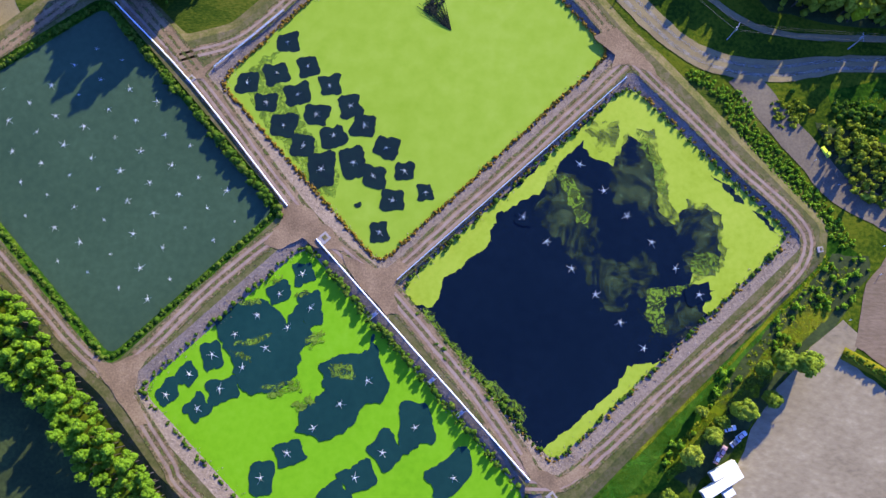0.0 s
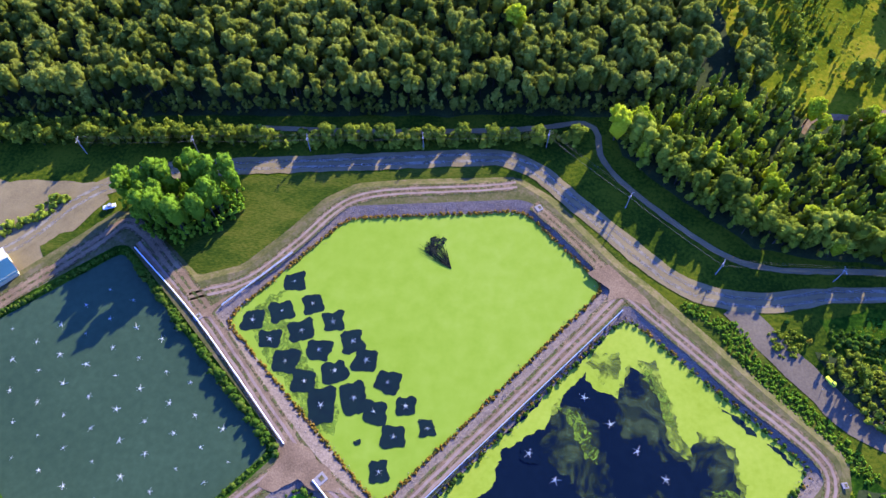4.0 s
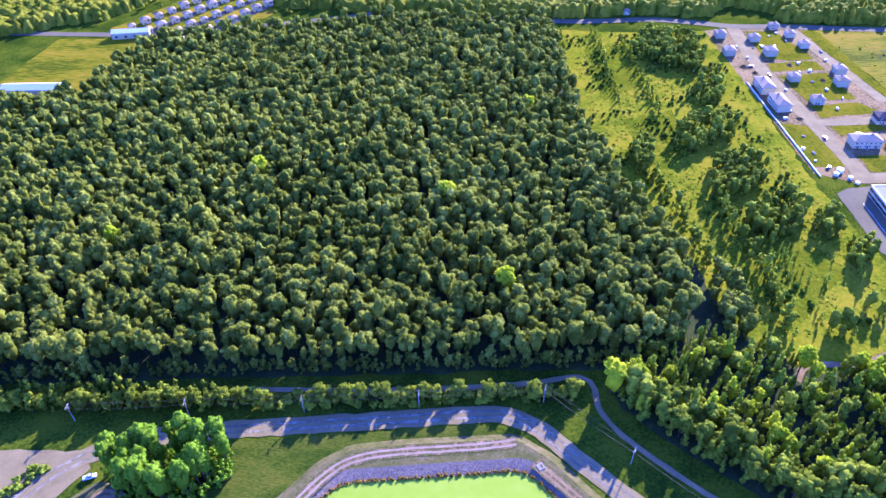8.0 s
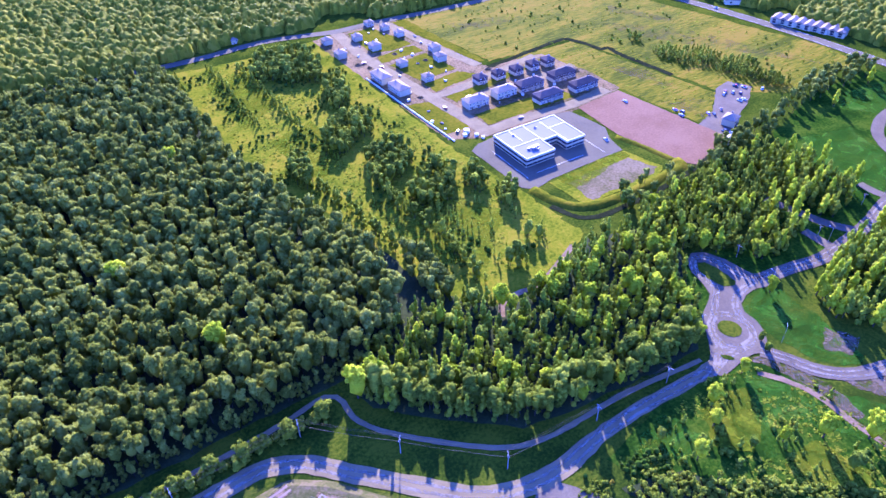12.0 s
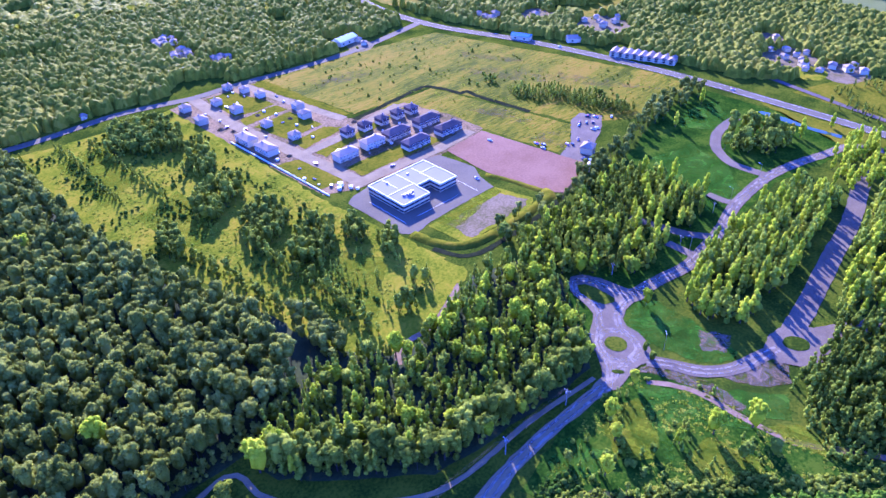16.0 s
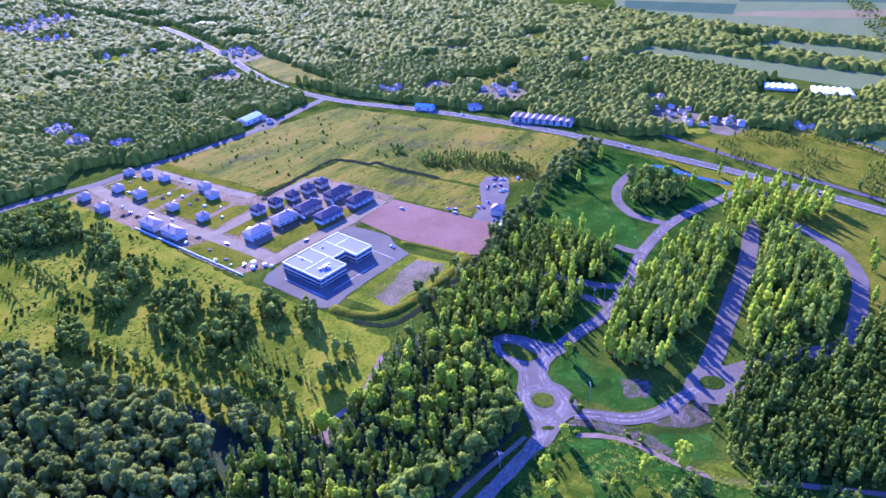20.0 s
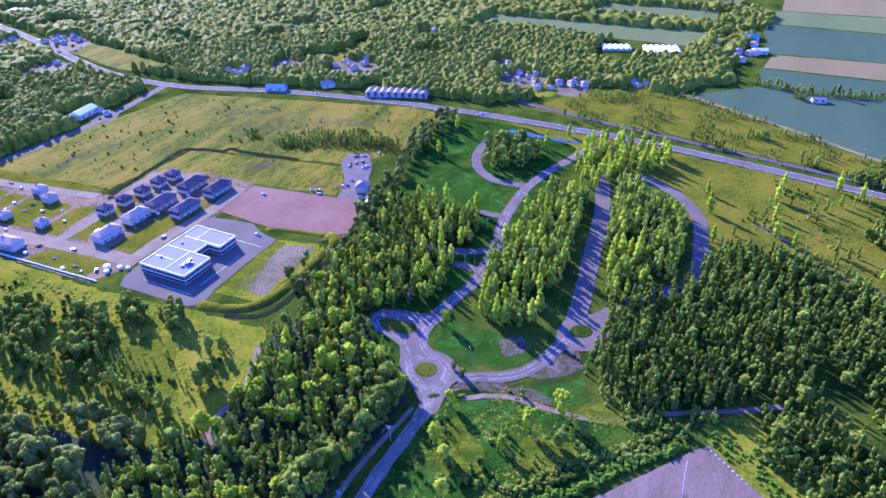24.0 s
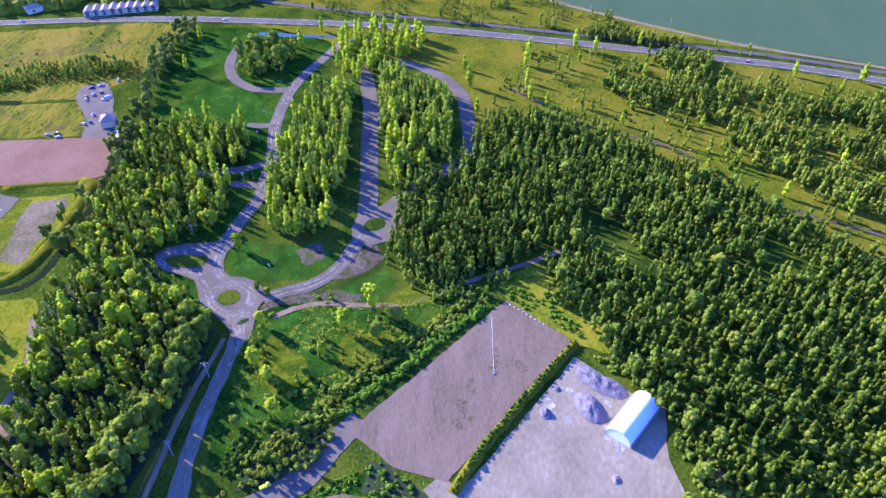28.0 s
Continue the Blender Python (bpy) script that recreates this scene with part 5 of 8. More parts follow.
GREEN = [[(173.8, 84.4), (182.2, 69.1), (186.7, 45.7), (182.1, 45.0), (174.0, 56.7), (166.5, 65.5), (158.7, 58.6), (149.7, 54.2), (153.7, 62.5), (165.7, 75.6)], [(192.4, 60.4), (208.0, 42.1), (196.1, 36.2), (188.6, 46.0), (187.6, 59.5)],
         [(220, 110), (220, 90), (215, 65), (210, 64), (199, 73), (196, 92), (199, 106)], [(118, 82), (128, 70), (140, 74), (136, 86)], [(300, 124), (330, 122), (350, 140), (360, 168), (330, 176), (312, 160)], [(388, 168), (408, 170), (430, 190), (400, 196), (376, 186)]]
for i, poly in enumerate(GREEN):
    patch("ground_fresh_grass", poly, 0.085 + 0.004 * i, M_FRESH, "patch of fresh bright green grass", 1.6, 1.6, 0.3, seed=i * 3.0)
for i, poly in enumerate(([(169.1, 53.1), (173.8, 35.8), (165.9, 28.4), (160.4, 36.4), (151.9, 44.9), (152.9, 52.4)], [(160, 84), (168, 78), (158, 64), (148, 60), (140, 70), (148, 80)], [(186, 42), (196, 34), (200, 10), (190, 16)], [(60, -22), (84, 2), (104, 26), (108, 20), (86, -4), (62, -28)],
                          [(110, 250), (140, 240), (160, 210), (130, 180), (108, 200)], [(90, 330), (120, 340), (124, 300), (100, 280)], [(300, -96), (311, -111), (280, -141), (258, -138), (262, -120)], [(84, 420), (116, 424), (112, 370), (84, 350)])):
    patch("ground_wild_grass", poly, 0.115 + 0.004 * i, M_WILD, "patch of yellow wild grass", 1.6, 1.6, 0.3, seed=i * 5.0)
ribbon("road_meadow_trail", [(365.6, -5.7), (348.6, -25.1), (330.9, -43.0), (321.1, -56.7), (312.5, -80.4), (294.8, -101.1), (270.0, -116.5), (255.9, -138.5), (243.4, -167.1)], 2.6, 0.12, M_BARE, "faint sandy trail through the meadow", 0.8, category="path")

# ---- building site ----
patch("ground_building_site", [(167, 446), (233, 450), (242, 345), (284, 339), (292, 302), (292, 272), (254, 266), (191, 270), (173, 278), (170, 371)], 0.07, M_BUILDSITE, "bare building-site soil", 1.2)
for poly in ([(193, 444), (212, 444), (217, 424), (222, 402), (207, 400), (192, 404)], [(191, 396), (221, 400), (223, 388), (190, 386)], [(193, 380), (222, 384), (226, 352), (197, 350)], [(197, 344), (224, 348), (233, 337), (198, 331)],
             [(199, 322), (236, 326), (282, 334), (284, 330), (214, 316), (200, 313)], [(201, 294), (262, 294), (262, 280), (201, 280)], [(173, 326), (187, 322), (191, 284), (176, 284)], [(229, 444), (235, 400), (243, 352), (248, 352), (240, 446)]):
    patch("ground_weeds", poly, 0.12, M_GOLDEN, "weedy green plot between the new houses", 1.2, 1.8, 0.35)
ribbon("road_street", [(187, 452), (185, 400), (189, 347), (194, 300), (196, 272)], 9.0, 0.16, M_GRAVEL, "unpaved building-site street", 0.5)
ribbon("road_street", [(224, 451), (231, 398), (240, 348)], 7.0, 0.15, M_GRAVEL, "unpaved building-site street", 0.5)
ribbon("road_street", [(191, 326), (214, 327), (236, 331), (279, 339)], 7.0, 0.17, M_GRAVEL, "unpaved building-site street", 0.5)
ribbon("road_street", [(190, 274), (218, 275), (252, 273), (284, 276)], 8.0, 0.18, M_GRAVEL, "unpaved street by the office", 0.5)
ribbon("road_street", [(214, 312), (262, 312), (290, 314)], 6.0, 0.15, M_GRAVEL, "unpaved lane between the row houses", 0.5)
patch("ground_red_lot", [(255, 268), (289, 271), (299, 198), (264, 188), (259, 194), (252, 233)], 0.15, M_RED, "flat lot of brick-red fill", 0.6)
patch("road_office_yard", [(177, 262), (184, 266), (196, 268), (236, 270), (248, 267), (252, 242), (246, 232), (243, 219), (196, 218), (183, 215), (178, 220)], 0.12, M_HIGHWAY, "grey paved office yard", 0.4, category="yard")
patch("ground_pad_grass", [(192, 216), (243, 218), (249, 196), (240, 191), (194, 192)], 0.13, M_MEADOW, "dry grass inside the ridge", 0.8)
patch("ground_pad", [(199, 211), (240, 212), (246, 197), (240, 194), (200, 194)], 0.16, M_SAND, "bare sandy building pad", 1.6, 2.0, 0.2)
patch("ground_pad_weeds", [(197, 217), (241, 218.5), (243, 212), (228, 211), (214, 207), (199, 205)], 0.19, M_WILD, "weeds creeping over the pad", 1.4, 1.6, 0.3)
for i, poly in enumerate(([(351, 359), (390, 324), (409, 264), (423, 224), (398, 260), (355, 328)], [(305, 301), (323, 286), (322, 255), (313, 260)], [(262, 420), (300, 410), (320, 395), (290, 396), (262, 402)], [(380, 380), (402, 330), (396, 326), (372, 372)], [(300, 246), (318, 240), (326, 228), (304, 220)])):
    patch("ground_brown_grass", poly, 0.09 + 0.004 * i, M_BROWN, "streak of browned dry grass", 2.0, 2.0, 0.2, seed=i * 4.0)
patch("road_car_park", [(352, 243), (358, 230), (338, 217), (314, 207), (298, 196), (294, 215), (315, 222), (338, 240)], 0.14, M_ASPHALT, "asphalt car park with a turning loop", 0.8, category="car park")


bays = tagged(new("road_marking"), "faded white edge lines on the office yard", "marking", kind="structure")
for x, y, sx, sy in ((208, 226.5, 30, 0.14), (234, 231, 0.14, 18), (186, 240, 0.14, 30)):
    part("edge_line", box(x, y, 0.125, sx, sy, 0.02), M_WHITE, bays)


def berm(pts, w, h, label):
    """A long grassed ridge."""
    c = smooth_line(pts, 3)
    d = np.gradient(c, axis=0)
    d /= np.linalg.norm(d, axis=1)[:, None]
    nrm = np.stack([-d[:, 1], d[:, 0]], 1)
    bm = bmesh.new()
    prof = ((-0.5, -0.05), (-0.22, 0.85), (0, 1), (0.22, 0.85), (0.5, -0.05))
    rows = [[bm.verts.new((*(c[i] + nrm[i] * (o * w + wob(c[i, 0], c[i, 1] + o * 9, 0.2, 0.8))), z * h)) for o, z in prof] for i in range(len(c))]
    for a, b in zip(rows, rows[1:]):
        for k in range(4):
            bm.faces.new((a[k], a[k + 1], b[k + 1], b[k]))
    bm.faces.new(rows[0])
    bm.faces.new(rows[-1])
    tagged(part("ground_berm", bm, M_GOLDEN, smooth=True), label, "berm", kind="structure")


berm([(109.5, 7.8), (125, 0), (148, -15), (172, -32)], 3.6, 1.5, "long grassed bank between lot and salt yard")
berm([(182, 216), (184, 204), (192, 192), (211, 188), (236, 189), (256, 191), (259, 197)], 7.0, 1.3, "grassed earth ridge round the pad")
berm([(258, 196), (255, 214), (250, 231)], 4.4, 0.8, "grassed earth ridge beside the red lot")
DITCH = [(244, 342), (262, 344), (283, 347), (304, 349.5), (314, 348.5), (319.5, 333), (321.5, 322), (327, 322), (326, 311), (328, 294), (331, 268)]
# the ditches are flat ribbons; their depth is only painted shade
ribbon("ground_ditch", [(180, 200), (188, 184), (211, 181), (250, 184), (275, 190)], 3.0, 0.14, M_DITCH, "dark ditch behind the ridge", 0.6, category="ditch")
ribbon("ground_ditch", DITCH, 4.0, 0.13, M_DITCH, "dark field ditch", 0.9, category="ditch")
patch("water_park_pond", [(430.6, 162), (433.6, 159), (433.2, 145.9), (430.8, 126.5), (432, 110), (428, 108.6), (426.8, 123.8), (427.7, 141.8), (428.2, 156)], 0.12, M_WATER_GREY, "small dark park pond", 0.6, 1.5, 0.3, "pond water")
patch("water_lake", [(520, 830), (540, 800), (556, 780), (575, 800), (550, 850)], 0.12, M_WATER_GREY, "bright far lake", 2.0, 5, category="lake")


# ---- buildings ----
def hip_roof(bm, sx, sy, z, h, over=0.4, ridge=None):
    x, y = sx / 2 + over, sy / 2 + over
    r = (max(0.1, x - y) if ridge is None else ridge)
    lo = [bm.verts.new(p) for p in ((-x, -y, z), (x, -y, z), (x, y, z), (-x, y, z))]
    und = [bm.verts.new(p) for p in ((-x, -y, z - 0.2), (x, -y, z - 0.2), (x, y, z - 0.2), (-x, y, z - 0.2))]
    a, b = bm.verts.new((-r, 0, z + h)), bm.verts.new((r, 0, z + h))
    for f4 in ((lo[0], lo[1], b, a), (lo[2], lo[3], a, b), (lo[1], lo[2], b), (lo[3], lo[0], a), tuple(reversed(und))):
        bm.faces.new(f4)
    for i in range(4):
        bm.faces.new((und[i], und[(i + 1) % 4], lo[(i + 1) % 4], lo[i]))
    return bm


def window_row(parent, n, x0, x1, y, z, w, h, face):
    """Separate windows along a wall; face is -1 or 1 for the y side."""
    for i in range(n):
        x = x0 + (x1 - x0) * (i + 0.5) / n
        wd = part("window", box(x, y + face * 0.03, z, w, 0.12, h), M_WHITE, parent)
        part("pane", box(x, y + face * 0.08, z + 0.1, w - 0.2, 0.1, h - 0.2), M_GLASS, wd)


def house(name, sx, sy, h, rh, wall, roof, label, group, units=1, gable=False, simple=False, base=None):
    t = thing(name, label, "house", group)
    part("wall", box(0, 0, -0.1, sx, sy, h + 0.1), wall, t)
    if base:
        part("ground_storey", box(0, 0, -0.1, sx + 0.12, sy + 0.12, h * 0.48), base, t, "pale ground-floor cladding")
    if simple:
        part("roof", hip_roof(bmesh.new(), sx, sy, h, rh, 0.45), roof, t)
        for face in (-1, 1):
            part("window", box(sx * 0.2, face * (sy / 2 + 0.03), 2.3, 1.4, 0.12, 1.1), M_GLASS, t)
        part("door", box(-sx * 0.2, -sy / 2 - 0.06, 0, 0.9, 0.12, 1.7), M_WALL_D, t)
        return t
    rf = part("roof", hip_roof(bmesh.new(), sx, sy, h, rh, 0.45, (sx / 2 + 0.45) if gable else None), roof, t)
    part("chimney", box(sx * 0.2, 0.4, h + rh * 0.5, 0.7, 0.7, rh * 0.75), M_CONCRETE, rf)
    for face in (-1, 1):
        for z in (0.7, 2.6) if h > 3.5 else (0.9,):
            window_row(t, 2 * units, -sx / 2, sx / 2, face * sy / 2, z, min(1.1, sx / (3.2 * units)), 1.0, face)
    for i in range(units):
        part("door", box(-sx / 2 + sx * (i + 0.5) / units, -sy / 2 - 0.06, 0, 0.75, 0.12, 1.55), M_WALL_D, t)
    part("step", box(0, -sy / 2 - 0.7, -0.05, 1.6, 1.2, 0.25), M_CONCRETE, t)
    return t


def put(ob, x, y, turn, s=1.0, z=0.1):
    return plant(ob, x, y, s, turn, 1.0, z)


dark = house("dark_house", 6.6, 6.6, 4.3, 1.7, M_WALL_D, M_ROOF, "new dark-brick two-storey house with a hip roof", "new houses", base=M_WALL_W)
for x, y in ((227, 327), (240, 326), (253, 325), (266, 325), (277, 324)):
    put(dark, x, y, RNG.choice((0, 180)))
longd = house("row_house", 17, 7.4, 4.4, 1.9, M_WALL_D, M_ROOF, "new dark-brick terraced row with a hip roof", "new row houses", 4, base=M_WALL_W)
for x, y in ((247, 304), (272, 304), (247, 286), (274, 286)):
    put(longd, x, y, 0)
longw = house("pale_row_house", 14, 7.4, 4.2, 1.8, M_WALL_W, M_ROOF_L, "white terraced row with a tan hip roof", "new row houses", 3)
for x, y, a in ((208, 304, 0), (229, 305, 0), (178, 364, 92), (179.5, 344, 93)):
    put(longw, x, y, a)
shell = house("unfinished_house", 7.6, 7.2, 4.3, 1.7, M_WALL_G, M_ROOF_L, "unfinished grey-wrapped two-storey house", "houses under construction")
for x, y, a in ((194, 430, 90), (197, 409, 90), (172, 410, 90), (199, 375, 90), (202, 348, 0), (219, 436, 90), (222, 420, 90), (229, 384, 90), (224, 369, 90), (174, 436, 90), (213, 449, 0)):
    put(shell, x, y, a, RNG.uniform(0.72, 0.92))
clad = house("clad_house", 7.2, 6.6, 4.0, 2.0, M_WALL_W, M_ROOF_L, "white-sided house with a grey-tan hip roof", "village houses", simple=True)
lot_house = house("corner_house", 8, 7, 4.0, 2.2, M_WALL_W, M_ROOF_L, "pale house with a tan hip roof beside the car park", "")
lot_house.matrix_basis = pose(311, 207, 0.1, 0, 0, 20)
village = []
for k in range(16):
    for dx in (-10, 6, 22, 38):
        x, y = -208 + k * 6.2 + dx * 0.85, 448 + k * 9.2 - dx * 0.5
        village.append((x, y, 34 + RNG.uniform(-4, 4)))
village += [(-262, 470, 20), (-270, 490, 30), (-262, 505, 30), (-256, 522, 30), (-245, 545, 30)]
village += [(RNG.uniform(655, 740), RNG.uniform(20, 60), RNG.uniform(0, 90)) for _ in range(10)]
for x, y, r, n in POCKETS:
    for k in range(n):
        a = 2.4 * k + x
        village.append((x + math.cos(a) * r * 0.75 * ((k + 0.5) / n) ** 0.5, y + math.sin(a) * r * 0.75 * ((k + 0.5) / n) ** 0.5, RNG.uniform(0, 90)))
village += [(RNG.uniform(80, 130), RNG.uniform(470, 480), RNG.uniform(0, 20)) for _ in range(3)]
for x, y, a in village:
    put(clad, x, y, a, RNG.uniform(0.62, 0.9), 0.02)
for k in range(3):
    ribbon("road_village", [(-208 + k * 17, 440 - k * 6), (-160 + k * 17, 512 - k * 6), (-105 + k * 17, 595 - k * 6)], 6.0, 0.14, M_HIGHWAY, "pale village street", 0.2)
patch("ground_village_lawn", [(-232, 452), (-190, 436), (-130, 470), (-60, 590), (-120, 625)], 0.06, M_HAY, "dry village lawns", 1.0)
ribbon("road_village", [(-300, 446), (-206, 443), (-150, 452), (-60, 474)], 6.5, 0.2, M_HIGHWAY, "pale paved road past the sports field", 0.2)

# the white office block, L-shaped round a court
office = thing("office_building", "white two-storey office block with a flat roof round a court", "building")
OFF = [(191, 233), (209, 233), (209, 243.5), (219, 243.5), (219, 235.5), (231, 235.5), (231, 261.5), (191, 261.5)]


def prism(bm, poly, z0, z1):
    a, b = [bm.verts.new((x, y, z0)) for x, y in poly], [bm.verts.new((x, y, z1)) for x, y in poly]
    bm.faces.new(b)
    bm.faces.new(list(reversed(a)))
    for i in range(len(a)):
        j = (i + 1) % len(a)
        bm.faces.new((a[i], a[j], b[j], b[i]))
    return bm


part("wall", prism(bmesh.new(), OFF, 0, 4.9), M_WALL_W, office)
roof = part("roof", prism(bmesh.new(), offset(OFF, -0.3), 4.85, 5.1), M_ROOF_FLAT, office, "pale flat membrane roof")
for i in range(len(OFF)):
    (ax, ay), (bx, by) = OFF[i], OFF[(i + 1) % len(OFF)]
    L2 = math.hypot(bx - ax, by - ay)
    bm = box(0, 0, 4.75, L2 + 0.4, 0.45, 0.65)
    bm.transform(Matrix.Translation(((ax + bx) / 2, (ay + by) / 2, 0)) @ Matrix.Rotation(math.atan2(by - ay, bx - ax), 4, "Z"))
    part("parapet", bm, M_WHITE, office, "white roof edge")
    for z in (0.6, 2.9):
        nwin = max(2, int(L2 / 3.4))
        for k in range(nwin):
            bm = box(-L2 / 2 + L2 * (k + 0.5) / nwin, 0, z, L2 / nwin - 0.3, 0.16, 1.1)
            bm.transform(Matrix.Translation(((ax + bx) / 2, (ay + by) / 2, 0)) @ Matrix.Rotation(math.atan2(by - ay, bx - ax), 4, "Z"))
            part("window", bm, M_GLASS, office, "dark strip window")
for x, y, sx, sy in ((209.5, 252, 0.4, 18), (200, 246, 18, 0.4), (220, 247.5, 0.4, 24), (225, 252, 12, 0.4), (200, 255, 0.4, 13)):
    part("roof_seam", box(x, y, 5.1, sx, sy, 0.18), M_WHITE, office)
for x, y, s in ((200, 239, 1.8), (202.8, 240, 1.4), (197.5, 240, 1.2), (199.5, 256, 0.9), (214, 256, 0.9), (201, 237.2, 1.1)):
    unit = part("roof_unit", box(x, y, 5.1, s * 1.3, s, s * 0.8, bevel=0.06), M_METAL, office, "grey rooftop air unit")
    part("fan_cover", add_tube(bmesh.new(), (x, y, 5.1 + s * 0.8), (x, y, 5.2 + s * 0.8), s * 0.35, None, 10), M_TYRE, unit)

# the arched salt shelter
shelter = thing("salt_shelter", "white arched fabric shelter over the salt pile", "shelter")
shelter.matrix_basis = pose(139.8, -48.3, 0.05, 0, 0, 54)
R_S, HALF = 4.6, 9.6
for name_, r, mat, lab in (("cover", R_S, M_TENT, "taut white fabric cover"), ("lining", R_S - 0.18, M_WALL_G, "grey inner lining")):
    bm = bmesh.new()
    rows = [[bm.verts.new((math.cos(a) * r, y, math.sin(a) * r * 1.05)) for a in [math.pi * i / 24 for i in range(25)]] for y in np.linspace(-HALF, HALF, 9)]
    for a, b in zip(rows, rows[1:]):
        for k in range(24):
            bm.faces.new((a[k], a[k + 1], b[k + 1], b[k]))
    part(name_, bm, mat, shelter, lab, smooth=True)
for y in np.linspace(-HALF, HALF, 9):
    bm = bmesh.new()
    for i in range(16):
        a0, a1 = math.pi * i / 16, math.pi * (i + 1) / 16
        add_tube(bm, (math.cos(a0) * (R_S + 0.03), y, math.sin(a0) * R_S * 1.05), (math.cos(a1) * (R_S + 0.03), y, math.sin(a1) * R_S * 1.05), 0.09, None, 5)
    part("rib", bm, M_WHITE, shelter)
for s in (-1, 1):
    part("block_wall", box(s * (R_S + 0.1), 0, -0.2, 0.7, 2 * HALF, 1.2), M_CONCRETE, shelter)
bm = bmesh.new()
bm.faces.new([bm.verts.new((math.cos(math.pi * i / 24) * R_S, HALF - 0.05, math.sin(math.pi * i / 24) * R_S * 1.05)) for i in range(25)])
part("end_wall", bm, M_TENT, shelter)


def heap(x, y, rx, ry, h, turn, mat, label, seed):
    """A rough pile of loose material."""
    bm = bmesh.new()
    bmesh.ops.create_grid(bm, x_segments=22, y_segments=22, size=1)
    for v in bm.verts:
        r = math.hypot(v.co.x, v.co.y)
        k = max(0, 1 - r) ** 0.8
        v.co.z = h * k * (1 + 0.5 * noise.noise(Vector((v.co.x * 2.3, v.co.y * 2.3, seed)))) + 0.5 * k * noise.noise(Vector((v.co.x * 6, v.co.y * 6, seed)))
        v.co.x *= rx
        v.co.y *= ry
    bmesh.ops.delete(bm, geom=[v for v in bm.verts if math.hypot(v.co.x / rx, v.co.y / ry) > 1.06], context="VERTS")
    ob = part("mound", bm, mat)
    ob.matrix_basis = pose(x, y, 0.12, 0, 0, turn)
    tagged(ob, label, "heap", "heaps in the yard")


heap(144, -35, 7.0, 4.2, 3.0, 30, M_SALT, "heap of dark grey road grit", 1.0)
heap(156, -37, 8, 3.6, 1.9, 40, M_SALT, "lumpy heap of grey grit", 2.0)
heap(153, -42, 7, 4, 1.6, 60, M_SALT, "lumpy heap of grey grit", 3.0)
heap(158, -34, 5, 3, 1.0, 20, M_SALT, "low heap of grey grit", 4.0)
heap(140.6, -20.4, 2.6, 2.0, 1.7, 20, M_SALT, "small heap of dark grit", 5.0)
heap(151, -24.5, 1.6, 1.2, 0.7, 20, M_SALT, "small heap of dark grit", 6.0)
heap(118, -41, 1.8, 1.4, 0.8, 0, M_ROCK, "small grey rubble heap in the yard", 7.0)
for i in range(5):
    heap(114 + i * 2.2, -72 - (i % 2) * 2.0, 2.2, 1.8, 1.6, i * 30, M_SAND, "pale rubble heap by the thicket", 8.0 + i)
for i, (x, y, rx, ry, a) in enumerate(((143, -22, 4, 2, 20), (149, -31, 6, 1.2, 60), (134, -41, 3.5, 2, 20), (131, -44, 4.5, 2, -30), (147, -40, 3, 1, 40), (138, -28, 2.5, 1.2, 30))):
    patch("ground_salt_spill", ellipse(x, y, rx, ry, a, 24), 0.16 + 0.006 * i, M_SALTWHITE, "white spilled road salt", 1.2, 0.9, 0.5, seed=i * 3.0)

# workshop with the blue roof
shop = thing("workshop", "workshop with a blue and white sheet roof", "building")
shop.matrix_basis = pose(-139.5, 88.6, 0.1, 0, 0, 43)
part("wall", box(0, 0, -0.1, 14, 10, 3.6), M_WALL_W, shop)
bm = bmesh.new()
for p4 in (((-7.5, -5.6, 3.3), (7.5, -5.6, 3.3), (7.5, 0, 4.9), (-7.5, 0, 4.9)),):
    bm.faces.new([bm.verts.new(p) for p in p4])
bmesh.ops.solidify(bm, geom=bm.faces[:], thickness=0.15)
part("blue_slope", bm, M_ROOF_BLUE, shop)
bm = bmesh.new()
bm.faces.new([bm.verts.new(p) for p in ((-7.5, 0, 4.9), (7.5, 0, 4.9), (7.5, 5.6, 3.3), (-7.5, 5.6, 3.3))])
bmesh.ops.solidify(bm, geom=bm.faces[:], thickness=0.15)
part("white_slope", bm, M_WHITE, shop)
part("door", box(7.05, -1, 0, 0.12, 3, 2.8), M_WALL_D, shop)


def hall(name, x, y, sx, sy, h, turn, roof, label, bays=1):
    """A long low shed, or greenhouse bays, with gabled roofs."""
    t = thing(name, label, "building")
    t.matrix_basis = pose(x, y, 0.05, 0, 0, turn)
    part("wall", box(0, 0, -0.1, sx, sy, h + 0.1), M_WALL_W, t)
    w = sy / bays
    for k in range(bays):
        bm = hip_roof(bmesh.new(), sx, w - 0.1, h, w * 0.22, 0.15, sx / 2 + 0.15)
        bm.transform(Matrix.Translation((0, -sy / 2 + w * (k + 0.5), 0)))
        part("roof", bm, roof, t)
    for k in range(max(2, int(sx / 6))):
        part("window", box(-sx / 2 + sx * (k + 0.5) / max(2, int(sx / 6)), -sy / 2 - 0.05, 1.0, 1.6, 0.15, 1.3), M_GLASS, t)
    return t


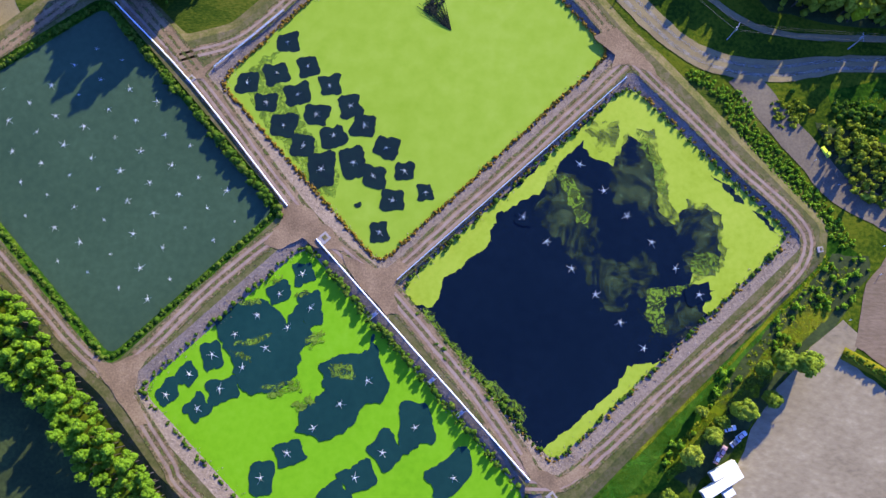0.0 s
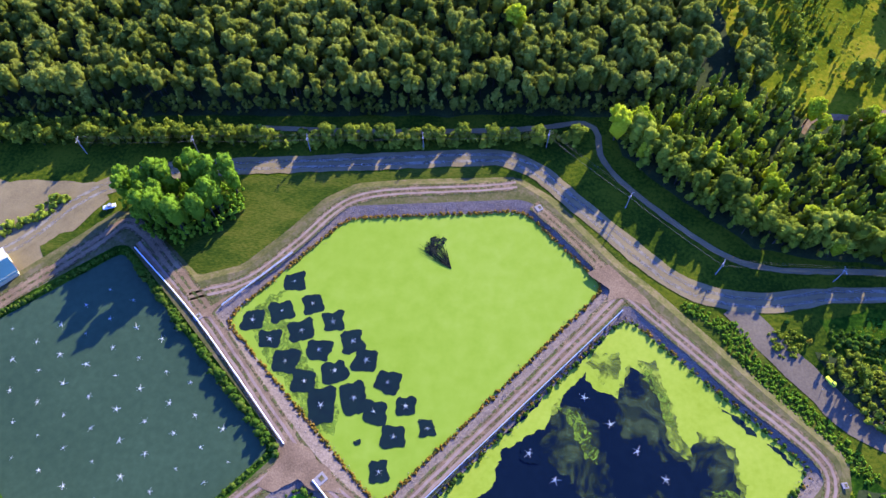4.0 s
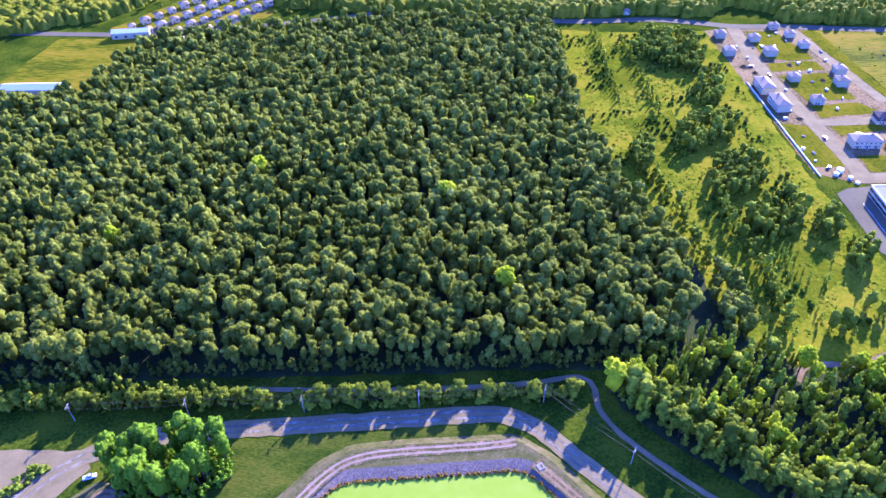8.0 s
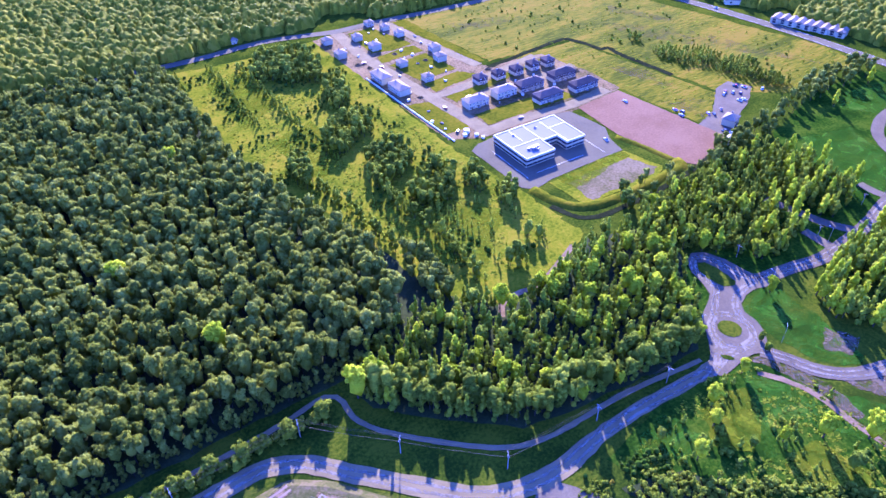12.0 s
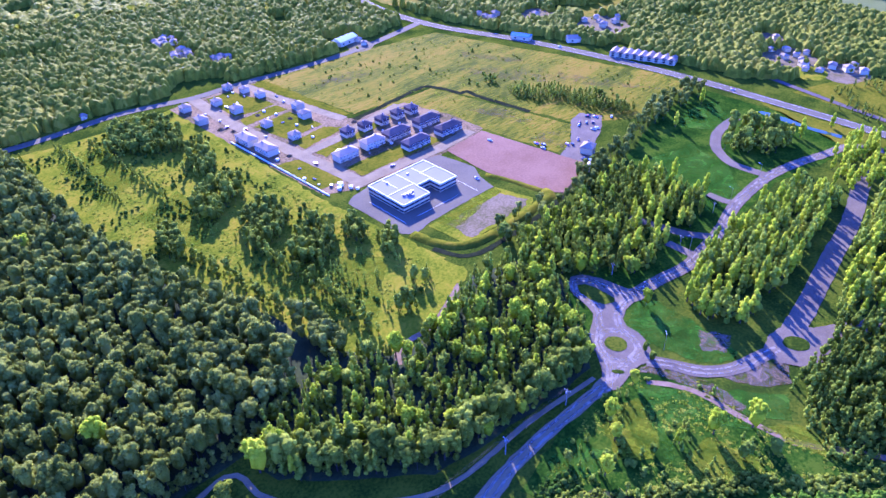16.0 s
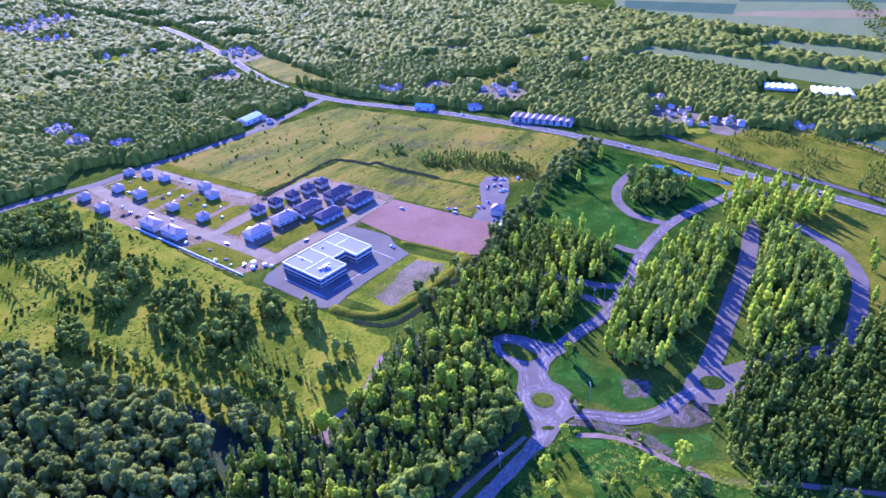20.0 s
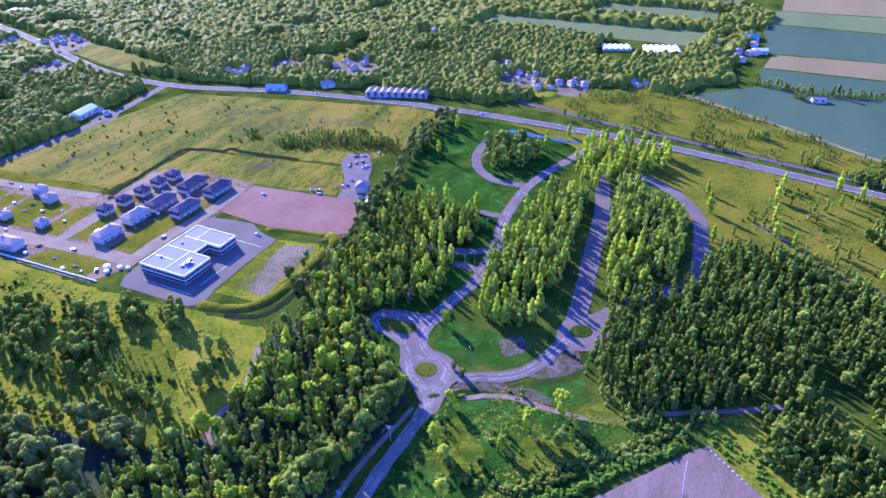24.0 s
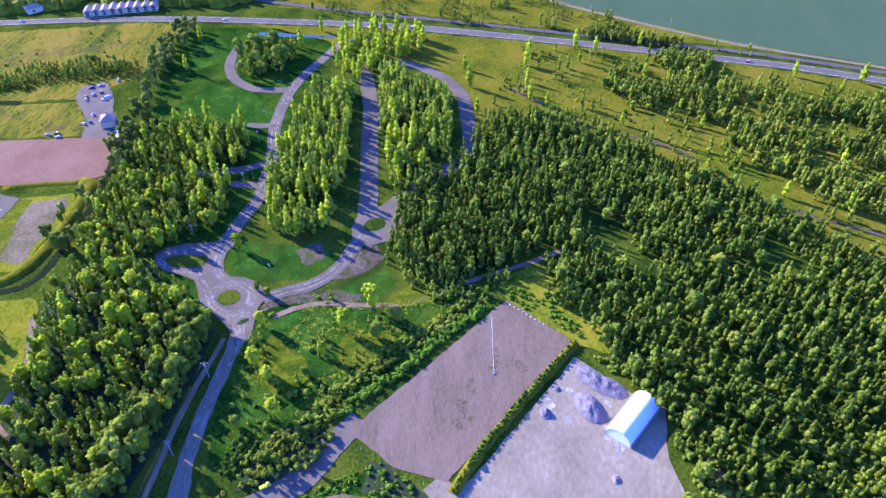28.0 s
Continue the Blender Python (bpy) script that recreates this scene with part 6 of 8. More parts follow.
hall("blue_barn", 436, 366, 16, 8, 3.2, -70, M_ROOF_BLUE, "low shed with a blue roof by the highway")
hall("grey_barn", 462, 330, 16, 9, 3.2, -40, M_ROOF_L, "grey shed by the highway")
terrace = thing("terrace_row", "long terraced row with pale gabled roofs beside the highway", "building")
terrace.matrix_basis = pose(463, 268, 0.05, 0, 0, -72)
for k in range(9):
    x = -22 + k * 5.5
    bm = hip_roof(bmesh.new(), 10.6, 5.3, 3.6, 1.5, 0.2, 5.5)
    bm.transform(Matrix.Translation((x, (k % 2) * 0.9, 0)) @ Matrix.Rotation(radians(90), 4, "Z"))
    part("wall", box(x, (k % 2) * 0.9, -0.1, 5.3, 10.4, 3.7), M_WALL_W, terrace)
    part("roof", bm, M_ROOF_L, terrace)
    for z in (0.5, 2.1):
        part("window", box(x, (k % 2) * 0.9 - 5.25, z, 2.4, 0.15, 1.2), M_GLASS, terrace)
hall("greenhouse", 655, 140, 14, 26, 2.0, 20, M_WHITE, "white greenhouse with many bays", 5)
hall("greenhouse", 664, 100, 22, 32, 2.0, 20, M_WHITE, "white greenhouse with many bays", 6)
hall("farm_shed", 576, -33, 10, 5.5, 2.6, -72, M_ROOF_L, "lone pale farm shed at the field's edge")
hall("farm_barn", 690, 18, 13, 7, 3.6, -72, M_WHITE, "white farm barn beside the fields")
hall("farm_barn", 735, 30, 14, 8, 3.6, -70, M_ROOF_BLUE, "farm barn with a blue roof")
hall("school", 331, 466, 20, 10, 4, 10, M_WHITE, "white-roofed school among trees")
hall("club_house", -240, 362, 36, 9, 4, 2, M_WHITE, "long low white sports pavilion")
hall("bus_depot", -212, 440, 24, 7, 4, 8, M_WHITE, "long white-roofed building by the road")
hall("site_hut", 294, 194, 7, 3.2, 2.8, 15, M_WALL_G, "grey site hut by the red lot")


# ---- vehicles ----
def car_thing(name, label, sx=4.4, sy=1.8, h=0.75, cab=(0.5, -0.1), mat=None, group="parked cars"):
    t = thing(name, label, "vehicle", group)
    part("body", box(0, 0, 0.28, sx, sy, h, bevel=0.14), mat or M_CAR, t)
    cabn = part("cabin", box(cab[1] * sx, 0, 0.26 + h, sx * cab[0], sy * 0.88, 0.6, bevel=0.16), M_GLASS, t)
    part("roof", box(cab[1] * sx, 0, 0.82 + h, sx * cab[0] * 0.72, sy * 0.74, 0.07), mat or M_CAR, cabn)
    for x in (-0.32, 0.32):
        for y in (-0.5, 0.5):
            wh = part("wheel", add_tube(bmesh.new(), (x * sx, y * sy - 0.1, 0.32), (x * sx, y * sy + 0.1, 0.32), 0.33, None, 12), M_TYRE, t)
            part("rim", add_tube(bmesh.new(), (x * sx, y * sy - 0.11, 0.32), (x * sx, y * sy + 0.11, 0.32), 0.19, None, 10), M_METAL, wh)
    return t


car = car_thing("car", "parked car on the gravel")
for x, y, a in ((243, 231.5, 80), (309.9, 221, 60), (311.9, 218.6, 60), (319.6, 220.4, 40), (337, 222, 100), (340, 221.4, 90), (336, 232.4, 30), (302, 203, 160), (360, 224.5, 30), (299.5, 230.6, 85), (298, 234.7, 85), (296, 228, 95), (345, 228, 30), (342, 231, 30), (339, 234, 30), (350, 236, 120), (353, 232, 110), (307, 200, 60), (303, 199, 70), (318, 214, 20), (282, 258, 90), (196, 420, 90), (187, 380, 88), (220, 276, 0), (191, 310, 85),
                (452, 190, 92), (446, 60, 82), (418, -110, 76), (408, -150, 76), (441, 330, 105), (180, 392, 20), (210, 314, 0), (238, 314, 0), (182, 283, 40)):
    put(car, x, y, a, 0.75, 0.22 if x > 400 else 0.08)
boat = car_thing("work_van", "lime-yellow works van parked on the side road", 3.4, 1.2, 0.7, (0.3, 0.25), M_YELLOW, "")
boat.matrix_basis = pose(107.3, 64.4, 0.15, 0, 0, -55)
truck = car_thing("pickup_truck", "grey pickup parked at the grove", 4.0, 1.5, 0.7, (0.35, 0.05), None, "")
truck.matrix_basis = pose(-110.5, 115, 0.15, 0, 0, 20)


def trailer(x, y, sx, sy, h, turn, label):
    t = thing("box_trailer", label, "trailer", "trailers in the yard")
    t.matrix_basis = pose(x, y, 0.1, 0, 0, turn)
    part("body", box(0, 0, 0.9, sx, sy, h, bevel=0.06), M_WHITE, t)
    part("chassis", box(0, 0, 0.5, sx * 0.95, sy * 0.6, 0.4), M_TYRE, t)
    for x2 in (-0.35, 0.28, 0.38):
        for y2 in (-0.42, 0.42):
            part("wheel", add_tube(bmesh.new(), (x2 * sx, y2 * sy - 0.12, 0.45), (x2 * sx, y2 * sy + 0.12, 0.45), 0.45, None, 10), M_TYRE, t)
    part("door", box(-sx / 2 - 0.03, 0, 1.0, 0.06, sy * 0.9, h - 0.2), M_METAL, t)


trailer(75.6, -23.9, 7.4, 2.4, 2.2, 29, "white box trailer at the yard's edge")
trailer(75.0, -27.3, 11.6, 2.5, 2.4, 33, "long white box trailer at the yard's edge")
trailer(77.0, -29.6, 3.0, 1.8, 1.4, 33, "short white trailer beside the yard")
for x, y, a in ((74.8, -21.0, 65), (76.2, -19.2, 60), (79.6, -16.7, 40), (81.2, -15.0, 35), (78.3, -13.3, 15)):
    put(car, x, y, a, 0.72, 0.1)


# ---- pipes, slabs and poles ----
def pipeline(pts, r, z, mat, label, post=6.0, rails=1):
    t = thing("pipeline", label, "pipe")
    c = smooth_line(pts, 6)
    for k in range(rails):
        for a, b in zip(c, c[1:]):
            part("pipe", add_tube(bmesh.new(), (*a, z + k * 0.55), (*b, z + k * 0.55), r, None, 8), mat, t)
    for a in c[::max(1, int(post / 6))]:
        part("support", box(a[0], a[1], CREST - 0.4, 0.3, 0.3, z - CREST + 0.45), M_CONCRETE, t)


pipeline([(-98.3, 100), (-73.9, 76.4), (-43.7, 41.8)], 0.19, CREST + 0.45, M_PIPE, "long white air pipe along the dike")
pipeline([(-34.9, 32.7), (25.1, -28.5)], 0.19, CREST + 0.45, M_PIPE, "long white air pipe along the dike")
pipeline([(-12.1, 22.5), (50.4, 83.7)], 0.1, CREST + 0.5, M_RAILBLUE, "pale blue-grey pipe on posts along the dike", 6, 2)
pipeline([(-67.7, 81.4), (-49.3, 99.7)], 0.1, CREST + 0.5, M_RAILBLUE, "pale blue-grey pipe on posts along the dike", 6, 2)


def slab(x, y, turn, sx, sy):
    t = thing("concrete_slab", "pale concrete valve slab on the dike", "slab", "valve slabs")
    t.matrix_basis = pose(x, y, CREST, 0, 0, turn)
    part("deck", box(0, 0, 0, sx, sy, 0.3, bevel=0.04), M_CONCRETE, t)
    part("hatch", box(sx * 0.15, 0, 0.3, sx * 0.35, sy * 0.5, 0.08), M_SAND, t)


slab(-33, 32.9, 45, 3.6, 2.6)
slab(-74.2, 77.5, 45, 2.4, 1.8)
slab(27, 118.6, 30, 2.2, 2.2)
slab(104, 36, 10, 1.6, 1.6)
slab(31, -32.6, 40, 2.4, 2.4)


def walkway(x, y, turn, length):
    """A narrow jetty over the water."""
    t = thing("jetty", "narrow dark steel jetty over the duckweed", "jetty", "jetties")
    t.matrix_basis = pose(x, y, 0, 0, 0, turn)
    part("deck", box(length / 2, 0, 0.9, length, 0.9, 0.12), M_METAL, t)
    for s in (-0.45, 0.45):
        part("rail", box(length / 2, s, 1.9, length, 0.07, 0.07), M_METAL, t)
        for k in range(4):
            part("post", box(0.2 + k * (length - 0.4) / 3, s, 0.0, 0.09, 0.09, 1.95), M_METAL, t)


walkway(-16.2, 14.2, 222, 4.0)
walkway(0.6, -2.2, 222, 4.0)
walkway(8.5, -10.5, 222, 4.0)


def utility_pole(h, label):
    t = thing("utility_pole", label, "power pole", "power poles")
    part("shaft", add_tube(bmesh.new(), (0, 0, -0.3), (0, 0, h), 0.19, 0.12, 8), M_POLE, t)
    arm = part("crossarm", box(0, 0, h - 0.8, 2.6, 0.14, 0.16), M_POLE, t)
    for x in (-1.2, -0.6, 0.6, 1.2):
        part("insulator", add_tube(bmesh.new(), (x, 0, h - 0.64), (x, 0, h - 0.36), 0.07, 0.04, 6), M_WHITE, arm)
    part("transformer", add_tube(bmesh.new(), (0.35, 0, h - 2.4), (0.35, 0, h - 1.4), 0.24, None, 8), M_METAL, t)
    return t


POLES = [(-124, 136), (-86.6, 137.8), (-49, 139.6), (-11, 141.4), (30.5, 143.9), (55.1, 120.7), (80.4, 97.6), (115.8, 96.3), (147, 95.4), (178, 108), (222, 128), (262, 118), (300, 122)]
pole = utility_pole(8.2, "weathered wooden power pole with a crossarm")
for i, (x, y) in enumerate(POLES):
    a, b = POLES[max(0, i - 1)], POLES[min(len(POLES) - 1, i + 1)]
    put(pole, x, y, math.degrees(math.atan2(b[1] - a[1], b[0] - a[0])) + 90, 1.0 if i < 9 else 0.8, 0.0)
wires = thing("power_wires", "sagging power wires between the poles", "wires")
for (ax, ay), (bx, by) in zip(POLES[:9], POLES[1:9]):
    n = np.array((-(by - ay), bx - ax)) / math.hypot(bx - ax, by - ay)
    for o, z in ((-1.2, 7.8), (0.6, 7.8), (1.2, 7.8), (0, 6.2)):
        pts = [(ax + (bx - ax) * t + n[0] * o, ay + (by - ay) * t + n[1] * o, z - 2.4 * t * (1 - t)) for t in np.linspace(0, 1, 9)]
        part("wire", tube_path(pts, 0.02, 3), M_WIRE, wires)


def lamp_post(h):
    t = thing("street_lamp", "grey steel street lamp on a post", "street lamp", "street lamps")
    part("post", add_tube(bmesh.new(), (0, 0, -0.2), (0, 0, h), 0.1, 0.06, 6), M_METAL, t)
    part("arm", add_tube(bmesh.new(), (0, 0, h - 0.05), (1.6, 0, h + 0.2), 0.05, 0.04, 5), M_METAL, t)
    part("lamp_head", box(1.8, 0, h + 0.12, 0.7, 0.3, 0.14, bevel=0.04), M_METAL, t)
    return t


lamp = lamp_post(8)
for x, y, a in ((188, 112, 0), (218, 108, 90), (262, 113, 90), (316, 121, 90), (350, 122, 90), (196, 86, 40), (430, 60, 180), (420, -20, 180), (408, -90, 180), (396, -150, 180), (470, -60, 0), (450, -110, 0), (430, -160, 0)):
    put(lamp, x, y, a, 1.0, 0.1)

# the fallen pale beam, the white stones and the long pipe by the site
beam = thing("fallen_pole", "long pale pole lying on the worn lot", "pole")
part("shaft", add_tube(bmesh.new(), (156.4, -3.0, 0.24), (182.7, -1.4, 0.2), 0.055, 0.035, 8), M_PIPE, beam)
part("butt", box(156, -3.0, 0.1, 1.0, 0.8, 0.35, bevel=0.08), M_CONCRETE, beam)
for i in range(9):
    t = i / 8
    b = thing("marker_stone", "white-painted marker stone at the lot's edge", "stone", "marker stones")
    bm = bmesh.new()
    bmesh.ops.create_icosphere(bm, subdivisions=1, radius=0.32, matrix=Matrix.Diagonal((1, 0.8, 0.7, 1)))
    part("stone", bm, M_WHITE, b)
    b.matrix_basis = pose(190.1 - 9.5 * t, -8.3 - 12.5 * t, 0.2, 0, 0, i * 40)
pipeline_site = thing("culvert_pipe", "long white pipe lying along the site's edge", "pipe")
for k in range(16):
    part("pipe", add_tube(bmesh.new(), (171 + 4 * k / 16, 371 - 6 * k, 0.42), (171 + 4 * (k + 1) / 16, 365.3 - 6 * k, 0.42), 0.38, None, 8), M_PIPE, pipeline_site)
for i, (x, y, s) in enumerate(((186, 280, 1.7), (183, 277, 1.3), (188.5, 274, 1.2), (190, 270, 1.0), (176, 300, 1.0), (213, 386, 1.0), (210, 396, 1.0))):
    t = thing("site_tank", "white round tank on the building site", "tank", "site tanks")
    bm = add_tube(bmesh.new(), (0, 0, 0), (0, 0, s), s, s * 0.92, 14)
    part("shell", bm, M_WHITE, t)
    part("lid", add_tube(bmesh.new(), (0, 0, s), (0, 0, s + 0.25), s * 0.6, s * 0.3, 12), M_WHITE, t)
    t.matrix_basis = pose(x, y, 0.1)


# ---- loose things on the building site and along the roads ----
def material_stack(label, sx, sy, h, mat):
    t = thing("material_stack", label, "building material", "stacks on the site")
    part("pallet", box(0, 0, 0, sx, sy, 0.14), M_POLE, t)
    part("load", box(0, 0, 0.14, sx * 0.94, sy * 0.94, h, bevel=0.08), mat, t)
    part("strap", box(0, 0, 0.12, 0.12, sy * 0.97, h + 0.05), M_TYRE, t)
    return t


stack = material_stack("white-wrapped stack of building material on a pallet", 1.6, 1.2, 0.9, M_WHITE)
timber = material_stack("stack of pale timber on a pallet", 2.4, 1.0, 0.6, M_POLE)
for i, (x, y) in enumerate(((180, 420), (182, 404), (190, 418), (204, 420), (206, 436), (214, 428), (212, 440), (206, 384), (209, 372), (213, 362), (190, 362), (184, 352), (184, 338), (178, 330), (181, 312), (210, 340), (218, 352), (233, 316), (246, 316), (260, 316), (221, 298), (238, 298), (262, 298), (180, 296), (178, 289), (228, 400), (230, 412))):
    put((stack, timber)[i % 3 == 2], x, y, RNG.uniform(0, 180), RNG.uniform(0.7, 1.2), 0.1)
for i, (x, y, r) in enumerate(((176, 392, 2.2), (180, 384, 1.8), (204, 394, 1.8), (216, 374, 1.6), (186, 330, 1.6), (242, 340, 2.0), (286, 306, 2.2), (288, 296, 1.8))):
    heap(x, y, r * 1.3, r, r * 0.55, i * 37, M_BUILDSITE, "heap of dug earth on the building site", 20.0 + i)
for x, y in ((110.6, 55.0), (122.5, 38), (130, 40), (112, 17), (121, 30), (104.5, 62), (196, 86), (178, 88)):
    p = thing("marker_post", "thin white marker post beside the road", "post", "marker posts")
    part("shaft", add_tube(bmesh.new(), (0, 0, -0.2), (0, 0, 1.3), 0.09, 0.07, 6), M_WHITE, p)
    part("cap", add_tube(bmesh.new(), (0, 0, 1.3), (0, 0, 1.42), 0.11, 0.05, 6), M_TYRE, p)
    p.matrix_basis = pose(x, y, 0.1)


# ---- woods ----
NEAR = [forest_template("round", 11 + i, R, h, n, 3, 0.5) for i, (R, h, n) in enumerate(((2.8, 11.5, 4), (2.4, 10.5, 3), (3.3, 12.5, 4), (2.1, 10, 3), (2.9, 11, 4), (2.6, 13, 4)))]
FAR = [forest_template("round", 31 + i, R, h, 1, 0, 1.0) for i, (R, h) in enumerate(((3.3, 8.4), (3.9, 9.6), (2.9, 7.5)))]
PLUME = [forest_template("tall", 41 + i, R, h, 4, 6, 0.46) for i, (R, h) in enumerate(((1.9, 8.5), (2.2, 9.5), (1.7, 7.5), (2.4, 9.0)))]
SLIM = [forest_template("slim", 91 + i, R, h, 4, 5, 0.42) for i, (R, h) in enumerate(((1.5, 8.0), (1.8, 9.5), (1.3, 7.0), (1.6, 10.5)))]
SMALL = [forest_template("slim", 51 + i, R, h, 4, 5, 0.34) for i, (R, h) in enumerate(((1.4, 5), (1.7, 6), (1.2, 4.5)))]
BUSH = [forest_template("round", 61 + i, R, h, 4, 6, 0.34) for i, (R, h) in enumerate(((1.5, 2.2), (1.9, 2.8), (1.2, 1.7)))]
THICK = [forest_template("round", 81 + i, R, h, 8, 9, 0.24) for i, (R, h) in enumerate(((1.35, 7.5), (1.6, 9.5), (1.1, 6.0)))]
REEDS = [forest_template("round", 71 + i, R, h, 1, 6, 0.26) for i, (R, h) in enumerate(((0.7, 1.1), (0.9, 1.4), (0.55, 0.8)))]

W1 = [(-330, 150), (-183, 153), (-103, 157), (-22, 160), (46, 163), (67, 162), (77, 167), (88, 173), (92, 190), (92, 214), (88, 234), (81, 254), (76, 277), (71, 305), (69, 341), (66, 375), (65, 448), (-22, 455), (-106, 440), (-190, 425), (-205, 351), (-290, 330), (-360, 260)]
LEAFY = [forest_template("round", 211 + i, R, h, n, 13, 0.4) for i, (R, h, n) in enumerate(((2.7, 11.5, 5), (2.3, 10.5, 4), (3.1, 12.5, 5), (2.0, 10, 4), (2.6, 13, 5)))]
FOREST = np.array(scatter(W1, 4.25, 0.46))
front = FOREST[:, 1] < 226
woodland("forest_main", FOREST[~front], NEAR, M_LEAF, "dense green deciduous forest", (0.75, 1.12), tall=(1.0, 1.35))
woodland("forest_main", FOREST[front], LEAFY, M_LEAF, "dense leafy front of the deciduous forest", (0.75, 1.12), tall=(1.0, 1.35))
woodland("forest_understorey", scatter([(-330, 145), (-183, 149.5), (-103, 153.5), (-22, 156), (44, 158.5), (66, 158), (78, 163), (76, 167), (46, 163), (-22, 160.5), (-103, 157.5), (-183, 153.5), (-330, 150)], 2.5, 0.48, keep=(0.09, -0.3)), PLUME + LEAFY[1:2], M_LEAF, "lower trees and saplings at the forest's edge", (0.45, 0.85))
W2 = [(54, 150), (56, 140), (93, 107), (110, 104.5), (148, 100.5), (168, 100), (184, 116), (203, 142), (207, 165), (178, 172), (143, 159), (122, 156), (113, 173), (75, 172)]
LANE_WOOD = np.array(scatter(W2, 3.9, 0.45, lines=[(TRACK, 3.5), ([(118, 153), (125, 160), (144, 161), (170, 172)], 3)]))
fresh = np.array([noise.noise(Vector((x * 0.07, y * 0.07, 11.0))) + RNG.uniform(-0.45, 0.45) > 0.12 for x, y in LANE_WOOD])
woodland("wood_by_lane", LANE_WOOD[~fresh], SLIM + PLUME[:2] + NEAR[3:4], M_LEAF_DARK, "dense dark green young wood beside the lane", (0.75, 1.1))
woodland("wood_by_lane", LANE_WOOD[fresh], SLIM + PLUME[:1], M_LEAF_MID, "bright green young trees in the wood beside the lane", (0.9, 1.3))
woodland("lane_edge_trees", scatter([(56, 150), (58, 142), (94, 109), (110, 106.5), (148, 102.5), (168, 102), (172, 110), (148, 111), (112, 115), (98, 119), (68, 150)], 3.1, 0.45), NEAR + PLUME[:2], M_LEAF_DARK, "tall dense trees at the edge of the young wood", (0.8, 1.1))
W4 = [(226, 38), (262, 46), (280, 22), (330, 4), (333, -36), (271, -111), (205, -175), (90, -190), (95, -85), (129, -64), (160, -46), (178, -38), (206, -12)]
woodland("thicket_east", scatter(W4, 3.8, 0.48, keep=(0.03, -0.4), lines=[([(178, 84), (186.3, 46), (188.2, 31), (199.8, 12), (214, -14), (224, -30)], 2.5)]), SLIM + PLUME[:2], M_LEAF_DARKER, "dense thicket of dark young trees", (0.55, 1.25))
woodland("thicket_edge", scatter([(220, 43), (206, 43), (197, 32), (189, 20), (192, 6), (206, -10), (212, 2), (206, 20)], 2.6, 0.5, keep=(0.12, -0.05)), SMALL + BUSH[:2], M_LEAF_MID, "bushes and saplings at the thicket's edge", (0.5, 1.0))
woodland("park_thicket", scatter([(228.6, 44), (219.6, 42.3), (210.1, 34), (202, 28), (198.4, 18.7), (204.6, 8.1), (210.9, -2.7), (214, -14), (228.8, -2.1), (238, 17.9), (239.9, 35.5)], 3.0, 0.48), SLIM + PLUME, M_LEAF_DARKER, "dense young trees beside the turning circle", (0.6, 1.15))
MEAD_E = [(330, 5), (425, -10), (412, -76), (400, -138), (370, -230), (240, -290), (205, -175), (271, -111), (333, -36)]
woodland("scattered_trees_east", scatter(MEAD_E, 9.0, 0.5, keep=(0.05, 0.1, 4.0), lines=[(HWY, 12)]), SLIM, M_LEAF_DARK, "scattered young trees in the meadow", (0.7, 1.15))
COPSE_E = [(359, -51), (386, -69), (404, -85), (421, -119), (396, -137), (373, -162), (363, -197), (350, -240), (240, -230), (257, -158), (272, -145), (285, -133), (300, -121), (329, -112), (340, -96), (344, -72), (342, -56)]
woodland("copse_east", scatter(COPSE_E, 4.1, 0.48, keep=(0.04, -0.1, 6.0), lines=[(HWY, 12)]), SLIM + PLUME[:2], M_LEAF_DARK, "loose copse of young trees in the meadow", (0.65, 1.2))
MEADOW = [(74, 440), (123, 438), (166, 438), (166, 275), (172, 200), (172, 182), (124, 172), (104, 188), (96, 250), (86, 274), (74, 308)]
woodland("saplings_meadow", scatter([(122, 232), (150, 226), (164, 208), (172, 186), (128, 176), (120, 200)], 4.6, 0.5, keep=(0.07, 0.02, 2.0)), SLIM, M_LEAF_MID, "slim young trees dotted over the meadow", (0.4, 0.7))
woodland("saplings_meadow", scatter([(96, 330), (128, 290), (118, 250), (104, 240)], 6.0, 0.5, keep=(0.07, 0.12, 5.0)), SMALL, M_LEAF_MID, "loose saplings in the meadow", (0.4, 0.8))
ROWS = []
for line, gap in (([(92, 441.5), (92.9, 399.8), (91.5, 378), (92.5, 351.5)], 3.0), ([(108.6, 432.9), (110, 395.1), (111.6, 369.8), (110.9, 335.7)], 3.0), ([(71, 441), (68, 390)], 4.0)):
    c = smooth_line(line, gap)
    ROWS += [q + RNG.uniform(-0.9, 0.9, 2) for i, q in enumerate(c) if noise.noise(Vector((i * 0.4, line[0][0], 0))) > -0.3]
ROWS += [np.array(q) for q in ((131, 352), (135, 346), (136, 350), (139, 392))]
woodland("planted_rows", ROWS, SMALL + PLUME[2:3], M_LEAF_DARK, "planted rows of small trees", (0.75, 1.15))
